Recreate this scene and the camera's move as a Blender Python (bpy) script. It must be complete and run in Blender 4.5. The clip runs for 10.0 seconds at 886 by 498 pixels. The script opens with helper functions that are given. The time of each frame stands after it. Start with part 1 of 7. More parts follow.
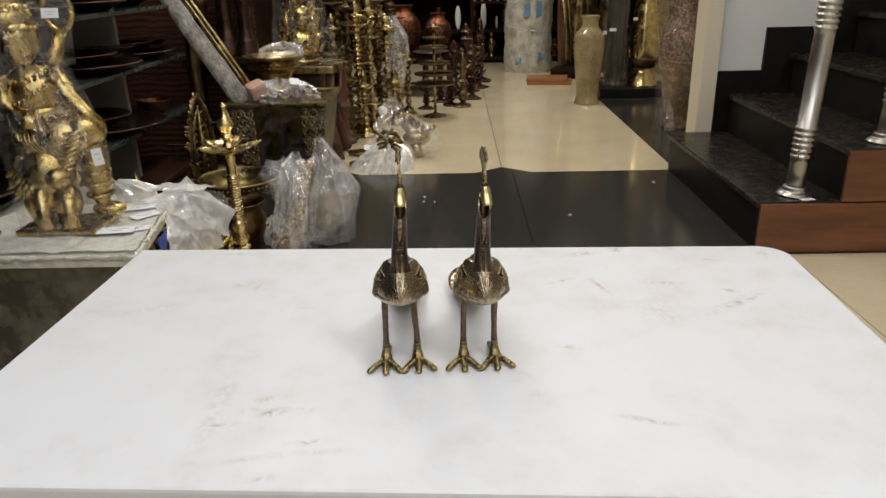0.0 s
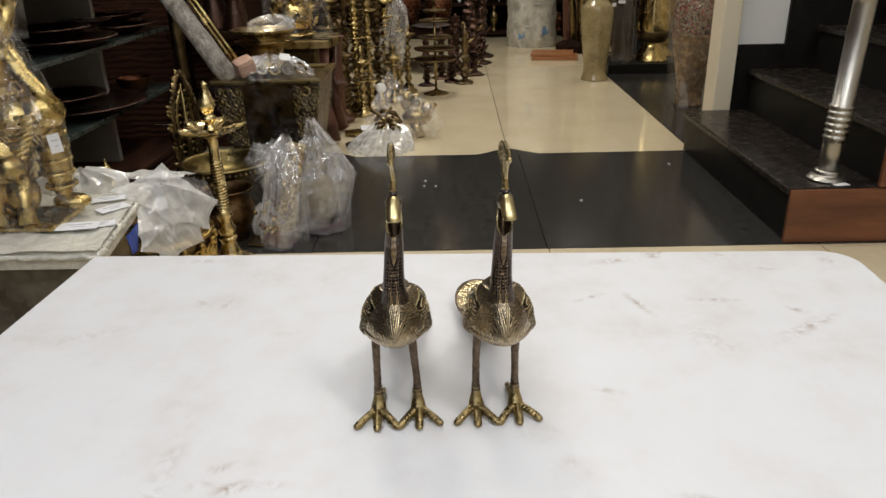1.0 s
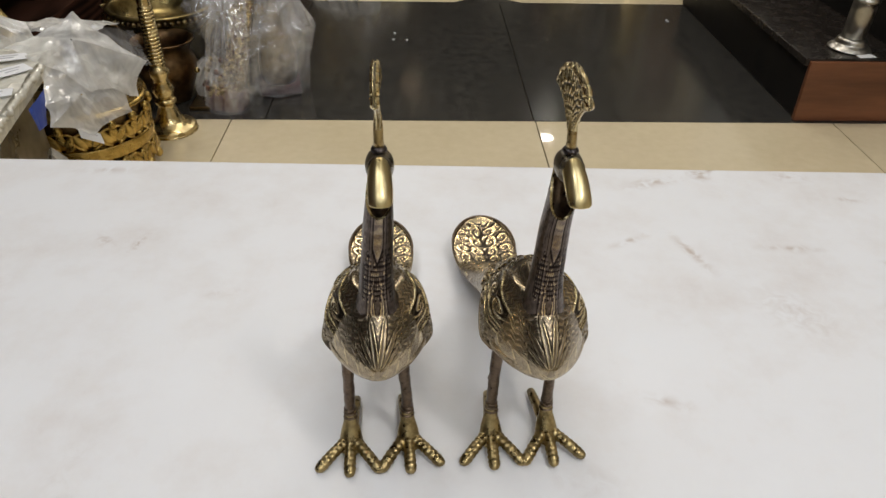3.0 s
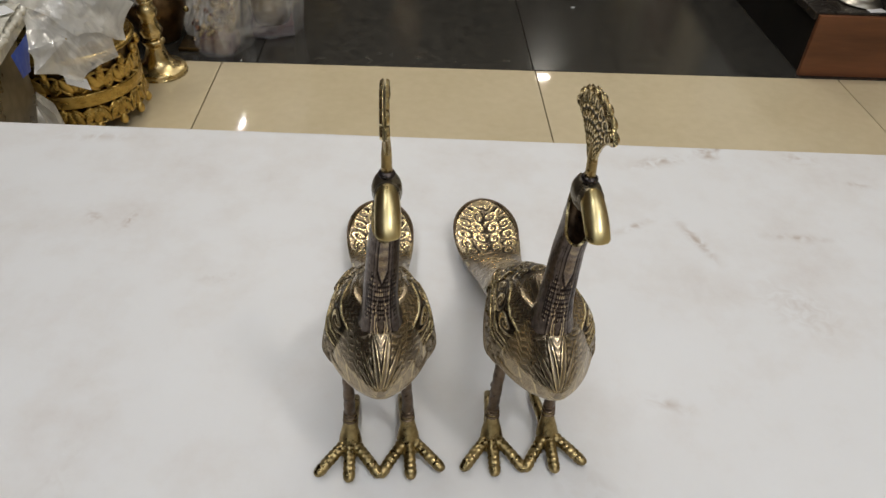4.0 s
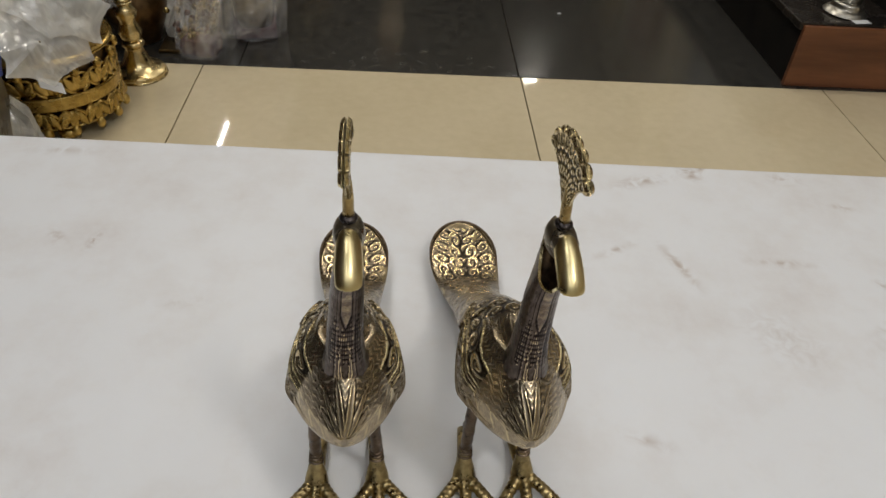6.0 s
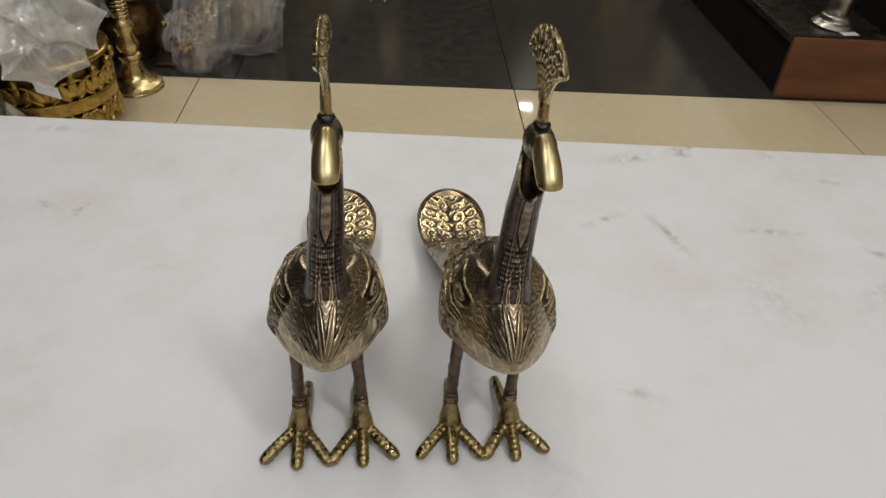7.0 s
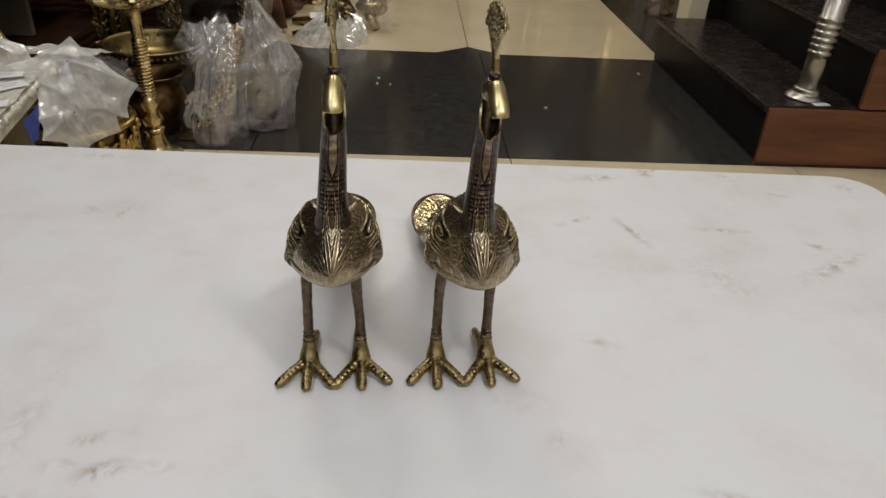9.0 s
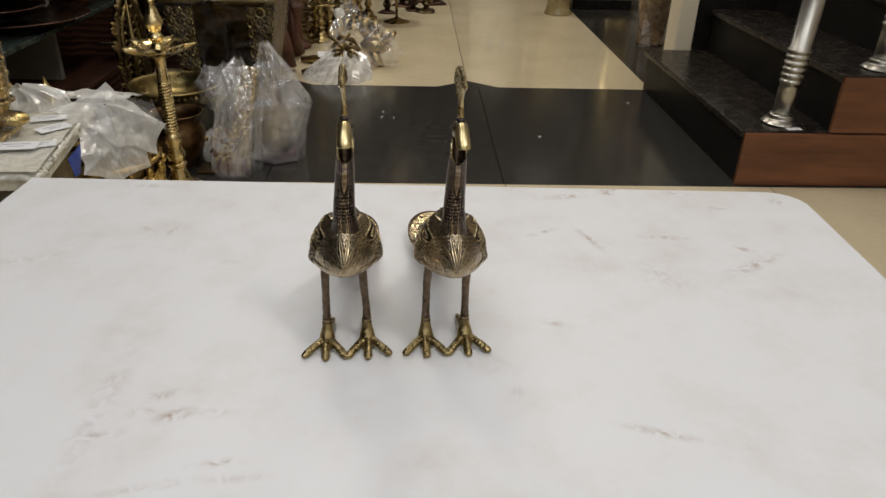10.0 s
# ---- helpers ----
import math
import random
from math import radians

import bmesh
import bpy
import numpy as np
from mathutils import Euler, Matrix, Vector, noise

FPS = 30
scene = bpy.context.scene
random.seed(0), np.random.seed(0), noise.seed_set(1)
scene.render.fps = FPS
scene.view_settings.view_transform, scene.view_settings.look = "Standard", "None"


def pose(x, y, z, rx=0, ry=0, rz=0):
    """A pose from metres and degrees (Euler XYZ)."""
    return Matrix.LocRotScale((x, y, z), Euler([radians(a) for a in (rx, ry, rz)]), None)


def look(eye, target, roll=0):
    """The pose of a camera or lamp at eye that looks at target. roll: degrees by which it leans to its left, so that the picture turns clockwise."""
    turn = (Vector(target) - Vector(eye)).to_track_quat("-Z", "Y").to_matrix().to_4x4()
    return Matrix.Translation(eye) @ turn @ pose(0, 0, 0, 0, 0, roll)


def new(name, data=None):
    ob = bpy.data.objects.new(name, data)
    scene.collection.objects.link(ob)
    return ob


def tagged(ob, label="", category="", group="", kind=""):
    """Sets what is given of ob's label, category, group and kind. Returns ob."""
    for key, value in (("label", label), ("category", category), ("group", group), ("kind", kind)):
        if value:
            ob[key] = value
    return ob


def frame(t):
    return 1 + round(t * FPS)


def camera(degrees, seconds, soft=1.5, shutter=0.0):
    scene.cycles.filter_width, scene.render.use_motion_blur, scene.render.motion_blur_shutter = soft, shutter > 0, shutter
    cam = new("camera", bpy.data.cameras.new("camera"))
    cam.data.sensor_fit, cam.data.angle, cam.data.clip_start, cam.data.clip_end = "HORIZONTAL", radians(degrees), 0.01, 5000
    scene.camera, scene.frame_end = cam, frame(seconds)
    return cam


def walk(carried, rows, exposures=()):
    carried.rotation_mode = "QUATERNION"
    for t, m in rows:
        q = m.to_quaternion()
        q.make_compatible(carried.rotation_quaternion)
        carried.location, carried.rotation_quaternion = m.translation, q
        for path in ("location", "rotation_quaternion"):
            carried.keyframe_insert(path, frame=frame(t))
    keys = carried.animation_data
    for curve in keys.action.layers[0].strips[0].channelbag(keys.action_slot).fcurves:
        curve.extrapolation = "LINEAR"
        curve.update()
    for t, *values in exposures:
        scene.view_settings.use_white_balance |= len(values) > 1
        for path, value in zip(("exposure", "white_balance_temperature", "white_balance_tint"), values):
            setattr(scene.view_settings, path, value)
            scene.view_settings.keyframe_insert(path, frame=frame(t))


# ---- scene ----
cam = camera(62.8, 10.0)
PATH = [
    (0, (-0.265, -2.179, 0.882), (-0.302, -0.315, 0.158), -1.3),
    (0.5, (-0.265, -2.123, 0.873), (-0.298, -0.262, 0.139), -1.3),
    (1, (-0.273, -1.999, 0.854), (-0.313, -0.159, 0.072), -1.5),
    (1.5, (-0.289, -1.892, 0.831), (-0.326, -0.09, -0.036), -0.9),
    (2, (-0.299, -1.83, 0.817), (-0.303, -0.084, -0.159), 0.0),
    (2.5, (-0.304, -1.788, 0.817), (-0.273, -0.088, -0.236), 0.8),
    (3, (-0.303, -1.759, 0.827), (-0.242, -0.126, -0.326), 1.3),
    (3.2, (-0.306, -1.75, 0.834), (-0.235, -0.13, -0.338), 2.0),
    (4.3, (-0.311, -1.709, 0.854), (-0.221, -0.202, -0.458), 3.3),
    (4.5, (-0.309, -1.7, 0.857), (-0.215, -0.187, -0.447), 3.4),
    (5, (-0.307, -1.686, 0.863), (-0.204, -0.173, -0.441), 3.6),
    (5.5, (-0.305, -1.679, 0.86), (-0.194, -0.165, -0.442), 4.0),
    (6, (-0.302, -1.695, 0.854), (-0.178, -0.173, -0.437), 4.5),
    (6.2, (-0.3, -1.704, 0.846), (-0.171, -0.178, -0.44), 4.4),
    (7.3, (-0.291, -1.732, 0.8), (-0.166, -0.131, -0.393), 4.1),
    (7.5, (-0.29, -1.735, 0.791), (-0.176, -0.121, -0.384), 3.8),
    (8, (-0.283, -1.756, 0.775), (-0.171, -0.126, -0.379), 3.6),
    (8.5, (-0.28, -1.797, 0.772), (-0.178, -0.119, -0.312), 3.3),
    (9, (-0.281, -1.851, 0.792), (-0.18, -0.129, -0.22), 3.0),
    (9.5, (-0.275, -1.916, 0.822), (-0.176, -0.172, -0.152), 2.4),
    (10, (-0.269, -1.991, 0.846), (-0.191, -0.229, -0.098), 1.6),
]
EXPOSURES = [(0, -0.13, 6330, 11), (1.5, -0.14, 6330, 11), (2.5, -0.21, 6350, 11), (3.2, -0.34, 6390, 11), (4.3, -0.53, 6460, 10), (5.5, -0.60, 6460, 10), (7.3, -0.62, 6460, 10), (9.0, -0.60, 6480, 11), (10.0, -0.44, 6450, 11)]
walk(cam, [(t, look(eye, target, roll)) for t, eye, target, roll in PATH], EXPOSURES)

# ---- world, lamps ----
world = bpy.data.worlds.new("world")
scene.world = world
world.use_nodes = True
world.node_tree.nodes["Background"].inputs[0].default_value = (0.9, 0.93, 1.0, 1)
world.node_tree.nodes["Background"].inputs[1].default_value = 0.05
CEILING = 2.6


def area_lamp(x, y, sx, sy, watts, colour, z=CEILING - 0.03):
    data = bpy.data.lights.new("unseen_lamp", "AREA")
    data.shape, data.size, data.size_y, data.energy, data.color = "RECTANGLE", sx, sy, watts, colour
    ob = new("unseen_lamp", data)
    ob.matrix_world = pose(x, y, z, 0, 0, 0)
    return ob


COOL, SOFT, WARM = (0.925, 0.962, 1.0), (0.96, 0.90, 0.78), (1.0, 0.72, 0.42)
# Grid added out of view: even light on the table, highlights on the brass.
UNSEEN_PANELS = [(x, y, w * k, 0.56, COOL) for y, w in ((-3.9, 5.2), (-2.65, 5.9), (-1.4, 5.9)) for x, k in ((-1.0, 1.45), (0.1, 0.9), (1.2, 0.55), (2.3, 0.30))]
# Key matches bird shadows, 3 W pair floor glints; the rest is added fill.
UNSEEN_PANELS += [(0.48, -2.25, 16.5, 0.26, (1.0, 0.955, 0.89)), (-0.9, 0.5, 23, 0.56, SOFT), (0.3, 0.5, 12, 0.5, SOFT), (1.0, 3.4, 3, 0.12, SOFT), (1.0, 5.05, 3, 0.12, SOFT), (-0.4, 2.9, 24, 0.5, SOFT), (0.9, 2.9, 11, 0.5, SOFT)]
for px, py, pw, size, tint in UNSEEN_PANELS:
    area_lamp(px, py, size, size, pw, tint)
TUBES = [(-1.765, 3.52, 0.90, 18)]
for px, py, length, pw in TUBES:
    area_lamp(px, py, 0.013, length, pw, (0.98, 0.96, 0.92), 2.4)
SPOTS = [(-0.41, 6.3), (2.35, 6.3)]
for px, py in SPOTS:
    area_lamp(px, py, 0.06, 0.06, 0.6, WARM)

# ---- materials ----


def nodes_of(name):
    m = bpy.data.materials.new(name)
    m.use_nodes = True
    t = m.node_tree
    return m, t.nodes, t.links, t.nodes["Principled BSDF"]


def ramp(nodes, stops):
    r = nodes.new("ShaderNodeValToRGB")
    e = r.color_ramp.elements
    while len(e) < len(stops):
        e.new(0.5)
    for k, (p, c) in enumerate(stops):
        e[k].position = p
        e[k].color = (*c, 1) if len(c) == 3 else c
    return r


def surf(name, c1, c2, scale=8.0, rough=0.5, metal=0.0, bump=0.1, fine=120.0, rvar=0.12, spec=0.5, alpha=1.0, coat=0.0, stretch=(1, 1, 1), pattern="noise", dist=0.002, per=0.0):
    """A surface: two colours mixed by coarse noise and a fine pattern, with relief and varied gloss."""
    m, nodes, links, p = nodes_of(name)
    tc = nodes.new("ShaderNodeTexCoord")
    mp = nodes.new("ShaderNodeMapping")
    mp.inputs["Scale"].default_value = stretch
    links.new(tc.outputs["Object"], mp.inputs[0])
    n1 = nodes.new("ShaderNodeTexNoise")
    n1.inputs["Scale"].default_value, n1.inputs["Detail"].default_value = scale, 6
    links.new(mp.outputs[0], n1.inputs["Vector"])
    if pattern == "noise":
        n2 = nodes.new("ShaderNodeTexNoise")
        n2.inputs["Scale"].default_value, n2.inputs["Detail"].default_value = fine, 4
        fac = n2.outputs["Fac"]
    elif pattern == "cells":
        n2 = nodes.new("ShaderNodeTexVoronoi")
        n2.inputs["Scale"].default_value = fine
        fac = n2.outputs["Distance"]
    elif pattern == "crackle":
        n2 = nodes.new("ShaderNodeTexVoronoi")
        n2.feature = "DISTANCE_TO_EDGE"
        n2.inputs["Scale"].default_value = fine
        fac = n2.outputs["Distance"]
    else:
        n2 = nodes.new("ShaderNodeTexWave")
        n2.bands_direction = "Z"
        n2.inputs["Scale"].default_value, n2.inputs["Distortion"].default_value, n2.inputs["Detail"].default_value = fine, 4, 3
        fac = n2.outputs["Fac"]
    links.new(mp.outputs[0], n2.inputs["Vector"])
    add = nodes.new("ShaderNodeMath")
    add.operation = "MULTIPLY_ADD"
    links.new(fac, add.inputs[0])
    add.inputs[1].default_value = 0.5
    links.new(n1.outputs["Fac"], add.inputs[2])
    r = ramp(nodes, [(0.42, c1), (0.95, c2)])
    links.new(add.outputs[0], r.inputs[0])
    out = r.outputs[0]
    if per:
        info = nodes.new("ShaderNodeObjectInfo")
        hs = nodes.new("ShaderNodeHueSaturation")
        mr = nodes.new("ShaderNodeMapRange")
        mr.inputs[3].default_value, mr.inputs[4].default_value = 1 - per, 1 + per
        links.new(info.outputs["Random"], mr.inputs[0])
        links.new(mr.outputs[0], hs.inputs["Value"])
        links.new(out, hs.inputs["Color"])
        out = hs.outputs[0]
    links.new(out, p.inputs["Base Color"])
    mr = nodes.new("ShaderNodeMapRange")
    mr.inputs[1].default_value, mr.inputs[2].default_value = 0.3, 0.7
    mr.inputs[3].default_value, mr.inputs[4].default_value = max(0.02, rough - rvar), min(1, rough + rvar)
    links.new(n1.outputs["Fac"], mr.inputs[0])
    links.new(mr.outputs[0], p.inputs["Roughness"])
    p.inputs["Metallic"].default_value = metal
    p.inputs["Specular IOR Level"].default_value = spec
    p.inputs["Coat Weight"].default_value = coat
    p.inputs["Alpha"].default_value = alpha
    if bump:
        b = nodes.new("ShaderNodeBump")
        b.inputs["Strength"].default_value, b.inputs["Distance"].default_value = bump, dist
        links.new(fac, b.inputs["Height"])
        links.new(b.outputs[0], p.inputs["Normal"])
    return m


def engraved(name, dark, bright, scale, rough=0.3, depth=0.6, dist=0.0012, wave=60.0):
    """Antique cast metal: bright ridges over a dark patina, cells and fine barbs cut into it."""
    m, nodes, links, p = nodes_of(name)
    tc = nodes.new("ShaderNodeTexCoord")
    v = nodes.new("ShaderNodeTexVoronoi")
    v.feature = "DISTANCE_TO_EDGE"
    v.inputs["Scale"].default_value = scale
    w = nodes.new("ShaderNodeTexWave")
    w.wave_type = "RINGS"
    w.inputs["Scale"].default_value, w.inputs["Distortion"].default_value, w.inputs["Detail"].default_value, w.inputs["Detail Scale"].default_value = wave, 9, 2, 1.5
    n = nodes.new("ShaderNodeTexNoise")
    n.inputs["Scale"].default_value, n.inputs["Detail"].default_value = scale * 0.35, 5
    for q in (v, w, n):
        links.new(tc.outputs["Object"], q.inputs["Vector"])
    a = nodes.new("ShaderNodeMath")
    a.operation = "MULTIPLY"
    links.new(v.outputs["Distance"], a.inputs[0])
    a.inputs[1].default_value = 1.6
    b = nodes.new("ShaderNodeMath")
    b.operation = "MULTIPLY_ADD"
    links.new(w.outputs["Fac"], b.inputs[0])
    b.inputs[1].default_value = 0.55
    links.new(a.outputs[0], b.inputs[2])
    c = nodes.new("ShaderNodeMath")
    c.operation = "MULTIPLY_ADD"
    links.new(n.outputs["Fac"], c.inputs[0])
    c.inputs[1].default_value = 0.9
    links.new(b.outputs[0], c.inputs[2])
    mid = tuple(0.6 * d + 0.4 * e for d, e in zip(dark, bright))
    r = ramp(nodes, [(0.55, dark), (0.85, mid), (1.0, bright)])
    links.new(c.outputs[0], r.inputs[0])
    links.new(r.outputs[0], p.inputs["Base Color"])
    p.inputs["Metallic"].default_value = 0.92
    mr = nodes.new("ShaderNodeMapRange")
    mr.inputs[1].default_value, mr.inputs[2].default_value = 0.4, 1.2
    mr.inputs[3].default_value, mr.inputs[4].default_value = rough + 0.15, rough - 0.08
    links.new(c.outputs[0], mr.inputs[0])
    links.new(mr.outputs[0], p.inputs["Roughness"])
    bp = nodes.new("ShaderNodeBump")
    bp.inputs["Strength"].default_value, bp.inputs["Distance"].default_value = depth, dist
    links.new(b.outputs[0], bp.inputs["Height"])
    links.new(bp.outputs[0], p.inputs["Normal"])
    return m


def rubbed(name, dark, mid, bright):
    """Chased metal: dark patina in the cuts, satin ground, ridges rubbed bright, by the mesh's own relief."""
    m, nodes, links, p = nodes_of(name)
    at = nodes.new("ShaderNodeAttribute")
    at.attribute_name = "rub"
    tc = nodes.new("ShaderNodeTexCoord")
    n = nodes.new("ShaderNodeTexNoise")
    n.inputs["Scale"].default_value, n.inputs["Detail"].default_value = 260, 5
    links.new(tc.outputs["Object"], n.inputs["Vector"])
    add = nodes.new("ShaderNodeMath")
    add.operation = "MULTIPLY_ADD"
    links.new(n.outputs["Fac"], add.inputs[0])
    add.inputs[1].default_value = 0.44
    links.new(at.outputs["Fac"], add.inputs[2])
    sub = nodes.new("ShaderNodeMath")
    sub.operation = "SUBTRACT"
    sub.use_clamp = True
    links.new(add.outputs[0], sub.inputs[0])
    sub.inputs[1].default_value = 0.22
    r = ramp(nodes, [(0.12, dark), (0.42, mid), (0.62, tuple(1.4 * q for q in mid)), (0.92, bright)])
    links.new(sub.outputs[0], r.inputs[0])
    links.new(r.outputs[0], p.inputs["Base Color"])
    mr = nodes.new("ShaderNodeMapRange")
    mr.inputs[3].default_value, mr.inputs[4].default_value = 0.42, 0.16
    links.new(sub.outputs[0], mr.inputs[0])
    links.new(mr.outputs[0], p.inputs["Roughness"])
    p.inputs["Metallic"].default_value = 0.95
    f = nodes.new("ShaderNodeTexNoise")
    f.inputs["Scale"].default_value, f.inputs["Detail"].default_value = 900, 3
    links.new(tc.outputs["Object"], f.inputs["Vector"])
    b = nodes.new("ShaderNodeBump")
    b.inputs["Strength"].default_value, b.inputs["Distance"].default_value = 0.25, 0.0004
    links.new(f.outputs["Fac"], b.inputs["Height"])
    links.new(b.outputs[0], p.inputs["Normal"])
    return m


def bead_mosaic(name, scale):
    """Small glass beads of mixed reds, golds and greys set close together."""
    m, nodes, links, p = nodes_of(name)
    tc = nodes.new("ShaderNodeTexCoord")
    v = nodes.new("ShaderNodeTexVoronoi")
    v.inputs["Scale"].default_value = scale
    links.new(tc.outputs["Object"], v.inputs["Vector"])
    sep = nodes.new("ShaderNodeSeparateColor")
    links.new(v.outputs["Color"], sep.inputs[0])
    r = ramp(nodes, [(0.0, (0.10, 0.075, 0.05)), (0.35, (0.28, 0.21, 0.12)), (0.62, (0.20, 0.03, 0.022)), (0.74, (0.34, 0.10, 0.08)), (0.84, (0.40, 0.33, 0.25)), (1.0, (0.16, 0.19, 0.16))])
    r.color_ramp.interpolation = "CONSTANT"
    links.new(sep.outputs[0], r.inputs[0])
    links.new(r.outputs[0], p.inputs["Base Color"])
    p.inputs["Roughness"].default_value, p.inputs["Metallic"].default_value = 0.22, 0.2
    b = nodes.new("ShaderNodeBump")
    b.invert = True
    b.inputs["Strength"].default_value, b.inputs["Distance"].default_value = 0.8, 0.004
    links.new(v.outputs["Distance"], b.inputs["Height"])
    links.new(b.outputs[0], p.inputs["Normal"])
    return m


def film_material(name, tint, flat, crease, rough, bump, scale, gloss=0.12):
    """Thin clear plastic: nearly clear where it lies flat, whitish along its creases."""
    m, nodes, links, p = nodes_of(name)
    tc = nodes.new("ShaderNodeTexCoord")
    n = nodes.new("ShaderNodeTexNoise")
    n.inputs["Scale"].default_value, n.inputs["Detail"].default_value, n.inputs["Distortion"].default_value = scale, 4, 0.8
    links.new(tc.outputs["Object"], n.inputs["Vector"])
    sub = nodes.new("ShaderNodeMath")
    sub.operation = "SUBTRACT"
    links.new(n.outputs["Fac"], sub.inputs[0])
    sub.inputs[1].default_value = 0.5
    ab = nodes.new("ShaderNodeMath")
    ab.operation = "ABSOLUTE"
    links.new(sub.outputs[0], ab.inputs[0])
    mr = nodes.new("ShaderNodeMapRange")
    mr.inputs[1].default_value, mr.inputs[2].default_value = 0.0, 0.10
    mr.inputs[3].default_value, mr.inputs[4].default_value = crease, flat
    links.new(ab.outputs[0], mr.inputs[0])
    b = nodes.new("ShaderNodeBump")
    b.inputs["Strength"].default_value, b.inputs["Distance"].default_value = bump, 0.012
    links.new(ab.outputs[0], b.inputs["Height"])
    p.inputs["Base Color"].default_value = (*tint, 1)
    p.inputs["Roughness"].default_value = 0.5
    p.inputs["Specular IOR Level"].default_value = 0.2
    clear = nodes.new("ShaderNodeBsdfTransparent")
    clear.inputs[0].default_value = (0.93, 0.93, 0.93, 1)
    mix = nodes.new("ShaderNodeMixShader")
    links.new(mr.outputs[0], mix.inputs[0])
    links.new(clear.outputs[0], mix.inputs[1])
    links.new(p.outputs[0], mix.inputs[2])
    shine = nodes.new("ShaderNodeBsdfGlossy")
    shine.inputs["Color"].default_value = (gloss, gloss, gloss, 1)
    shine.inputs["Roughness"].default_value = rough
    links.new(b.outputs[0], shine.inputs["Normal"])
    both = nodes.new("ShaderNodeAddShader")
    links.new(mix.outputs[0], both.inputs[0])
    links.new(shine.outputs[0], both.inputs[1])
    links.new(both.outputs[0], nodes["Material Output"].inputs["Surface"])
    return m


def smudged_white(name, marks):
    """White laminate with faint grey veins, hand smudges and the brown rubs that it has at fixed places."""
    m, nodes, links, p = nodes_of(name)
    tc = nodes.new("ShaderNodeTexCoord")
    n = nodes.new("ShaderNodeTexNoise")
    n.inputs["Scale"].default_value, n.inputs["Detail"].default_value, n.inputs["Distortion"].default_value = 5.0, 7, 0.8
    links.new(tc.outputs["Object"], n.inputs["Vector"])
    r = ramp(nodes, [(0.30, (0.650, 0.622, 0.615)), (0.42, (0.710, 0.700, 0.706)), (0.52, (0.740, 0.742, 0.760)), (0.70, (0.752, 0.762, 0.788))])
    cloud = nodes.new("ShaderNodeTexNoise")
    cloud.inputs["Scale"].default_value, cloud.inputs["Detail"].default_value, cloud.inputs["Roughness"].default_value = 19.0, 8, 0.62
    links.new(tc.outputs["Object"], cloud.inputs["Vector"])
    half = nodes.new("ShaderNodeMixRGB")
    half.inputs[0].default_value = 0.55
    links.new(n.outputs["Fac"], half.inputs[1])
    links.new(cloud.outputs["Fac"], half.inputs[2])
    links.new(half.outputs[0], r.inputs[0])
    grit = nodes.new("ShaderNodeTexNoise")
    grit.inputs["Scale"].default_value, grit.inputs["Detail"].default_value, grit.inputs["Distortion"].default_value = 70.0, 5, 1.2
    links.new(tc.outputs["Object"], grit.inputs["Vector"])
    total = None
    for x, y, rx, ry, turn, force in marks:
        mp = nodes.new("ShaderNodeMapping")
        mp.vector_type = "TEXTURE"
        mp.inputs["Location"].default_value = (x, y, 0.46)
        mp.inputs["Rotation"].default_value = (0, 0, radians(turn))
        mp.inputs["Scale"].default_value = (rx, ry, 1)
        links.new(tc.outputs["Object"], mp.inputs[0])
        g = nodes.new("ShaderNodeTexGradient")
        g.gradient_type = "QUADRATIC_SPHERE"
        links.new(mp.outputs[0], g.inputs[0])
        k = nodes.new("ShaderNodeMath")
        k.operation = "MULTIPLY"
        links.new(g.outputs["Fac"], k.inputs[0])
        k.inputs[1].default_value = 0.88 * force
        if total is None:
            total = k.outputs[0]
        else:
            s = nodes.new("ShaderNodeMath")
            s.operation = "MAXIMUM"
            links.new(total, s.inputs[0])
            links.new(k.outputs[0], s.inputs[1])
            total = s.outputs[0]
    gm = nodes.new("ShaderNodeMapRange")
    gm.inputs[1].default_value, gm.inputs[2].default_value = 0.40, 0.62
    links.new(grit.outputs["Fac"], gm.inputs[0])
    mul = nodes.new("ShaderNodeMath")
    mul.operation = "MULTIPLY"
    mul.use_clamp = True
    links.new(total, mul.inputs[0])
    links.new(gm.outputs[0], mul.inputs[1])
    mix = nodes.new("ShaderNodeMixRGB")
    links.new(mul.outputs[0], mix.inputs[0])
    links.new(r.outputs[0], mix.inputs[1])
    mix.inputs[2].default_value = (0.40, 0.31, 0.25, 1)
    links.new(mix.outputs[0], p.inputs["Base Color"])
    p.inputs["Roughness"].default_value = 0.42
    p.inputs["Specular IOR Level"].default_value = 0.3
    b = nodes.new("ShaderNodeBump")
    b.inputs["Strength"].default_value, b.inputs["Distance"].default_value = 0.08, 0.002
    links.new(n.outputs["Fac"], b.inputs["Height"])
    links.new(b.outputs[0], p.inputs["Normal"])
    return m


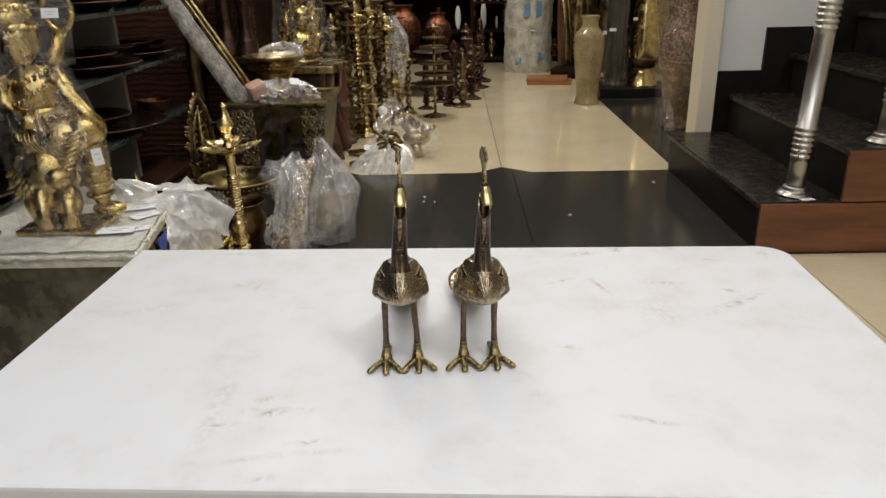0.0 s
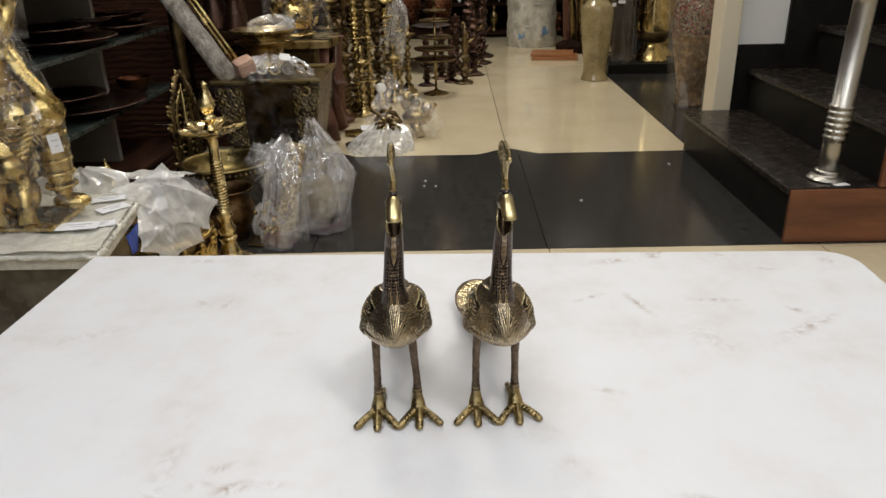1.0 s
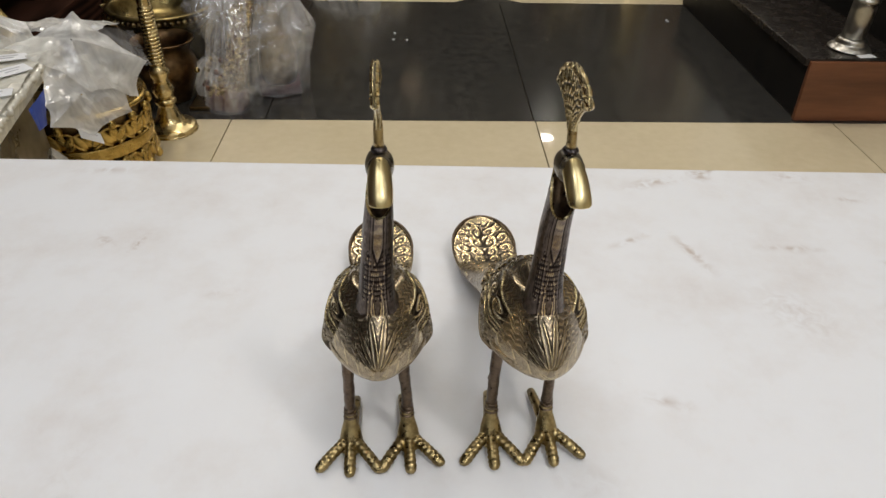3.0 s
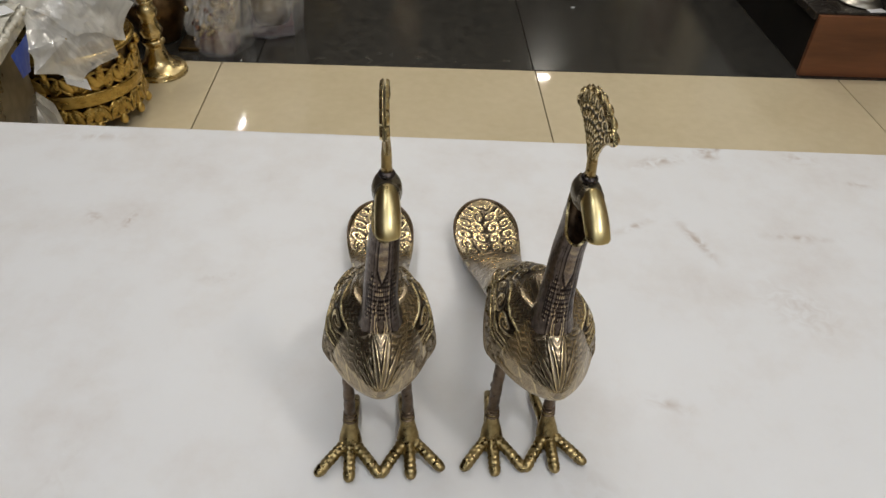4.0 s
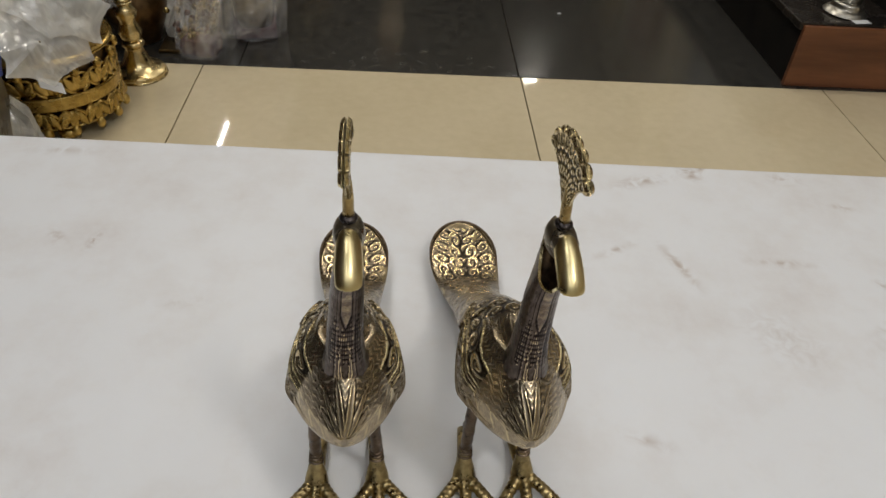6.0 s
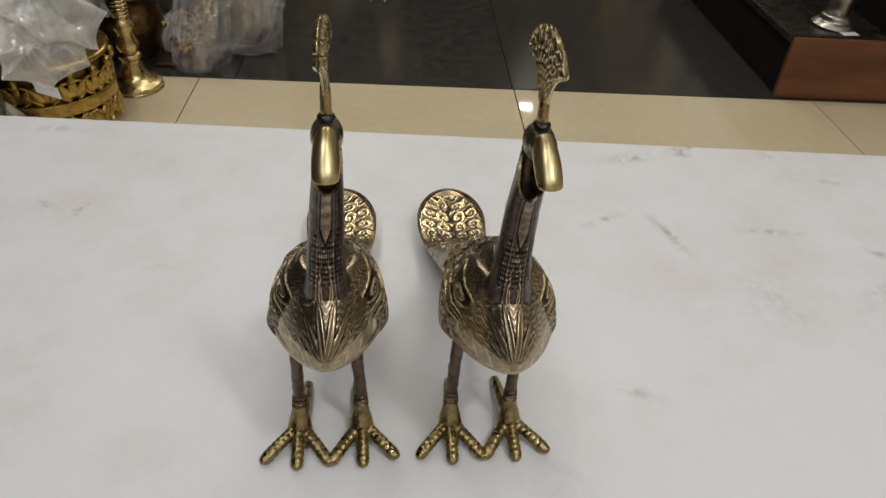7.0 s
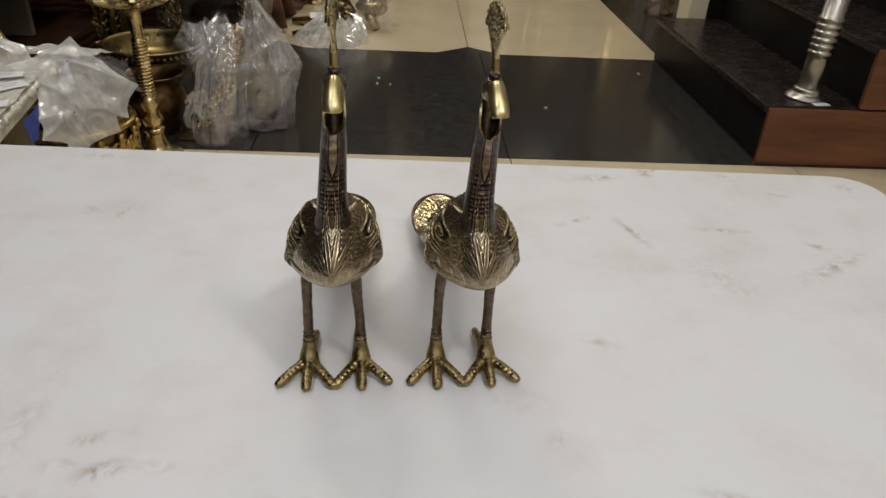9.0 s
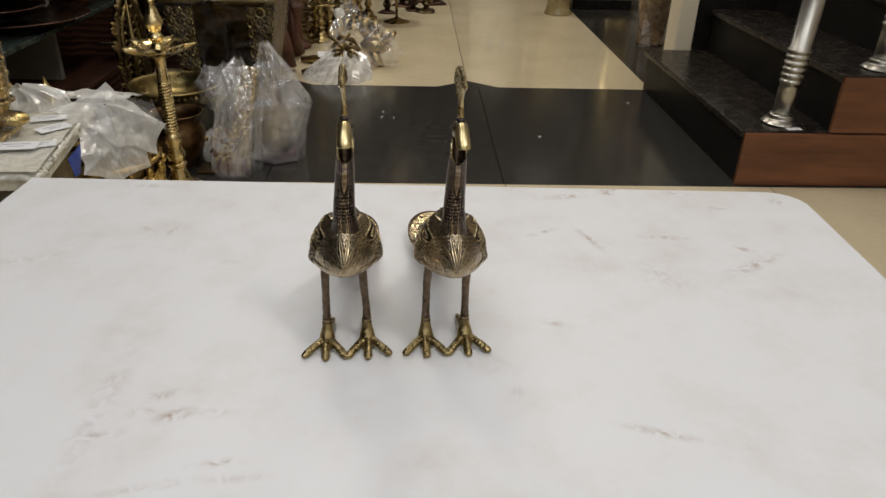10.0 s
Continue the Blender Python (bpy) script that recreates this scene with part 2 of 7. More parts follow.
RUBS_FAR = [(-0.55, -1.231, 0.0235, 0.0053, 77, 0.94), (-0.579, -1.229, 0.0205, 0.0065, -53, 0.81), (-0.462, -1.3, 0.0235, 0.0078, 3, 0.47), (-0.065, -1.244, 0.043, 0.0065, -70, 0.81), (-0.116, -1.226, 0.0325, 0.0053, 28, 0.74), (-0.067, -1.121, 0.046, 0.0109, 16, 0.81),
         (0.028, -1.238, 0.0415, 0.0065, -3, 0.68), (-0.007, -1.325, 0.055, 0.0282, -58, 0.38), (-0.136, -1.419, 0.0265, 0.0069, -20, 0.54), (0.121, -1.155, 0.0175, 0.0067, -14, 0.94), (0.11, -1.266, 0.0175, 0.0067, -31, 1.01), (0.104, -1.304, 0.0505, 0.0073, 25, 0.94),
         (-0.62, -1.1, 0.049, 0.009, 0, 0.47), (-0.68, -1.3, 0.079, 0.012, 20, 0.34), (0.0, -1.092, 0.016, 0.006, 60, 1.3)]
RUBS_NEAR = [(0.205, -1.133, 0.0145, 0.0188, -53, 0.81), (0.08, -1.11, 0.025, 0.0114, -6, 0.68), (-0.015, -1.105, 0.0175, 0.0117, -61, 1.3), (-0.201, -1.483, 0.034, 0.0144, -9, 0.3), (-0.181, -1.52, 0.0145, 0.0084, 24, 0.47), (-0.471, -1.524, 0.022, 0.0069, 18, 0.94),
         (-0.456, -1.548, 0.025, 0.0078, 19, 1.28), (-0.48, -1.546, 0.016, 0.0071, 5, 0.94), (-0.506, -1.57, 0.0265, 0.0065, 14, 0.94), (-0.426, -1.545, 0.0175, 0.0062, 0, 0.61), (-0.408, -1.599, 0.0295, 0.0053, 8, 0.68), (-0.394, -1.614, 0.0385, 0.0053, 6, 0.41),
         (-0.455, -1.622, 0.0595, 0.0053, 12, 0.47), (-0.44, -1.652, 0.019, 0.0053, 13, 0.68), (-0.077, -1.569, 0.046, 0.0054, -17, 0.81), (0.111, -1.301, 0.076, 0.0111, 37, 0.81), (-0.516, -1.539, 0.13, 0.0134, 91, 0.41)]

T, TABLE, TABLE_TURN = 0.46, (-0.274, -1.3825), -2.0
back_turn = pose(*TABLE, 0, 0, 0, TABLE_TURN).inverted()
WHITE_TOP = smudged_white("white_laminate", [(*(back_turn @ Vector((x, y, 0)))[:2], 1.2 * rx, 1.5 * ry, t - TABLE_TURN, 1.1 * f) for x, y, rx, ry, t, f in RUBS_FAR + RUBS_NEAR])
BEIGE = surf("polished_cream_tile", (0.60, 0.51, 0.34), (0.70, 0.605, 0.425), 3, 0.03, 0, 0.0, 40, 0.012, 0.55, per=0.03)
BLACK = surf("polished_black_granite", (0.014, 0.0135, 0.013), (0.046, 0.044, 0.040), 34, 0.17, 0, 0.0, 420, 0.012, 0.5, per=0.1)
# Same stone as the floor, its shade put into a darker, duller colour.
BLACK_SHADED = surf("shaded_black_stone", (0.006, 0.006, 0.006), (0.018, 0.016, 0.014), 14, 0.4, 0, 0.02, 260, 0.05, 0.12)
TREAD = surf("polished_black_tread", (0.012, 0.0095, 0.008), (0.028, 0.0225, 0.019), 24, 0.26, 0, 0.0, 320, 0.05, 0.24)
GROUT = surf("dark_grout", (0.06, 0.05, 0.04), (0.10, 0.09, 0.07), 20, 0.9)
PAINT = surf("white_wall_paint", (0.74, 0.74, 0.72), (0.80, 0.80, 0.78), 4, 0.7, 0, 0.05, 200)
CREAM = surf("cream_pillar_paint", (0.74, 0.655, 0.49), (0.80, 0.715, 0.55), 4, 0.45, 0, 0.04, 200)
CEIL = surf("ceiling_paint", (0.80, 0.795, 0.79), (0.85, 0.845, 0.84), 3, 0.8)
TEAK = surf("brown_teak_veneer", (0.085, 0.029, 0.012), (0.22, 0.083, 0.036), 5, 0.36, 0, 0.02, 26, 0.08, stretch=(0.35, 1, 3.0))
DARKWOOD = surf("dark_striped_panel", (0.021, 0.0105, 0.0075), (0.078, 0.035, 0.023), 5, 0.8, 0, 0.05, 12, stretch=(1, 0.25, 1), pattern="wave", spec=0.03)
STEEL = surf("brushed_steel", (0.36, 0.345, 0.31), (0.50, 0.48, 0.44), 10, 0.33, 1, 0.03, 300, 0.08)
BRASS = surf("polished_brass", (0.24, 0.165, 0.055), (0.76, 0.60, 0.29), 26, 0.22, 1, 0.25, 70, 0.10)
BRASS_DULL = surf("aged_brass", (0.11, 0.078, 0.03), (0.52, 0.40, 0.19), 22, 0.30, 1, 0.3, 70, 0.12)
BRASS_DARK = surf("dark_bronze", (0.048, 0.034, 0.020), (0.22, 0.155, 0.078), 22, 0.38, 1, 0.3, 80, 0.12)
COPPER = surf("dark_copper", (0.05, 0.02, 0.012), (0.22, 0.088, 0.046), 14, 0.42, 1, 0.15, 60, 0.12)
BRONZE_PLATE = surf("brown_patina", (0.020, 0.011, 0.008), (0.085, 0.045, 0.032), 10, 0.3, 0.85, 0.15, 60, 0.1)
ORNATE = engraved("embossed_brass", (0.05, 0.033, 0.014), (0.62, 0.46, 0.19), 75, 0.3, 0.9, 0.004, 22)
GILT = surf("gilt_brass", (0.33, 0.235, 0.085), (0.58, 0.44, 0.18), 40, 0.26, 1, 0.4, 120, 0.07, dist=0.004)
LAMP_BRASS = surf("buffed_pale_brass", (0.36, 0.27, 0.11), (0.80, 0.65, 0.36), 34, 0.25, 1, 0.25, 90, 0.10)
POT_BRASS = surf("yellow_cast_brass", (0.22, 0.135, 0.03), (0.70, 0.50, 0.165), 26, 0.28, 1, 0.25, 80, 0.1)
OLIVE_BRASS = surf("olive_tarnished_brass", (0.045, 0.034, 0.012), (0.27, 0.205, 0.085), 20, 0.34, 1, 0.2, 70, 0.1)
BROWN_POT = surf("brown_coiled_metal", (0.035, 0.022, 0.012), (0.19, 0.115, 0.055), 24, 0.36, 1, 0.4, 60, 0.1)
OLD_BRASS = surf("dim_old_brass", (0.08, 0.058, 0.026), (0.40, 0.30, 0.13), 20, 0.34, 1, 0.2, 70, 0.1)
CELADON = surf("olive_crackle_glass", (0.15, 0.115, 0.05), (0.42, 0.335, 0.17), 9, 0.2, 0, 0.15, 90, 0.08, 0.6, coat=0.4)
SMOKE = surf("smoky_glass_vase", (0.016, 0.012, 0.008), (0.07, 0.052, 0.036), 12, 0.16, 0.3, 0.1, 60)
MOSAIC = surf("dark_mosaic_glass", (0.06, 0.042, 0.022), (0.32, 0.20, 0.10), 25, 0.25, 0.2, 0.3, 90, pattern="cells")
BEADS = bead_mosaic("coloured_bead_mosaic", 130)
MARBLED = surf("brown_crackle_laminate", (0.07, 0.058, 0.043), (0.24, 0.21, 0.16), 12, 0.3, 0, 0.1, 26, pattern="crackle")
CARD = surf("white_card", (0.76, 0.77, 0.80), (0.82, 0.83, 0.86), 6, 0.6)
INK = surf("grey_ink", (0.42, 0.42, 0.45), (0.5, 0.5, 0.53), 6, 0.7)
BLUE = surf("blue_plastic_tape", (0.01, 0.045, 0.32), (0.02, 0.07, 0.45), 10, 0.35)
PINK = surf("pink_paper_parcel", (0.42, 0.24, 0.17), (0.62, 0.42, 0.33), 12, 0.5)
ORANGE_WOOD = surf("orange_plywood", (0.26, 0.10, 0.032), (0.38, 0.165, 0.06), 6, 0.5, stretch=(1, 6, 6), pattern="wave", fine=18)
PURPLE = surf("maroon_velvet", (0.035, 0.010, 0.013), (0.09, 0.03, 0.036), 20, 0.8)
SACK = surf("white_woven_sack", (0.27, 0.245, 0.19), (0.62, 0.59, 0.50), 14, 0.55, 0, 0.5, 26, dist=0.012)
SACK_BLUE = surf("blue_sack_print", (0.07, 0.16, 0.30), (0.18, 0.30, 0.44), 12, 0.55)
GREY_BOARD = surf("grey_painted_board", (0.20, 0.188, 0.165), (0.28, 0.265, 0.235), 5, 0.5)
GLASS_SHELF = surf("smoked_glass", (0.02, 0.03, 0.027), (0.05, 0.065, 0.06), 4, 0.06, 0, 0.0, alpha=0.75)
GLASS_EDGE = surf("green_glass_edge", (0.012, 0.018, 0.015), (0.05, 0.06, 0.05), 30, 0.3)
FILM = film_material("clear_plastic_film", (0.80, 0.80, 0.84), 0.08, 0.27, 0.10, 0.5, 8, 0.12)
FILM_THICK = film_material("milky_plastic_film", (0.80, 0.80, 0.79), 0.40, 0.60, 0.14, 0.35, 9, 0.09)
FILM_TIGHT = film_material("tight_shrink_wrap", (0.8, 0.8, 0.82), 0.0, 0.06, 0.05, 0.5, 12, 0.042)
FILM_SPARK = film_material("glinting_shrink_wrap", (0.8, 0.8, 0.82), 0.0, 0.05, 0.04, 0.9, 20, 0.06)
BUBBLED = surf("mottled_bubble_wrap", (0.15, 0.105, 0.065), (0.66, 0.62, 0.56), 22, 0.28, 0, 0.7, 70, 0.1, 0.6, coat=0.3, dist=0.01)
FILM_BAG = film_material("loose_grey_plastic_bag", (0.70, 0.70, 0.73), 0.09, 0.24, 0.10, 0.6, 9, 0.09)
COVER = film_material("quilted_cover_film", (0.66, 0.64, 0.57), 0.78, 0.95, 0.12, 0.55, 26, 0.12)
RED_CARVED = surf("red_brown_carved_wood", (0.035, 0.012, 0.007), (0.13, 0.048, 0.026), 20, 0.45, 0, 0.4, 60)
LAMP_WHITE = surf("lamp_frame_white", (0.75, 0.75, 0.74), (0.8, 0.8, 0.8), 5, 0.5)
WHITE_CAP = surf("white_porcelain_and_glint", (0.70, 0.70, 0.66), (0.8, 0.8, 0.77), 6, 0.25)
BACK = surf("dark_brown_backboard", (0.010, 0.007, 0.005), (0.03, 0.015, 0.009), 5, 0.8, spec=0.03)
BIRD_RELIEF = rubbed("antiqued_chased_brass", (0.030, 0.023, 0.016), (0.255, 0.208, 0.146), (0.78, 0.64, 0.37))
BIRD_NECK = rubbed("dark_chased_brass", (0.018, 0.013, 0.012), (0.110, 0.086, 0.072), (0.76, 0.61, 0.35))
BIRD_CREST = rubbed("yellow_chased_brass", (0.050, 0.036, 0.016), (0.36, 0.285, 0.145), (0.82, 0.68, 0.38))
BIRD_FOOT = surf("banded_olive_brass", (0.10, 0.072, 0.034), (0.46, 0.355, 0.170), 170, 0.32, 1, 0.4, 420, 0.1, dist=0.0006)
BIRD_SMOOTH = surf("smooth_antique_brass", (0.13, 0.108, 0.078), (0.25, 0.215, 0.155), 120, 0.30, 0.9, 0.15, 700, 0.08, dist=0.0004)
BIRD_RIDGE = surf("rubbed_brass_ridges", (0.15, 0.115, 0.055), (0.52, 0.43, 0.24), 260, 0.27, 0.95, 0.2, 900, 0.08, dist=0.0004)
BIRD_BILL = surf("buffed_yellow_brass", (0.60, 0.49, 0.24), (0.74, 0.62, 0.34), 60, 0.31, 1, 0.03, 500, 0.05, dist=0.0003)
BIRD_GOLD = surf("cast_yellow_brass", (0.24, 0.165, 0.075), (0.58, 0.45, 0.225), 200, 0.32, 1, 0.3, 600, 0.1, dist=0.0006)
BIRD_DARK = surf("blackened_brass", (0.02, 0.016, 0.016), (0.07, 0.058, 0.055), 160, 0.3, 0.8, 0.1, 500, dist=0.0004)
BIRD_LEG = surf("brown_patinated_brass", (0.055, 0.038, 0.028), (0.20, 0.145, 0.10), 220, 0.36, 0.95, 0.3, 600, dist=0.0006)

# ---- mesh tools ----


class Mesh:
    """Gathers faces with their materials, then becomes one object."""

    def __init__(self, piece="fold"):
        self.piece, self.parts = piece, []
        self.v, self.f, self.k, self.mats, self.s, self.wear = [], [], [], [], [], {}

    def slot(self, mat):
        if mat not in self.mats:
            self.mats.append(mat)
        return self.mats.index(mat)

    def add(self, verts, faces, mat, m=None, smooth=True):
        o, k = len(self.v), self.slot(mat)
        self.v += [tuple(m @ Vector(p)) if m else tuple(p) for p in verts]
        self.f += [[o + i for i in f] for f in faces]
        self.k += [k] * len(faces)
        self.s += [smooth] * len(faces)

    def loft(self, rings, mat, m=None, caps=True, smooth=True, closed=True):
        n = len(rings[0])
        verts = [p for r in rings for p in r]
        faces = []
        for i in range(len(rings) - 1):
            for j in range(n if closed else n - 1):
                a, b = i * n + j, i * n + (j + 1) % n
                faces.append([a, b, b + n, a + n])
        if caps and closed:
            faces.append(list(range(n))[::-1])
            faces.append([len(verts) - n + j for j in range(n)])
        self.add(verts, faces, mat, m, smooth)

    def lathe(self, profile, mat, m=None, seg=28, wob=None):
        """profile: (radius, z) from the bottom to the top."""
        rings = []
        for r, z in profile:
            rings.append([(r * (1 if wob is None else wob(a, z)) * math.cos(a), r * (1 if wob is None else wob(a, z)) * math.sin(a), z) for a in (2 * math.pi * j / seg for j in range(seg))])
        self.loft(rings, mat, m)

    def sweep(self, path, radii, mat, m=None, seg=10, flat=1.0):
        pts = [Vector(p) for p in path]
        rings, up = [], Vector((0, 0, 1))
        for i, p in enumerate(pts):
            d = (pts[min(i + 1, len(pts) - 1)] - pts[max(i - 1, 0)]).normalized()
            side = d.cross(up)
            side = side.normalized() if side.length > 1e-4 else Vector((1, 0, 0))
            nrm = side.cross(d).normalized()
            r = radii[i] if hasattr(radii, "__len__") else radii
            rings.append([p + r * (math.cos(a) * side + flat * math.sin(a) * nrm) for a in (2 * math.pi * j / seg for j in range(seg))])
        self.loft(rings, mat, m)

    def ball(self, c, r, mat, m=None, seg=16, rows=10, warp=None):
        r = r if hasattr(r, "__len__") else (r, r, r)
        rings = []
        for i in range(rows + 1):
            t = math.pi * (0.02 + 0.96 * i / rows)
            ring = []
            for j in range(seg):
                a = 2 * math.pi * j / seg
                p = Vector((math.sin(t) * math.cos(a), math.sin(t) * math.sin(a), -math.cos(t)))
                if warp:
                    p = p * warp(p)
                ring.append((c[0] + r[0] * p.x, c[1] + r[1] * p.y, c[2] + r[2] * p.z))
            rings.append(ring)
        self.loft(rings, mat, m)

    def box(self, c, s, mat, m=None, bevel=0.004, seg=2):
        bm = bmesh.new()
        bmesh.ops.create_cube(bm, size=1, matrix=Matrix.Translation(c) @ Matrix.Diagonal((*s, 1)))
        if bevel:
            bmesh.ops.bevel(bm, geom=bm.edges[:], offset=min(bevel, 0.45 * min(s)), segments=seg, affect="EDGES", profile=0.6)
        bm.verts.index_update()
        self.add([v.co[:] for v in bm.verts], [[v.index for v in f.verts] for f in bm.faces], mat, m, False)
        bm.free()

    def prism(self, poly, z0, z1, mat, m=None, bevel=0.0):
        bm = bmesh.new()
        lo = [bm.verts.new((x, y, z0)) for x, y in poly]
        face = bm.faces.new(lo)
        ext = bmesh.ops.extrude_face_region(bm, geom=[face])
        for g in ext["geom"]:
            if isinstance(g, bmesh.types.BMVert):
                g.co.z = z1
        bmesh.ops.recalc_face_normals(bm, faces=bm.faces[:])
        if bevel:
            top = [e for e in bm.edges if all(abs(v.co.z - z1) < 1e-6 for v in e.verts)]
            bmesh.ops.bevel(bm, geom=top, offset=bevel, segments=2, affect="EDGES", profile=0.6)
        bm.verts.index_update()
        self.add([v.co[:] for v in bm.verts], [[v.index for v in f.verts] for f in bm.faces], mat, m, False)
        bm.free()

    def data(self, name):
        d = bpy.data.meshes.new(name)
        d.from_pydata(self.v, [], self.f)
        for mat in self.mats:
            d.materials.append(mat)
        d.polygons.foreach_set("material_index", self.k)
        d.polygons.foreach_set("use_smooth", self.s)
        if self.wear:
            rub = d.attributes.new("rub", "FLOAT", "POINT")
            rub.data.foreach_set("value", [self.wear.get(k, 0.55) for k in range(len(self.v))])
        d.update()
        bm = bmesh.new()
        bm.from_mesh(d)
        bmesh.ops.recalc_face_normals(bm, faces=bm.faces[:])
        bm.to_mesh(d)
        bm.free()
        return d

    def make(self, name, parent=None, label="", at=None):
        ob = new(name, self.data(name))
        if at is not None:
            ob.matrix_world = at
        if parent is not None:
            ob.parent = parent
        if label:
            ob["label"] = label
        return ob


class Folds(Mesh):
    """Loose pieces of one thing: each loft is kept as a part of its own."""

    def loft(self, *a, **k):
        q = Mesh()
        q.loft(*a, **k)
        self.parts.append(q)


def thing(name, label, category, at=None, group="", kind=""):
    """An empty that holds the parts of a thing."""
    ob = new(name)
    ob.empty_display_size = 0.05
    if at is not None:
        ob.matrix_world = at
    return tagged(ob, label, category, group, kind)


def solid(name, mesh, label, category, at=None, group="", kind=""):
    if isinstance(mesh, Folds):
        e = thing(name, label, category, at, group, kind)
        for q in mesh.parts:
            q.make(mesh.piece, e)
        if mesh.v:
            mesh.make("base", e)
        return e
    return tagged(mesh.make(name, None, "", at), label, category, group, kind)


def box_of(c, s, mat, bevel=0.004):
    q = Mesh()
    q.box(c, s, mat, None, bevel)
    return q


def lathe_of(profile, mat, seg=28, wob=None):
    q = Mesh()
    q.lathe(profile, mat, None, seg, wob)
    return q


def smooth_profile(points, n=6):
    """A rounder profile through the given (radius, z) points."""
    out = []
    for i in range(len(points) - 1):
        p0, p1, p2, p3 = points[max(i - 1, 0)], points[i], points[i + 1], points[min(i + 2, len(points) - 1)]
        for k in range(n):
            t = k / n
            out.append(tuple(max(0.0003 if q == 0 else -9, 0.5 * (2 * p1[q] + (p2[q] - p0[q]) * t + (2 * p0[q] - 5 * p1[q] + 4 * p2[q] - p3[q]) * t * t + (3 * p1[q] - p0[q] - 3 * p2[q] + p3[q]) * t ** 3)) for q in (0, 1)))
    return out + [points[-1]]


def crumple(mesh, rows, mat, seed, amp=0.12, folds=7.0, seg=46, n=20, m=None):
    """Crumpled film: rows of (x, y, z, radius x, radius y) from the bottom up, with folds running up it."""
    rings = []
    for i in range(n + 1):
        t = i / n * (len(rows) - 1)
        k = min(int(t), len(rows) - 2)
        u = t - k
        u = u * u * (3 - 2 * u) * 0.5 + u * 0.5
        x, y, z, rx, ry = (a + (b - a) * u for a, b in zip(rows[k], rows[k + 1]))
        ring = []
        for j in range(seg):
            a = 2 * math.pi * j / seg
            p = Vector((math.cos(a) * folds * 0.5, math.sin(a) * folds * 0.5 + seed * 7.3, z * 5 + seed))
            d = 1 - 2 * abs(noise.noise(p)) + 0.7 * noise.noise(p * 2.7) + 0.45 * abs(noise.noise(p * 6.1 + Vector((0, 0, z * 30))))
            w = 1 + amp * d
            ring.append((x + rx * w * math.cos(a), y + ry * w * math.sin(a), z + 0.02 * amp * 4 * noise.noise(p * 1.9) * (0 if i == 0 else 1)))
        rings.append(ring)
    mesh.loft(rings, mat, m, caps=False, smooth=False)


def sheet(mesh, corners, mat, seed, amp=0.01, n=22, freq=9.0, sag=0.0, m=None, ripple=0.0):
    """A wrinkled sheet of film between four corners."""
    a, b, c, d = [Vector(q) for q in corners]
    nrm = (b - a).cross(d - a).normalized()
    rings = []
    for i in range(n + 1):
        u = i / n
        row = []
        for j in range(n + 1):
            v = j / n
            p = (a * (1 - u) + b * u) * (1 - v) + (d * (1 - u) + c * u) * v
            q = p * freq + Vector((seed * 3.1, seed, 0))
            h = amp * (1 - 2 * abs(noise.noise(q)) + 0.6 * noise.noise(q * 2.3) + 0.4 * abs(noise.noise(q * 5)))
            edge = 1 - 16 * u * (1 - u) * v * (1 - v)
            h += sag * 16 * u * (1 - u) * v * (1 - v) + ripple * edge * math.sin(60 * (u + v))
            row.append(p + nrm * h)
        rings.append(row)
    mesh.loft(rings, mat, m, caps=False, closed=False, smooth=False)


def drape(mesh, centre, rim, mat, seed, amp=0.010, bulge=0.0, toward=(0, -1, 0.4), n=34, per=12, freq=19.0):
    """Loose film spread from a centre to an uneven rim, with long folds, fine creases and a ragged edge."""
    c, out = Vector(centre), Vector(toward).normalized()
    pts = [Vector(p) for p in rim]
    edge = []
    for i, p in enumerate(pts):
        q = pts[(i + 1) % len(pts)]
        for k in range(per):
            t = k / per
            e = p.lerp(q, t)
            edge.append(e + (c - e) * (0.10 * math.sin(math.pi * t) + 0.05 * noise.noise(e * 30 + Vector((seed, 0, 0)))))
    rings = []
    for i in range(n + 1):
        s = 0.02 + 0.98 * i / n
        ring = []
        for e in edge:
            p = c.lerp(e, s)
            fold = 1 - 2 * abs(noise.noise(Vector((p.x * 9 + 4 * p.z, p.y * 9, p.z * 4 + seed * 3.7))))
            crease = 1 - 2 * abs(noise.noise(p * freq + Vector((seed, seed * 2.1, 0)))) + 0.55 * noise.noise(p * freq * 2.6) + 0.35 * (1 - 2 * abs(noise.noise(p * freq * 3.4)))
            ring.append(p + out * (bulge * (1 - s * s) + amp * (1.1 * fold + 0.65 * crease)))
        rings.append(ring)
    mesh.loft(rings, mat, caps=False, smooth=False)


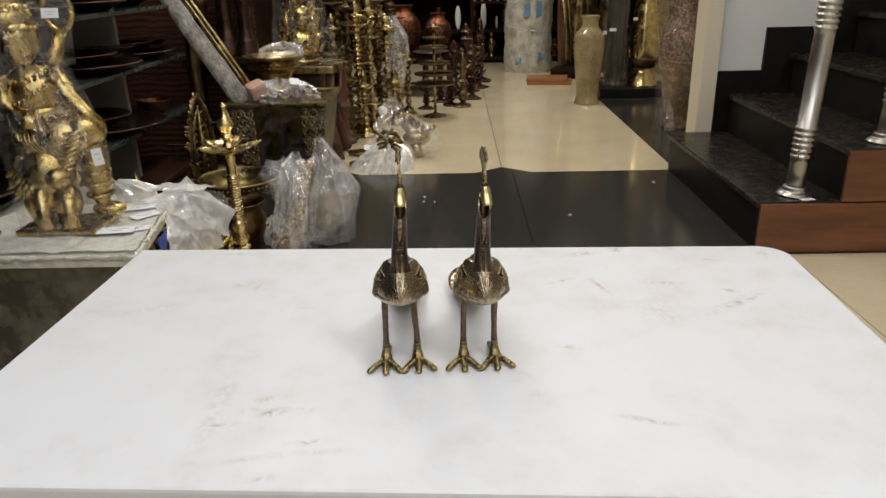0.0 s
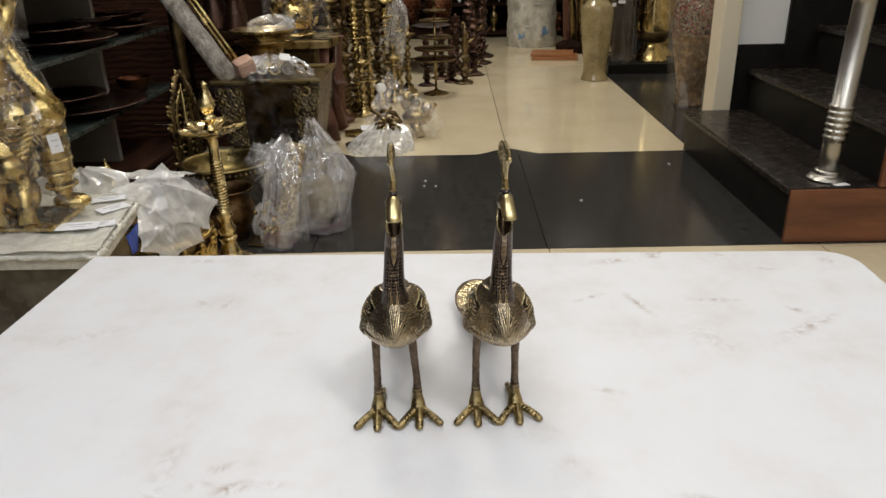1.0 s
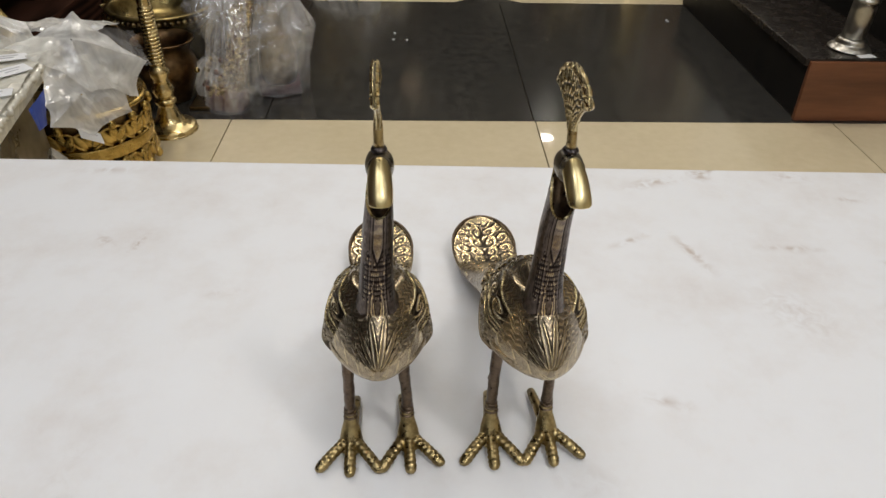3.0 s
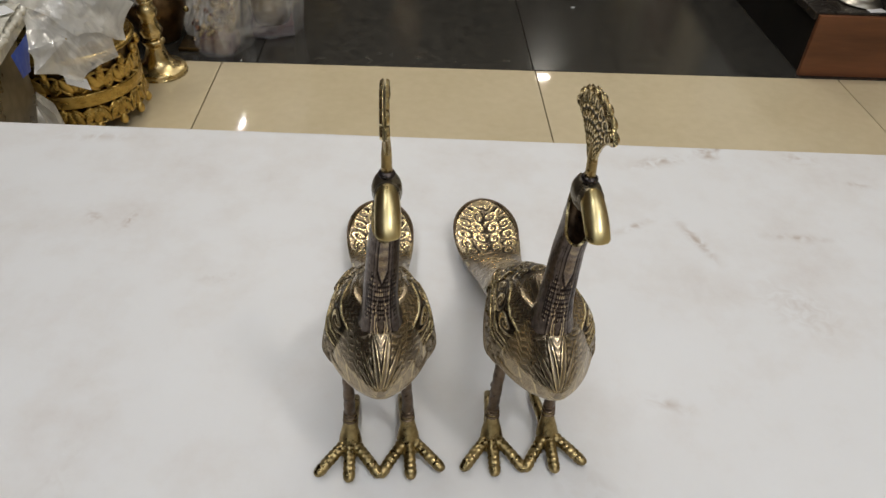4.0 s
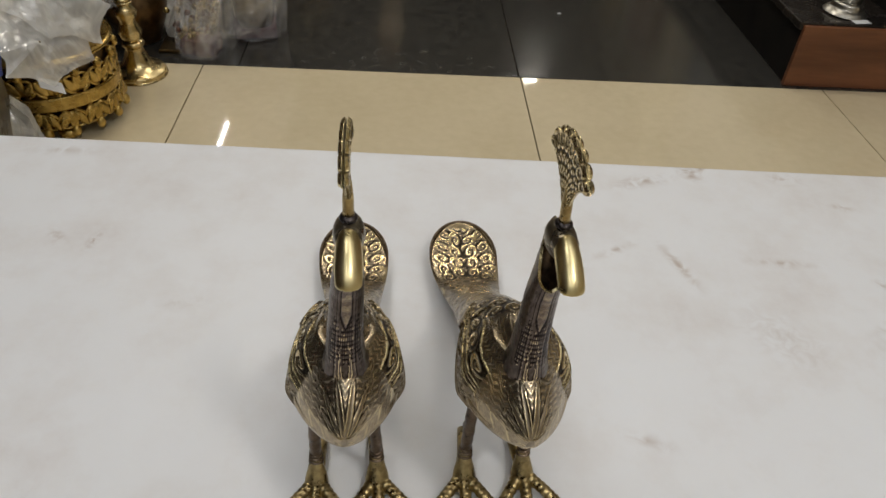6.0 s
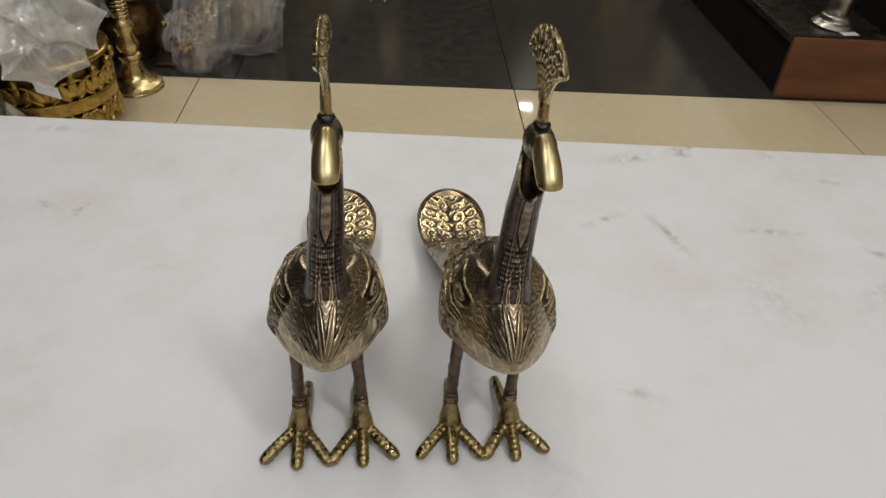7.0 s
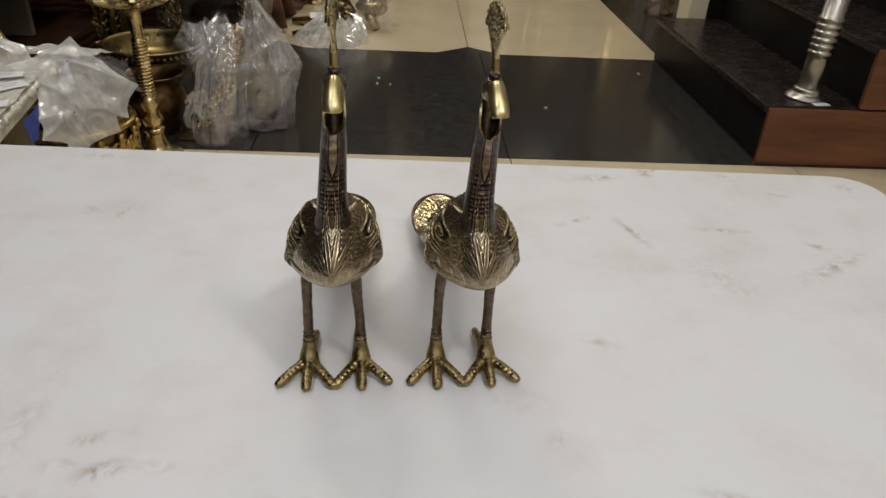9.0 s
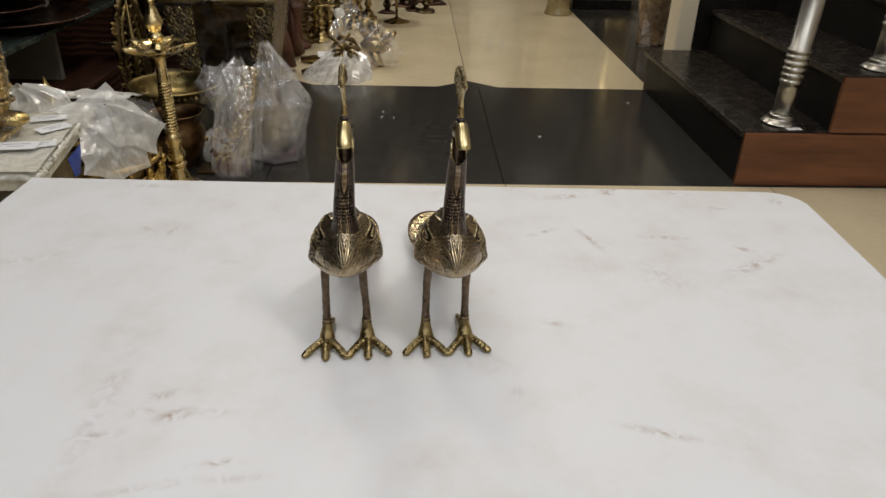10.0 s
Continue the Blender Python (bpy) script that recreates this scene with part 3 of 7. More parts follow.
# ---- shell of the room ----
WEST, EAST, SOUTH, NORTH = -1.85, 3.2, -4.6, 6.8
q = Mesh()
q.box(((WEST + EAST) / 2, (SOUTH + NORTH) / 2, -0.06), (EAST - WEST, NORTH - SOUTH, 0.10), GROUT, None, 0)
floor = solid("floor", q, "polished cream and black stone floor with thin dark joints", "floor", kind="structure")
q = box_of(((WEST + EAST) / 2, (SOUTH + NORTH) / 2, CEILING + 0.05), (EAST - WEST, NORTH - SOUTH, 0.1), CEIL, 0)
solid("ceiling", q, "plain white painted ceiling", "ceiling", kind="structure")
for nm, c, s, mt in [("wall_south", ((WEST + EAST) / 2, SOUTH - 0.05, CEILING / 2), (EAST - WEST + 0.2, 0.1, CEILING), PAINT),
                     ("wall_north", ((WEST + EAST) / 2, NORTH + 0.05, CEILING / 2), (EAST - WEST + 0.2, 0.1, CEILING), BACK),
                     ("wall_east", (EAST + 0.05, (SOUTH + NORTH) / 2, CEILING / 2), (0.1, NORTH - SOUTH, CEILING), CREAM),
                     ("wall_west", (WEST - 0.05, (SOUTH + NORTH) / 2, CEILING / 2), (0.1, NORTH - SOUTH, CEILING), BACK)]:
    solid(nm, box_of(c, s, mt, 0), "plain shop wall", "wall", kind="structure")

# stair wall with pillar and stepped black skirting
STEP, GOING, STAIR_X, STAIR_Y0, STAIR_Y1 = 0.168, 0.25, 0.695, 0.015, 1.06
wall_s = solid("wall_stair", box_of(((0.9 + EAST) / 2, 1.18, CEILING / 2), (EAST - 0.9, 0.12, CEILING), PAINT, 0.003), "white painted wall beside the stair", "wall", kind="structure")
solid("pillar", box_of((0.859, 1.155, CEILING / 2), (0.076, 0.13, CEILING), CREAM, 0.006), "cream painted square pillar standing at the foot of the stair", "pillar", kind="structure")
sk = Mesh()
for k in range(6):
    x0 = 0.905 + (0.0 if k == 0 else 0.19 + 0.25 * (k - 1))
    x1 = 1.095 + 0.25 * k
    z1 = 0.428 + 0.182 * k
    sk.box(((x0 + x1) / 2, 1.112, z1 / 2), (x1 - x0, 0.018, z1), BLACK_SHADED, None, 0.002)
sk.make("skirting", wall_s, "black stone stepped skirting")
solid("wall_east_back", box_of((1.85, 4.0, CEILING / 2), (0.1, 5.5, CEILING), CREAM, 0), "cream wall behind the tall vases", "wall", kind="structure")

# ---- stair ----
stair = thing("staircase", "black granite stair with teak veneered closed side", "staircase", kind="structure")
for k in range(6):
    x0 = STAIR_X + GOING * k
    z0, z1 = STEP * k, STEP * (k + 1)
    w = 1.6 - GOING * k
    box_of((x0 + w / 2 + 0.012, (STAIR_Y0 + STAIR_Y1) / 2 + 0.01, (z0 + z1 - 0.02) / 2), (w, STAIR_Y1 - STAIR_Y0 - 0.02, z1 - z0 - 0.02), BLACK_SHADED, 0.002).make("riser", stair, "black stone riser")
    box_of((x0 + w / 2, (STAIR_Y0 + STAIR_Y1) / 2 + 0.006, z1 - 0.010), (w + 0.012, STAIR_Y1 - STAIR_Y0 - 0.006, 0.02), TREAD, 0.004).make("tread", stair, "polished black granite tread")
    box_of((x0 + w / 2 + 0.004, STAIR_Y0 + 0.006, (z0 + z1 - 0.006) / 2), (w, 0.014, z1 - z0 - 0.006), TEAK, 0.002).make("side_panel", stair, "brown teak veneer side panel")


def newel(x, y, z):
    e = thing("stair_post", "ringed stainless steel stair post standing on a black tread", "stair post", pose(x, y, z, 0, 1.8, 0), "stair posts")
    lathe_of(smooth_profile([(0.0, 0), (0.052, 0), (0.052, 0.006), (0.046, 0.012), (0.040, 0.016), (0.038, 0.026), (0.034, 0.03)], 3), STEEL, 36).make("flange", e)
    prof = [(0.030, 0.02), (0.030, 0.10)]
    for k in range(6):
        zz = 0.122 + 0.018 * k
        prof += [(0.030, zz), (0.0335, zz + 0.002), (0.0345, zz + 0.006), (0.0335, zz + 0.010), (0.030, zz + 0.012)]
    prof += [(0.030, 0.50)]
    for k in range(7):
        zz = 0.515 + 0.018 * k
        prof += [(0.030, zz), (0.0335, zz + 0.002), (0.0345, zz + 0.006), (0.0335, zz + 0.010), (0.030, zz + 0.012)]
    prof += [(0.030, 0.75), (0.030, 0.86), (0.0, 0.862)]
    lathe_of(prof, STEEL, 36).make("shaft", e)


newel(0.838, 0.105, STEP)
newel(1.10, 0.105, 2 * STEP)

# ---- ceiling lights, out of view and mostly added for fill ----
for px, py, pw, size, tint in UNSEEN_PANELS:
    e = thing("unseen_ceiling_light", "unseen square ceiling light with a white frame", "ceiling light", group="ceiling lights")
    q = Mesh()
    h = size / 2 + 0.015
    for dx, dy, sx, sy in ((h, 0, 0.03, size + 0.06), (-h, 0, 0.03, size + 0.06), (0, h, size, 0.03), (0, -h, size, 0.03)):
        q.box((px + dx, py + dy, CEILING - 0.02), (sx, sy, 0.04), LAMP_WHITE, None, 0.003)
    q.make("frame", e)
for px, py, length, pw in TUBES:
    e = thing("tube_light", "slim white tube light mounted on the wall", "tube light", group="tube lights")
    box_of(((px + WEST) / 2, py, 2.425), (px - WEST + 0.04, length + 0.08, 0.04), LAMP_WHITE).make("housing", e)

# ---- the white table ----
table = thing("display_table", "low table with a smudged white laminate top", "table", pose(*TABLE, 0, 0, 0, TABLE_TURN))


def rounded(w, d, radii, n=8):
    """A rectangle round the origin whose four corners (from the near left, counter-clockwise) have these radii."""
    out = []
    for (sx, sy, a0), r in zip(((-1, -1, 180), (1, -1, 270), (1, 1, 0), (-1, 1, 90)), radii):
        for k in range(n + 1):
            a = radians(a0 + 90 * k / n)
            out.append((sx * (w / 2 - r) + r * math.cos(a), sy * (d / 2 - r) + r * math.sin(a)))
    return out


q = Mesh()
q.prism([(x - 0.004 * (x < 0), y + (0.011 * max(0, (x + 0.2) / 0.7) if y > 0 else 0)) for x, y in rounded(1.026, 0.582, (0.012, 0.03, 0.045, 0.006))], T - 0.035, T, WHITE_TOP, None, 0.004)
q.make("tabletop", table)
for sx in (-1, 1):
    for sy in (-1, 1):
        box_of((sx * 0.46, sy * 0.25, (T - 0.035) / 2), (0.045, 0.045, T - 0.035), LAMP_WHITE).make("leg", table)
for sy in (-1, 1):
    box_of((0, sy * 0.25, T - 0.075), (0.87, 0.022, 0.07), LAMP_WHITE).make("apron", table)

# ---- the two brass birds ----


def section(y, cz, w, h, d, k, n=32, x0=0.0, tilt=0.0):
    """A ring across the body at y: half width w, height h above cz and depth d below it; k makes the lower part wider."""
    ring = []
    for j in range(n):
        a = 2 * math.pi * j / n
        s, c = math.sin(a), math.cos(a)
        z = (h if c > 0 else d) * c
        ring.append((x0 + w * s * (1 - k * c) / (1 + 0.45 * abs(k)), y + tilt * z, cz + z))
    return ring


def petal(mesh, base, tip, up, width, thick, mat, n=7, seg=8):
    """A leaf-shaped raised feather from base to tip, lying across the direction up."""
    b, t, u = Vector(base), Vector(tip), Vector(up).normalized()
    d = t - b
    side = d.cross(u).normalized()
    u = side.cross(d).normalized()
    rings = []
    for i in range(n + 1):
        s = i / n
        w = width * math.sin(math.pi * min(0.97, 0.06 + 0.9 * s ** 0.8)) + 0.0002
        rings.append([b + d * s + side * (w * math.cos(a)) + u * (thick * w / width * math.sin(a)) for a in (2 * math.pi * j / seg for j in range(seg))])
    mesh.loft(rings, mat)


def relief(mesh, rings, height, amp, mat, caps=True):
    """A loft whose surface is cut by height(i, j) from 0 to 1; the cuts keep a dark patina and the ridges are rubbed bright."""
    rings = [[Vector(p) for p in r] for r in rings]
    n, m = len(rings), len(rings[0])
    hs, out = [], []
    for i in range(n):
        mid = sum(rings[i], Vector()) / m
        row, hr = [], []
        for j in range(m):
            du = rings[i][(j + 1) % m] - rings[i][j - 1]
            dv = rings[min(i + 1, n - 1)][j] - rings[max(i - 1, 0)][j]
            nr = du.cross(dv)
            nr = nr.normalized() if nr.length > 1e-12 else (rings[i][j] - mid).normalized()
            if nr.dot(rings[i][j] - mid) < 0:
                nr = -nr
            h = height(i, j)
            row.append(rings[i][j] + nr * (amp * (h - 0.5)))
            hr.append(h)
        out.append(row)
        hs.append(hr)
    o = len(mesh.v)
    for i in range(n):
        for j in range(m):
            mesh.wear[o + i * m + j] = hs[i][j]
    mesh.loft(out, mat, caps=caps)


def step(a, b, x):
    t = min(1, max(0, (x - a) / (b - a)))
    return t * t * (3 - 2 * t)


def chance(*q):
    """A steady random number from 0 to 1 for a cell."""
    v = math.sin(sum(a * b for a, b in zip(q, (12.9898, 78.233, 37.719)))) * 43758.5453
    return v - math.floor(v)


def curl(x, y):
    """A chased comma of radius 1 round the origin: a spiral ridge with a dark cut along it. None outside."""
    r = math.hypot(x, y)
    if r > 1:
        return None
    if r > 0.88:
        return 0.10
    s = math.atan2(y, x) / (2 * math.pi) + 0.95 * math.log(r + 0.16)
    return 0.12 + 0.86 * step(0.18, 0.62, 0.5 + 0.5 * math.cos(2 * math.pi * s))


def breast_fan(x, z):
    """Long pointed leaves that spread up the breast from a knot at its point."""
    dx, dz = abs(x), z - 0.0985
    r = math.hypot(dx, dz)
    if r < 0.0016:
        return 0.9
    th = math.atan2(dx, dz)
    for c, (mid, ln, w) in enumerate(((0.20, 0.0235, 0.0032), (0.62, 0.0200, 0.0032), (1.02, 0.0150, 0.0026))):
        if r < ln:
            t = r / ln
            e = abs(th - mid) * r / (w * (0.25 + 1.5 * t * (1 - t)) * (1 if t < 0.8 else 1 - 4 * (t - 0.8)) + 1e-5)
            if e < 0.80:
                return 0.46 + 0.36 * step(0.1, 0.65, e)
            if e < 1.20:
                return 0.10
    return None


def herring(x, z, a=0.0021, b=0.0040):
    """Rows of slanting chased strokes."""
    k = x / b
    slant = abs(k - math.floor(k) - 0.5) * 1.5
    return 0.53 + 0.24 * math.sin(2 * math.pi * (z / a + slant))


def dashes(u, v, seed):
    """Short chased strokes in uneven rows."""
    row = math.floor(v)
    x = u + 7 * chance(row, seed)
    c = math.floor(x)
    fx, fv = x - c, v - row
    k = chance(row, c, seed)
    return (k - 0.45) * step(0.5, 0.2, abs(fv - 0.5)) * step(0.5, 0.3, abs(fx - 0.5))


def spread(rows, steps):
    """Rows of numbers filled in along smooth curves."""
    out = []
    for i in range(len(rows) - 1):
        p0, p1, p2, p3 = rows[max(i - 1, 0)], rows[i], rows[i + 1], rows[min(i + 2, len(rows) - 1)]
        for k in range(steps):
            t = k / steps
            out.append([0.5 * (2 * b + (c - a) * t + (2 * a - 5 * b + 4 * c - d) * t * t + (3 * b - a - 3 * c + d) * t ** 3) for a, b, c, d in zip(p0, p1, p2, p3)])
    return out + [list(rows[-1])]


def bird_mesh(lean, base_shift, back, twist, leg_in):
    """lean: how far the head stands to the side; base_shift: the same for the whole body; back: how far the body stands behind the feet; twist: the crest's turn; leg_in: how far the right leg stands in."""
    b = Mesh()
    # body and tail: y, cz, half width, up, down, k, tilt
    rows = [(-0.0205, 0.0965, 0.002, 0.003, 0.002, 0.0, 0.0), (-0.0180, 0.0955, 0.0070, 0.010, 0.0055, 0.22, 0.0), (-0.0110, 0.0940, 0.0150, 0.019, 0.0082, 0.28, 0.0), (0.000, 0.0925, 0.0235, 0.028, 0.0088, 0.32, 0.0),
            (0.014, 0.0920, 0.0300, 0.036, 0.0098, 0.36, 0.0), (0.030, 0.092, 0.0292, 0.038, 0.0118, 0.34, 0.0), (0.046, 0.091, 0.0265, 0.034, 0.0145, 0.28, 0.0), (0.062, 0.087, 0.0232, 0.027, 0.015, 0.18, 0.0),
            (0.080, 0.077, 0.0212, 0.021, 0.014, 0.08, 0.1), (0.102, 0.060, 0.0192, 0.017, 0.0125, 0.0, 0.25), (0.126, 0.043, 0.0184, 0.014, 0.011, 0.0, 0.35), (0.150, 0.028, 0.0196, 0.011, 0.009, 0.0, 0.3),
            (0.172, 0.019, 0.0226, 0.0065, 0.007, 0.0, 0.05), (0.192, 0.0145, 0.0254, 0.0035, 0.006, 0.0, -0.2), (0.212, 0.0150, 0.0268, 0.0025, 0.005, 0.0, -0.3), (0.229, 0.0180, 0.0235, 0.0025, 0.005, 0.0, -0.4),
            (0.241, 0.0215, 0.0150, 0.0022, 0.004, 0.0, -0.4), (0.2465, 0.0235, 0.004, 0.0015, 0.002, 0.0, -0.4)]
    fine = spread(rows, 15)
    around = 216
    rings = [section(*r[:6], n=around, tilt=r[6]) for r in fine]

    def body_cut(i, j):
        x, y, z = rings[i][j]
        a = j / around
        a = a if a < 0.5 else a - 1
        low = 0.0988 - 0.10 * max(0, y)
        if y < 0.060 and z < low:
            # smooth plate of the lower breast with a few scratched lines and a small leaf
            # Ground tone lifted to stand for the white table's reflection.
            h = 0.64
            for c in (0.0085, 0.0150, 0.0215):
                if abs(abs(x) - c - 0.30 * (z - 0.090)) < 0.0004 and y < 0.03 and z > low - 0.006:
                    h = 0.84
            if abs(x) < 0.0045 and low - 0.012 < z < low - 0.003 and y < 0.012:
                h = 0.5 + 0.34 * (math.sin(2 * math.pi * (z / 0.0021 - abs(x) / 0.0026)) > 0.25)
            return h
        if y < 0.060 and z < low + 0.0016:
            return 0.52 + 0.30 * (math.sin(2 * math.pi * a * 110) > 0)
        if y < 0.03 and z < 0.130:
            h = breast_fan(x, z)
            if h is not None:
                return h
        if y < 0.040:
            return 0.56 if z < low + 0.0040 - 0.1 * abs(x) else herring(x, z)
        if y < 0.080:
            # bright curls over the rump
            for cx, cy, r in ((0.0, 0.046, 0.0058), (0.0095, 0.049, 0.0054), (0.0050, 0.059, 0.0056), (0.0140, 0.060, 0.0050), (0.0, 0.069, 0.0044), (0.0100, 0.070, 0.0046), (0.0175, 0.071, 0.0042)):
                d = curl((abs(x) - cx) / r, (y - cy) / (1.15 * r))
                if d is not None:
                    return d
            return 0.28 + 0.5 * dashes(a * 30, y / 0.0024, 3)
        if y < 0.178 or abs(a) > 0.25:
            return 0.50 + 0.95 * dashes(a * 26 + 3 * y, (y + 0.012 * math.cos(2 * math.pi * a)) / 0.0024, 5)
        # the tail's dish: plumes in pairs that curl outwards from a middle stem
        if y > 0.238 or math.hypot(x / 0.0262, (y - 0.207) / 0.0385) > 0.93:
            return 0.72
        best = None
        for k in range(5):
            for col, off, sz in ((0.0170, 0.0, 1.45), (0.0058, 0.0060, 1.5)):
                cy = 0.184 + 0.0122 * k + off
                cx = col * math.sqrt(max(0.05, 1 - ((cy - 0.208) / 0.044) ** 2))
                dx, dy = abs(x) - cx, y - cy
                t = 0.62 + 0.9 * (chance(k, col * 900, x > 0) - 0.5)
                c, s = math.cos(t), math.sin(t)
                d = curl((c * dx - s * dy) / (0.0036 * sz), (s * dx + c * dy) / (0.0064 * sz))
                if d is not None:
                    best = d if best is None else max(best, d)
        return best if best is not None else 0.66 + 0.7 * dashes(x / 0.004 + 20 * y, y / 0.0022, 4)

    relief(b, rings, body_cut, 0.0007, BIRD_RELIEF)
    # wings: egg-shaped shields on both flanks with a pointed corner low in front

    def wing_point(s, t, u, out=0.0):
        """On the wing: t from the shoulder to the back, u from the upper to the lower edge."""
        w = 0.0308 * (1 - 0.50 * max(0, t - 0.30) ** 1.5) * (1 - 0.30 * t ** 5) * (0.52 + 0.48 * min(1, t / 0.24) ** 0.6)
        top, low = 0.1250 + 0.004 * math.sin(math.pi * t) - 0.034 * t * t, 0.0862 + 0.011 * t ** 1.5
        hgt = math.sin(math.pi * min(0.985, 0.18 + 0.81 * t)) ** 0.55
        mid = 0.42 * top + 0.58 * low
        low_hgt = max(hgt, 1 - 0.34 * step(0.16, 0.0, t)) if t < 0.5 else hgt
        top, low = mid + (top - mid) * hgt, mid + (low - mid) * low_hgt
        x = w * (0.44 + 0.56 * math.sin(0.5 * math.pi * u ** 0.9) ** 0.85) + out - 0.0125 * max(0, 1 - t / 0.32) ** 1.2 * (1 - u) ** 0.8
        return Vector((s * x, 0.000 + 0.079 * t, top + (low - top) * u))

    def inner(t):
        """Where the shield's leaf begins below the upper edge."""
        return 0.06 + 0.44 * max(0, 1 - t / 0.55) ** 1.6

    for s in (-1, 1):
        rings, nt, nu = [], 120, 84
        for i in range(nt + 1):
            t = i / nt
            outer = [tuple(wing_point(s, t, j / nu)) for j in range(nu + 1)]
            under = [tuple(wing_point(s, t, 0.03 + 0.94 * (8 - j) / 8, -0.0065)) for j in range(9)]
            rings.append(outer + under)

        def wing_cut(i, j):
            t, u = i / nt, j / nu
            if u > 1:
                return 0.5
            if u > 0.965 or t > 0.97:
                return 0.72
            u0 = inner(t)
            if t < 0.05 or (t < 0.14 and u > 0.55):
                return 0.54 + 0.25 * (abs(u - 0.75 - t) < 0.03)
            if u < u0:
                return 0.62 if u < 0.04 else herring(u * 0.042, t * 0.079, 0.0026, 0.0046)
            v = (u - u0) / (1 - u0)
            if v < 0.05:
                return 0.90
            if v < 0.09:
                return 0.08
            if v < 0.36:
                # leaf with large curls
                w = t * 5.2 + 0.25
                c = math.floor(w)
                d = curl((v - 0.225 + 0.03 * math.sin(2.6 * c)) / 0.135, (w - c - 0.5) / 0.50)
                return d if d is not None else 0.14 + 0.45 * (math.sin(60 * (v + 0.5 * t)) > 0.2)
            if v < 0.60:
                r = (v - 0.36) / 0.08
                return 0.06 + 0.90 * step(0.20, 0.40, 0.5 - abs(r - math.floor(r) - 0.5))
            if 0.06 < t < 0.93 and v < 0.94:
                # dimpled outer field
                r = (v - 0.60) / 0.085
                k = math.floor(r)
                w = t * 12 + 0.5 * (k % 2)
                c = math.floor(w)
                e = math.hypot((r - k - 0.5 + 0.3 * (chance(k, c, 2) - 0.5)) / 0.30, (w - c - 0.5 + 0.3 * (chance(k, c, 5) - 0.5)) / 0.34)
                return 0.14 if e < 0.75 else 0.86 if e < 1.05 and chance(k, c, 9) > 0.35 else 0.50 + 0.25 * (chance(i // 3, j // 3, 8) - 0.5)
            return 0.52 + 0.6 * dashes(t * 16 + 4 * u, u / 0.04, 9)

        relief(b, rings, wing_cut, 0.0010, BIRD_RELIEF)
        for v0, r in ((0.02, 0.0010), (0.40, 0.0007), (0.56, 0.0008)):
            line = [0.05 + 0.90 * k / 24 for k in range(25)]
            b.sweep([wing_point(s, t, inner(t) + v0 * (1 - inner(t)), 0.0002) for t in line], [r * (0.08 + 0.92 * math.sin(math.pi * min(0.97, 0.02 + k / 24)) ** 0.5) for k in range(25)], BIRD_RIDGE, seg=6)
        b.sweep([wing_point(s, 0.03 + 0.92 * k / 24, 0.98, 0.0002) for k in range(25)], [0.0008 * (0.1 + 0.9 * math.sin(math.pi * min(0.97, 0.02 + k / 24)) ** 0.5) for k in range(25)], BIRD_RELIEF, seg=6)
    # the neck: a pipe that bends over at the top, with a slanted mouth under the bill
    n, rings = 160, []
    spine = [(0.0200, 0.098, 0.0215, 0.0235), (0.0160, 0.107, 0.0160, 0.0185), (0.0132, 0.116, 0.0123, 0.0145), (0.0116, 0.126, 0.0100, 0.0117), (0.0104, 0.138, 0.0088, 0.0098), (0.0096, 0.155, 0.0081, 0.0087), (0.0092, 0.170, 0.0077, 0.0082)]
    for y, z, rx, ry in spine:
        rings.append([(rx * math.sin(2 * math.pi * j / n), y - ry * math.cos(2 * math.pi * j / n), z) for j in range(n)])
    lip, lip_in = [], []
    for j in range(n):
        a = 2 * math.pi * j / n
        f = 0.5 + 0.5 * math.cos(a)
        z = 0.2095 - 0.0300 * f ** 0.75
        lip.append((0.0072 * math.sin(a) * (0.80 + 0.20 * f), 0.0070 - 0.0080 * math.cos(a) - 0.003 * math.sin(math.pi * f) ** 2, z))
        lip_in.append((0.0058 * math.sin(a) * (0.80 + 0.20 * f), 0.0070 - 0.0066 * math.cos(a) - 0.003 * math.sin(math.pi * f) ** 2, z + 0.0003))
    half = [tuple(0.5 * (p + q) for p, q in zip(u, v)) for u, v in zip(rings[-1], lip)]
    tube = rings + [half, lip]
    rings = []
    for i in range(len(tube) - 1):
        for k in range(20):
            rings.append([tuple(p + (q - p) * k / 20 for p, q in zip(u, v)) for u, v in zip(tube[i], tube[i + 1])])
    rings.append(lip)

    def neck_cut(i, j):
        x, y, z = rings[i][j]
        a = j / n
        side = min(a, 1 - a)
        if z < 0.128 and side < 0.3:
            h = breast_fan(x, z)
            if h is not None:
                return h
        if z < 0.118:
            return herring(x, z)
        # plain pointed plate below the mouth
        if z > 0.153 and side < 0.050 * min(1, (z - 0.153) / 0.009):
            return 0.66
        if z > 0.151 and side < 0.062 * min(1, (z - 0.150) / 0.009):
            return 0.12
        if z < 0.142 and side < 0.085:
            # two long leaves that rise from the breast
            e = abs(side - 0.030 - 0.012 * math.sin((z - 0.118) * 130)) / (0.020 * max(0.05, (0.144 - z) / 0.024))
            if e < 1.2:
                return 0.55 if e < 0.4 else 0.95 if e < 0.8 else 0.10
        if 0.070 < side < 0.080:
            return 0.78 - 0.3 * chance(math.floor(z / 0.004), side > 0.1, 3)
        if 0.082 < side < 0.092:
            return 0.08
        if side < 0.16 and 0.124 + 0.01 * chance(math.floor(a * 52), 2, 2) < z < 0.160 - 0.012 * chance(math.floor(a * 52), 1, 4):
            g = (a * 52) % 1
            r = (z / 0.0030) % 1
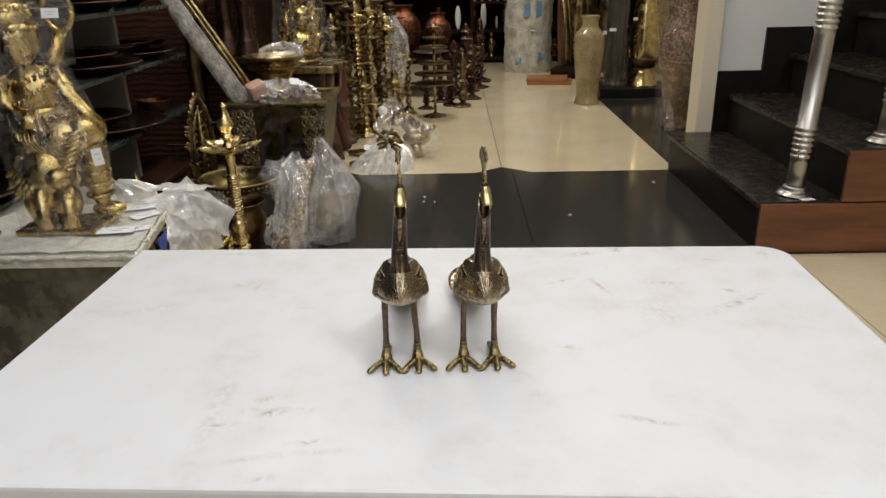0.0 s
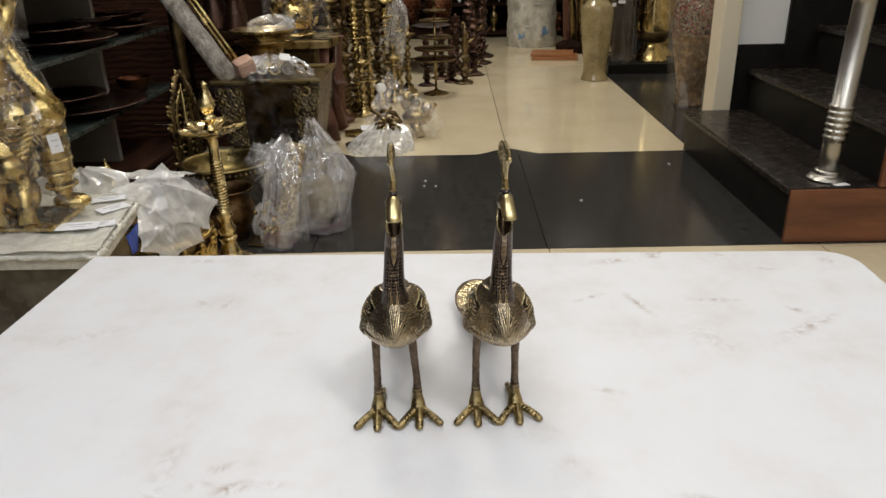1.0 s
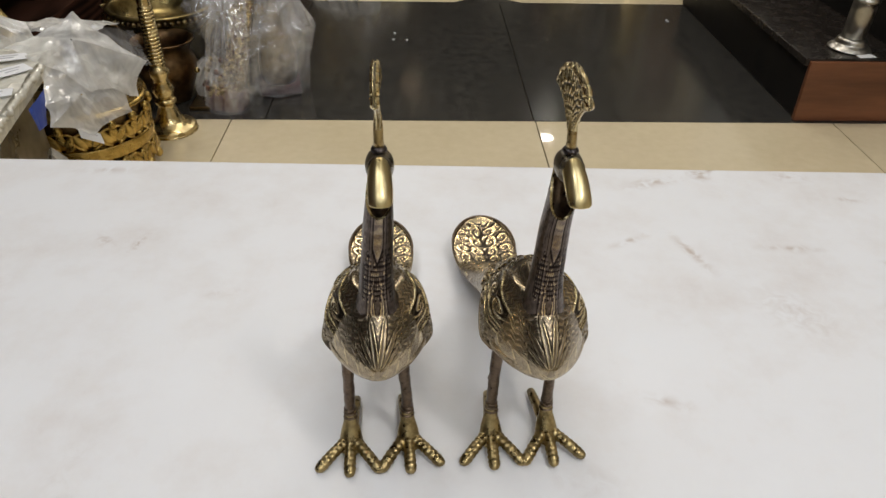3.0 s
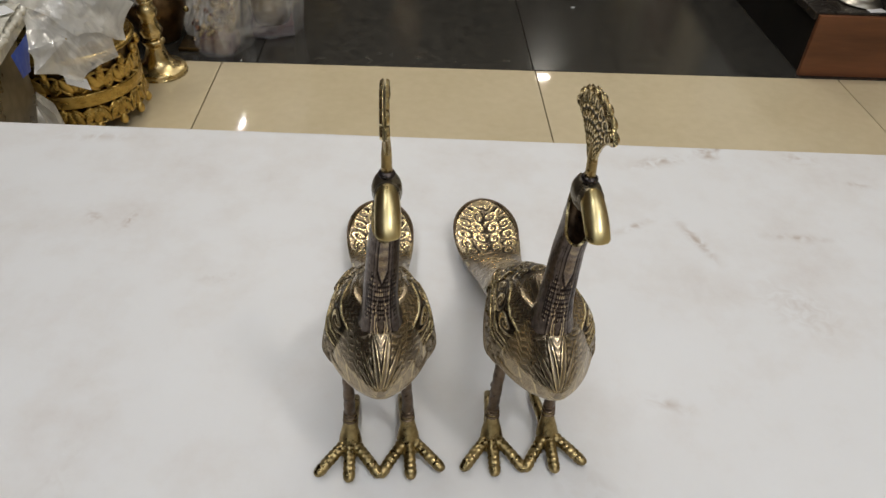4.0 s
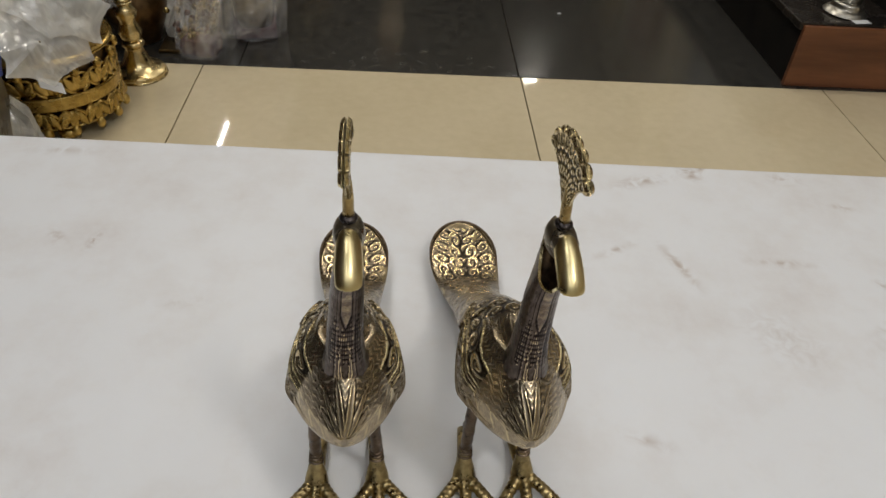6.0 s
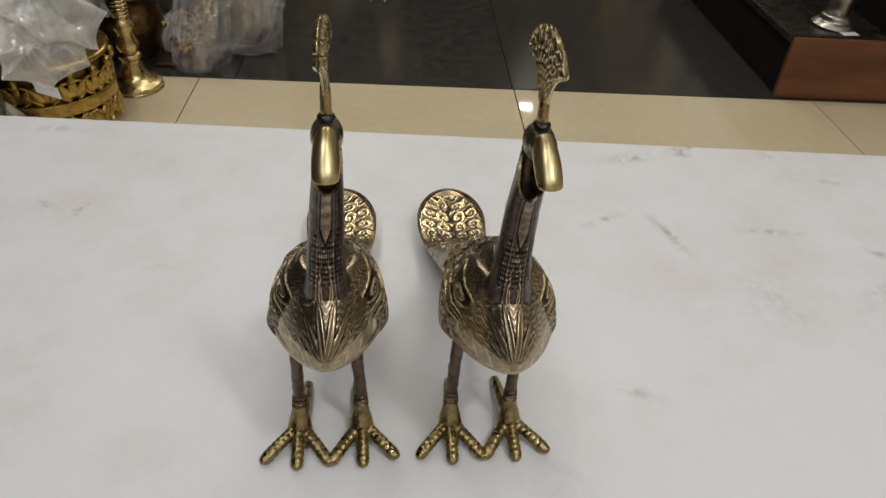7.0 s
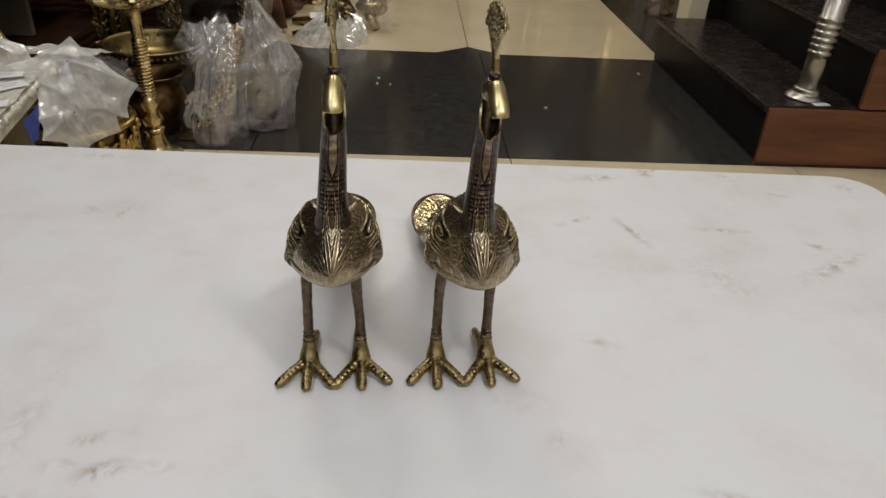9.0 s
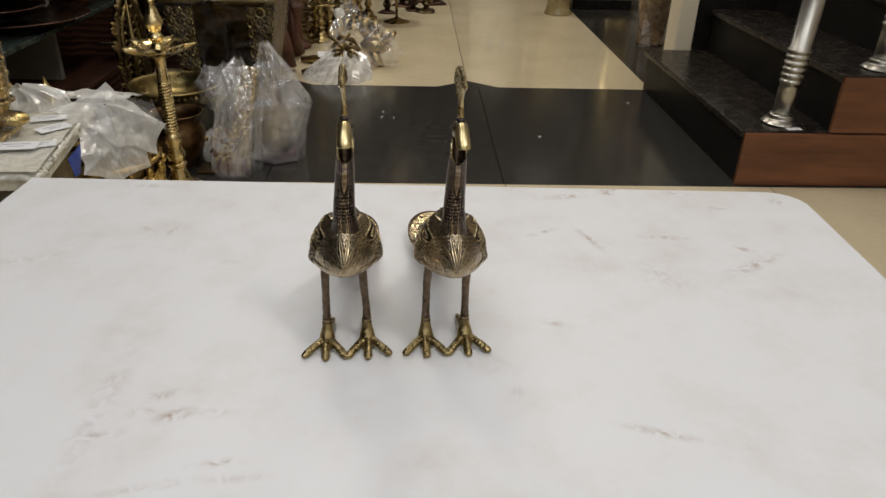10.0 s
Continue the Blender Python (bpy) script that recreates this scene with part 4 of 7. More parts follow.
            return 0.40 + 0.45 * chance(math.floor(a * 52), math.floor(z / 0.0030), 6) if 0.22 < g < 0.85 and 0.25 < r < 0.85 else 0.08
        if side < 0.236:
            return 0.40 + 0.25 * (chance(math.floor(a * 60), math.floor(z / 0.0022), 7) - 0.4)
        return 0.38 + 0.4 * dashes(a * 30, z / 0.0030, 6)

    relief(b, rings, neck_cut, 0.0005, BIRD_NECK, False)
    b.loft([lip, lip_in], BIRD_RIDGE, caps=False)
    low = [(0.0055 * math.sin(2 * math.pi * j / n), 0.009 - 0.0060 * math.cos(2 * math.pi * j / n), 0.163) for j in range(n)]
    bottom = [(0.0005 * math.sin(2 * math.pi * j / n), 0.009 - 0.0005 * math.cos(2 * math.pi * j / n), 0.160) for j in range(n)]
    b.loft([lip_in, low, bottom], BIRD_LEG, caps=False)
    # the knot at the point of the breast
    b.ball((0, -0.0185, 0.0975), (0.0018, 0.0016, 0.0016), BIRD_RIDGE, seg=12, rows=8)
    # crown: a smooth dome that closes the bent pipe
    b.ball((0, 0.0022, 0.2072), (0.0067, 0.0112, 0.0074), BIRD_SMOOTH, seg=32, rows=20)
    b.ball((0, -0.0040, 0.2092), (0.0058, 0.0060, 0.0052), BIRD_SMOOTH, seg=28, rows=16)
    rings = []
    for i in range(21):
        t = i / 20
        y = -0.0050 - 0.0208 * t
        zc = 0.2115 - 0.0022 * t - 0.0078 * t * t
        w = 0.0054 * (0.94 + 0.10 * math.sin(math.pi * t)) * (1 if t < 0.82 else math.sqrt(max(0.02, 1 - ((t - 0.82) / 0.185) ** 2)))
        th = 0.0040 * (1 - 0.42 * t) * (1 if t < 0.85 else math.sqrt(max(0.03, 1 - ((t - 0.85) / 0.153) ** 2)))
        rings.append([(w * math.cos(a), y, zc + (th if math.sin(a) > 0 else 0.35 * th) * math.sin(a) - 0.0024 * (w * math.cos(a) / 0.0054) ** 2) for a in (2 * math.pi * j / 28 for j in range(28))])
    b.loft(rings, BIRD_BILL)
    # crest: a short stem and one thick cast fan in the bird's own plane, cut into a lattice, with a scalloped edge
    crest_from = len(b.v)
    b.ball((0, 0.0025, 0.2152), (0.0038, 0.0042, 0.0020), BIRD_DARK)
    b.sweep([(0, 0.0025, 0.2145), (0, 0.0028, 0.219), (0, 0.0034, 0.224), (0, 0.0042, 0.230), (0, 0.0052, 0.238)], [0.0028, 0.0023, 0.0023, 0.0018, 0.0006], BIRD_GOLD, seg=14)
    rings, nr, na = [], 84, 96
    lobes = 8
    for i in range(nr + 1):
        s = i / nr
        ring = []
        for k in range(2 * na):
            p = -1 + 2 * k / na if k < na else 1 - 2 * (k - na) / na
            sign = 1 if k < na else -1
            r = 0.0060 + s * (0.0312 + 0.0020 * abs(math.sin(0.5 * math.pi * lobes * (p + 1))) - 0.0035 * abs(p) ** 6)
            f = min(1.0, 0.34 + 0.66 * ((r - 0.006) / 0.032) ** 1.25)
            ang = radians(9 + 50 * p * f)
            thick = (0.0011 + 0.0005 * s ** 3 + 0.0003 * step(0.86, 0.95, s)) * (1 - 0.75 * step(0.93, 1.0, abs(p))) * (1 - 0.7 * step(0.96, 1.0, s))
            ring.append((sign * thick + -0.0009 * math.sin(2.6 * s + 1.2 * p) * s, 0.0032 + r * math.sin(ang), 0.2150 + r * math.cos(ang)))
        rings.append(ring)

    def crest_cut(i, j):
        s = i / nr
        p = -1 + 2 * j / na if j < na else 1 - 2 * (j - na) / na
        if s > 0.95:
            return 0.85 - 0.7 * (abs(math.sin(0.5 * math.pi * lobes * (p + 1))) < 0.25)
        if abs(p) > 0.95 or s < 0.10:
            return 0.70
        q = 0.5 * lobes * (p + 1)
        if s > 0.72:
            e = math.hypot((q - math.floor(q) - 0.5) / 0.42, (s - 0.84) / 0.12)
            return 0.92 if 0.62 < e < 1.0 else 0.45 if e < 0.35 else 0.08
        d1, d2 = (q + 6.5 * s) % 1, (q - 6.5 * s) % 1
        g = min(0.5 - abs(d1 - 0.5), 0.5 - abs(d2 - 0.5))
        return 0.06 + 0.80 * step(0.08, 0.24, g)

    relief(b, rings, crest_cut, 0.0006, BIRD_CREST)
    crest_to = len(b.v)
    # tail: dark rolled rim
    rim = []
    for i in range(33):
        a = radians(-140 + 280 * i / 32)
        rim.append((0.0262 * math.sin(a), 0.2125 + 0.0325 * math.cos(a), 0.0168 + 0.0072 * math.cos(a) + 0.0006))
    b.sweep(rim, [0.0011 * (0.3 + 0.7 * math.sin(math.pi * (0.03 + 0.94 * i / 32)) ** 0.4) for i in range(33)], BIRD_LEG, seg=6)
    # legs and feet
    for s in (-1, 1):
        ins = leg_in if s > 0 else 0.0
        hip = Vector((s * 0.0165 - ins, 0.024, 0.098))
        knee = Vector((s * 0.0172 - 0.4 * ins, 0.0250, 0.055))
        leg = [hip, hip.lerp(knee, 0.25) + Vector((0, 0.0004, 0)), hip.lerp(knee, 0.6), knee, Vector((s * 0.0175, 0.0262, 0.036)), Vector((s * 0.0176, 0.0266, 0.024))]
        path = [leg[0].lerp(leg[1], k / 6) for k in range(6)] + [leg[1].lerp(leg[2], k / 6) for k in range(6)] + [leg[2].lerp(leg[3], k / 6) for k in range(6)] + [leg[3].lerp(leg[4], k / 8) for k in range(8)] + [leg[4].lerp(leg[5], k / 6) for k in range(7)]
        rad = [0.0086 - 0.0046 * step(0, 9, k) - 0.0006 * step(9, 20, k) + 0.00035 * (chance(k, s, 3) - 0.5) for k in range(len(path))]
        b.sweep(path, rad, BIRD_LEG, seg=16)
        b.sweep([knee + Vector((s * 0.0008, 0.003, -0.002)), knee + Vector((s * 0.0014, 0.0048, -0.010)), knee + Vector((s * 0.0010, 0.0045, -0.020)), knee + Vector((0, 0.003, -0.027))], [0.0010, 0.0020, 0.0018, 0.0010], BIRD_LEG, seg=8)
        # ankle that flares into the foot
        b.sweep([(s * 0.0176, 0.0266, 0.0290), (s * 0.0176, 0.0262, 0.0230), (s * 0.0177, 0.0248, 0.0165), (s * 0.0178, 0.0228, 0.0110), (s * 0.0178, 0.0200, 0.0066), (s * 0.0178, 0.0180, 0.0045)], [0.0033, 0.0037, 0.0046, 0.0062, 0.0072, 0.0066], BIRD_FOOT, seg=18, flat=0.75)
        for ring in range(3):
            b.ball((s * 0.0176, 0.0262 - 0.0003 * ring, 0.0275 - 0.0032 * ring), (0.0040 + 0.0003 * ring, 0.0040, 0.0011), BIRD_LEG, seg=14, rows=6)
        foot = Vector((s * 0.0178, 0.0215, 0.0062))
        for toe, (tx, ty) in enumerate(((s * 0.0365, 0.0015), (s * 0.0185, -0.003), (s * 0.0012, -0.001))):
            end = Vector((tx, ty, 0.0027))
            line = [t / 44 for t in range(45)]
            b.sweep([tuple(foot.lerp(end, t) + Vector((0, 0, 0.0014 * math.sin(math.pi * t)))) for t in line], [(0.0036 + 0.0010 * step(0.45, 0.0, t)) * (1 + 0.055 * math.sin(2 * math.pi * 8 * t)) for t in line], BIRD_FOOT, seg=14, flat=0.85)
            b.ball(tuple(end), (0.0033, 0.0030, 0.0026), BIRD_FOOT, seg=12, rows=8)
            # web between the toes
            if toe:
                p0 = foot.lerp(Vector((s * 0.0365, 0.0015, 0.003)) if toe == 1 else Vector((s * 0.0185, -0.003, 0.003)), 0.36)
                b.ball(tuple((p0 + foot.lerp(end, 0.36)) / 2 + Vector((0, 0.002, -0.0022))), (0.0034, 0.0040, 0.0022), BIRD_FOOT, seg=12, rows=8)
        b.sweep([(s * 0.0176, 0.027, 0.0080), (s * 0.0165, 0.038, 0.0062), (s * 0.0155, 0.050, 0.0042), (s * 0.0150, 0.0565, 0.0034)], [0.0044, 0.0035, 0.0032, 0.0026], BIRD_FOOT, seg=10)
    cs, sn = math.cos(radians(twist)), math.sin(radians(twist))
    for k, (x, y, z) in enumerate(b.v):
        if crest_from <= k < crest_to:
            x, y = cs * x - sn * (y - 0.0025), 0.0025 + sn * x + cs * (y - 0.0025)
        if z > 0.10:
            x += lean * min(1, (z - 0.10) / 0.10)
        if y > 0.06 and z < 0.20:
            x += 0.0030 * min(1, (y - 0.06) / 0.08)
        elif 0.078 < z < 0.14:
            x += 0.0015 * min(1, (z - 0.078) / 0.012) * min(1, (0.14 - z) / 0.03)
        if z > 0.060:
            part_of = min(1, (z - 0.060) / 0.025) * (1 if y < 0.06 or z > 0.2 else max(0, 1 - (y - 0.06) / 0.08))
            x, y = x + base_shift * part_of, y + back * part_of
        b.v[k] = (x, y, z)
    return b.data("peacock_figurine")


for x, y, turn, lean, base_shift, back, twist, leg_in in ((-0.3275, -1.4735, 3.2, 0.0060, 0.0, 0.0045, 0, 0.0030), (-0.2395, -1.4690, 3.6, 0.0028, 0.0016, 0.0, 2, 0.0)):
    ob = new("peacock_figurine", bird_mesh(lean, base_shift, back, twist, leg_in))
    ob.matrix_world = pose(x, y, T, 0, 0, turn)
    tagged(ob, "antiqued brass peacock figurine with engraved feathers standing on the white table", "figurine", "pair of brass birds")

# ---- dark display wall on the west side ----
wall_panel = thing("wall_panel", "dark brown boarded wall panel behind the shelves", "wall panel", kind="structure")
for k in range(12):
    box_of((WEST + 0.012, 0.0, 0.055 + 0.105 * k), (0.024, 3.4, 0.099), DARKWOOD, 0.004).make("board", wall_panel)
partition = thing("partition", "dark brown boarded partition beyond the shelves", "partition", kind="structure")
for k in range(24):
    box_of((-1.51, 1.275, 0.055 + 0.105 * k), (0.68, 0.03, 0.099), DARKWOOD, 0.004).make("board", partition)
shelf = thing("display_shelf", "smoked glass display shelves on grey boards against a dark wall", "shelf")
for z in (0.365, 0.575, 0.765, 0.955):
    s = box_of((-1.59, -0.25, z), (0.46, 2.2, 0.012), GLASS_SHELF, 0.001).make("shelf_board", shelf, "smoked glass shelf board")
    box_of((-1.357, -0.25, z), (0.006, 2.2, 0.0125), GLASS_EDGE, 0.001).make("edge", s, "pale green glass edge")
for z0, z1 in ((0.155, 0.358), (0.372, 0.568), (0.582, 0.758), (0.772, 0.948)):
    for y in (-0.85, 0.51):
        box_of((-1.66, y, (z0 + z1) / 2), (0.38, 0.025, z1 - z0), GREY_BOARD, 0.002).make("support", shelf, "grey painted support board")
box_of((-1.60, -0.25, 0.075), (0.48, 2.2, 0.15), DARKWOOD, 0.003).make("base", shelf, "dark boarded base")


def plate(x, y, z, r, mat, tilt=0.0, turn=0.0, label="wide dark copper plate lying on a glass shelf"):
    prof = smooth_profile([(0.0, 0.004), (0.55 * r, 0.002), (0.62 * r, 0.0), (0.86 * r, 0.020), (r, 0.028), (1.01 * r, 0.031), (0.985 * r, 0.033), (0.85 * r, 0.026), (0.6 * r, 0.008), (0.0, 0.008)], 3)
    solid("plate", lathe_of(prof, mat, 40), label, "plate", pose(x, y, z, tilt, 0, turn), "shelf plates")


for x, y, z, r, mat in [(-1.49, 0.33, 0.372, 0.21, BRONZE_PLATE), (-1.53, 0.30, 0.402, 0.14, BRONZE_PLATE), (-1.50, 0.64, 0.582, 0.17, BRONZE_PLATE), (-1.48, 0.25, 0.582, 0.18, BRONZE_PLATE), (-1.50, 0.24, 0.612, 0.13, BRONZE_PLATE),
                        (-1.52, -0.36, 0.582, 0.17, BRONZE_PLATE), (-1.52, 0.66, 0.612, 0.11, BRONZE_PLATE), (-1.51, 0.30, 0.772, 0.17, BRONZE_PLATE), (-1.51, -0.1, 0.772, 0.17, BRONZE_PLATE), (-1.54, 0.66, 0.772, 0.15, BRONZE_PLATE), (-1.5, -0.5, 0.372, 0.18, BRONZE_PLATE)]:
    plate(x, y, z, r, mat)
prof = smooth_profile([(0.0, 0.0), (0.03, 0.0), (0.05, 0.02), (0.062, 0.045), (0.065, 0.052), (0.060, 0.050), (0.045, 0.02), (0.0, 0.01)], 3)
solid("bowl", lathe_of(prof, COPPER, 32), "small bright copper bowl on a glass shelf", "bowl", pose(-1.44, 0.66, 0.372))
prof = smooth_profile([(0.0, 0.0), (0.05, 0.0), (0.04, 0.01), (0.075, 0.03), (0.08, 0.035), (0.0, 0.03)], 3)
for x, y, z in ((-1.60, 0.62, 0.372), (-1.47, 0.44, 0.612), (-1.46, 0.76, 0.612), (-1.6, 0.5, 0.80)):
    solid("dish", lathe_of(prof, BRONZE_PLATE, 30), "small dark bronze dish on the display shelf", "dish", pose(x, y, z), "shelf dishes")
post = lathe_of([(0.03, 0), (0.03, 0.04), (0.022, 0.06)] + [(0.022 + 0.003 * (k % 2), 0.06 + 0.03 * k) for k in range(1, 34)] + [(0.0, 1.1)], BRASS_DARK, 14)
solid("carved_post", post, "slim dark bronze post standing before the shelves", "post", pose(-1.345, 0.90, 0))

# ---- side stand with the wrapped statue ----
stand = thing("side_stand", "square stand with brown crackled sides under a padded plastic cover", "stand")
q = Mesh()
q.prism([(-0.985, -0.775), (-1.040, -0.445), (-1.62, -0.40), (-1.60, -0.775)], 0.0, 0.317, MARBLED, None, 0.004)
q.make("body", stand)
q = Mesh()
q.prism([(-0.924, -0.803), (-0.987, -0.407), (-1.66, -0.36), (-1.64, -0.803)], 0.319, 0.348, COVER, None, 0.008)
top = q.make("top", stand, "top padded with clear quilted plastic")
q = Mesh()
sheet(q, [(-1.64, -0.805, 0.3525), (-0.922, -0.805, 0.3525), (-0.986, -0.405, 0.3525), (-1.66, -0.36, 0.3525)], COVER, 3, 0.0035, 46, 24)
# rolled, puckered edge of the cover
for (x0, y0), (x1, y1) in (((-1.64, -0.806), (-0.922, -0.806)), ((-0.922, -0.806), (-0.986, -0.405))):
    path, rad = [], []
    for k in range(61):
        t = k / 60
        path.append((x0 + (x1 - x0) * t + 0.009 * noise.noise((k * 0.9, 1, 2)), y0 + (y1 - y0) * t + 0.009 * noise.noise((k * 0.8, 5, 2)), 0.343 + 0.006 * noise.noise((k * 0.7, 3, 9))))
        rad.append(0.0045 + 0.0065 * abs(noise.noise((k * 1.3, 7, 4))))
    q.sweep(path, rad, COVER, seg=7)
q.make("cover", stand, "puckered clear plastic cover")

before = set(scene.objects)


def card(x, y, z, turn, w=0.06, d=0.036, lines=2, tilt=0.0, pitch=0.0, label="white price card with grey print lying on the stand"):
    e = thing("price_card", label, "card", pose(x, y, z, pitch, tilt, turn), "price cards")
    box_of((0, 0, 0), (w, d, 0.0012), CARD, 0).make("card", e)
    for k in range(lines):
        box_of((0.002 * k, d * (0.16 - 0.3 * k), 0.0009), (w * (0.6 - 0.25 * k), d * 0.06, 0.0008), INK, 0).make("print_line", e, "line of grey print")


for x, y, turn, w, d in ((-1.000, -0.565, 22, 0.068, 0.032), (-0.965, -0.625, 48, 0.062, 0.036), (-1.075, -0.705, 30, 0.070, 0.030), (-0.985, -0.735, 8, 0.078, 0.040), (-0.955, -0.722, 20, 0.07, 0.03)):
    card(x, y, 0.3775 + 0.0025 * (w > 0.077), turn, w, d)

st = Mesh()
rough = lambda s: (lambda p: 1 + 0.10 * noise.noise(p * 3.1 + Vector((s, 0, 0))) + 0.07 * noise.noise(p * 7 + Vector((0, s, 0))))
soft = lambda s: (lambda p: 1 + 0.035 * noise.noise(p * 2.3 + Vector((s, 0, 0))))
for k, (c, r) in enumerate([((-1.155, -0.655, 0.772), (0.040, 0.044, 0.052)), ((-1.168, -0.645, 0.815), (0.045, 0.048, 0.042)), ((-1.172, -0.64, 0.86), (0.030, 0.032, 0.045)), ((-1.145, -0.65, 0.665), (0.064, 0.055, 0.062)),
                            ((-1.135, -0.655, 0.61), (0.052, 0.048, 0.055)), ((-1.10, -0.665, 0.575), (0.082, 0.060, 0.046)), ((-1.045, -0.665, 0.588), (0.044, 0.042, 0.038)), ((-1.042, -0.655, 0.50), (0.027, 0.030, 0.095)),
                            ((-1.128, -0.694, 0.500), (0.056, 0.050, 0.058)), ((-1.150, -0.680, 0.435), (0.050, 0.045, 0.062)), ((-1.10, -0.705, 0.44), (0.038, 0.030, 0.045)), ((-1.088, -0.732, 0.498), (0.026, 0.030, 0.024)), ((-1.16, -0.66, 0.46), (0.06, 0.05, 0.07)), ((-1.03, -0.655, 0.405), (0.038, 0.026, 0.016))]):
    st.ball(c, r, GILT, seg=26, rows=16, warp=soft(k * 2.7))
st.box((-1.11, -0.69, 0.381), (0.175, 0.125, 0.012), GILT, None, 0.004)
for path, rad in (([(-1.10, -0.65, 0.71), (-1.07, -0.66, 0.66), (-1.035, -0.67, 0.625), (-1.02, -0.67, 0.60)], [0.024, 0.019, 0.016, 0.020]), ([(-1.13, -0.64, 0.70), (-1.10, -0.62, 0.74), (-1.085, -0.61, 0.79)], [0.02, 0.015, 0.013]),
                  ([(-1.18, -0.68, 0.70), (-1.19, -0.70, 0.65), (-1.15, -0.71, 0.61), (-1.12, -0.715, 0.62)], [0.022, 0.019, 0.016, 0.02]), ([(-1.135, -0.72, 0.47), (-1.135, -0.735, 0.42), (-1.13, -0.745, 0.385)], [0.022, 0.015, 0.021]),
                  ([(-1.085, -0.715, 0.47), (-1.083, -0.725, 0.42), (-1.078, -0.74, 0.385)], [0.021, 0.014, 0.020]), ([(-1.15, -0.68, 0.795), (-1.155, -0.693, 0.78), (-1.15, -0.69, 0.765)], [0.008, 0.010, 0.007])):
    st.sweep(path, rad, GILT, seg=16)
ringp = [(-1.085 + 0.030 * math.cos(a), -0.605, 0.832 + 0.042 * math.sin(a)) for a in (2 * math.pi * k / 24 for k in range(25))]
st.sweep(ringp, 0.006, GILT, seg=8)
# bead strings, girdles and drapery folds
for cx, cz, rx, ry, drop_z, cnt, mt in ((-1.145, 0.715, 0.052, 0.050, 0.02, 26, GILT), (-1.145, 0.70, 0.060, 0.055, 0.05, 34, BRASS), (-1.135, 0.625, 0.056, 0.054, 0.006, 30, GILT), (-1.13, 0.612, 0.060, 0.056, 0.012, 32, BRASS), (-1.165, 0.80, 0.049, 0.050, -0.004, 28, GILT), (-1.168, 0.842, 0.040, 0.042, -0.003, 22, GILT)):
    for k in range(cnt):
        a = 2 * math.pi * k / cnt
        st.ball((cx + rx * math.cos(a), -0.652 + ry * math.sin(a), cz - drop_z * max(0, -math.sin(a + 0.5))), 0.0050, RED_CARVED if k % 9 == 4 else mt, seg=8, rows=6)
for k in range(9):
    z = 0.60 - 0.012 * k
    st.sweep([(-1.02 - 0.006 * k, -0.700 - 0.002 * k, z), (-1.045 - 0.006 * k, -0.712 - 0.001 * k, z - 0.012), (-1.08 - 0.006 * k, -0.712, z - 0.014), (-1.115 - 0.004 * k, -0.70, z - 0.004)], [0.003, 0.006, 0.006, 0.003], GILT, seg=8)
for k in range(5):
    st.sweep([(-1.042 + 0.027 * math.cos(a), -0.657 + 0.031 * math.sin(a), 0.545 - 0.026 * k) for a in (2 * math.pi * i / 18 for i in range(19))], 0.0042, GILT, seg=6)
# mane of long leaves round the lion's head
for row, (cnt, ln, tilt) in enumerate(((17, 0.056, 0.35), (21, 0.070, 0.7), (21, 0.082, 1.0), (17, 0.090, 1.25))):
    for k in range(cnt):
        a = 2 * math.pi * (k + 0.5 * row) / cnt
        fwd = Vector((0.62, -0.72, -0.15)).normalized()
        e1 = fwd.cross(Vector((0, 0, 1))).normalized()
        rad = e1 * math.cos(a) + e1.cross(fwd) * math.sin(a)
        base = Vector((-1.112, -0.714, 0.508)) - fwd * (0.002 + 0.013 * row) + rad * (0.026 + 0.006 * row)
        petal(st, base, base + rad * ln * 0.38 - fwd * ln * tilt * 0.35 + Vector((0, 0, -0.040)), fwd + rad * 0.4, 0.0105, 0.006, GILT if (k + row) % 4 else BRASS, 8, 8)
# flowing folds down the lap and the shins
for k in range(14):
    a = -0.9 + 0.13 * k
    st.sweep([(-1.13 + 0.070 * math.sin(a), -0.655 - 0.052 * math.cos(a), 0.625), (-1.12 + 0.085 * math.sin(a), -0.66 - 0.060 * math.cos(a), 0.575), (-1.10 + 0.080 * math.sin(a + 0.15), -0.665 - 0.050 * math.cos(a), 0.535)], [0.002, 0.0048, 0.0022], GILT if k % 2 else BRASS, seg=7)
solid("gilt_statue", st, "gilt brass statue of plain rounded forms in clear plastic wrap", "statue")
q = Mesh()
crumple(q, [(-1.105, -0.69, 0.378, 0.100, 0.078), (-1.105, -0.69, 0.45, 0.095, 0.085), (-1.11, -0.68, 0.56, 0.100, 0.082), (-1.13, -0.66, 0.66, 0.085, 0.07), (-1.15, -0.655, 0.76, 0.060, 0.06), (-1.165, -0.65, 0.86, 0.050, 0.05), (-1.17, -0.65, 0.92, 0.02, 0.02)], FILM_SPARK, 1.3, 0.10, 8)
solid("plastic_wrap", q, "tight clear plastic wrap round the gilt statue", "plastic wrap", group="plastic wraps")
q = Mesh()
crumple(q, [(-1.09, -0.612, 0.72, 0.020, 0.02), (-1.085, -0.607, 0.77, 0.018, 0.018), (-1.085, -0.607, 0.83, 0.034, 0.018), (-1.085, -0.607, 0.88, 0.015, 0.012)], FILM_TIGHT, 4.3, 0.12, 8, 30, 16)
solid("plastic_wrap", q, "clear plastic wrap round the raised ring of the statue", "plastic wrap", group="plastic wraps")
card(-1.083, -0.641, 0.828, 0, 0.036, 0.020, 2, 0, 80, "white price tag on the wrapped gilt statue")
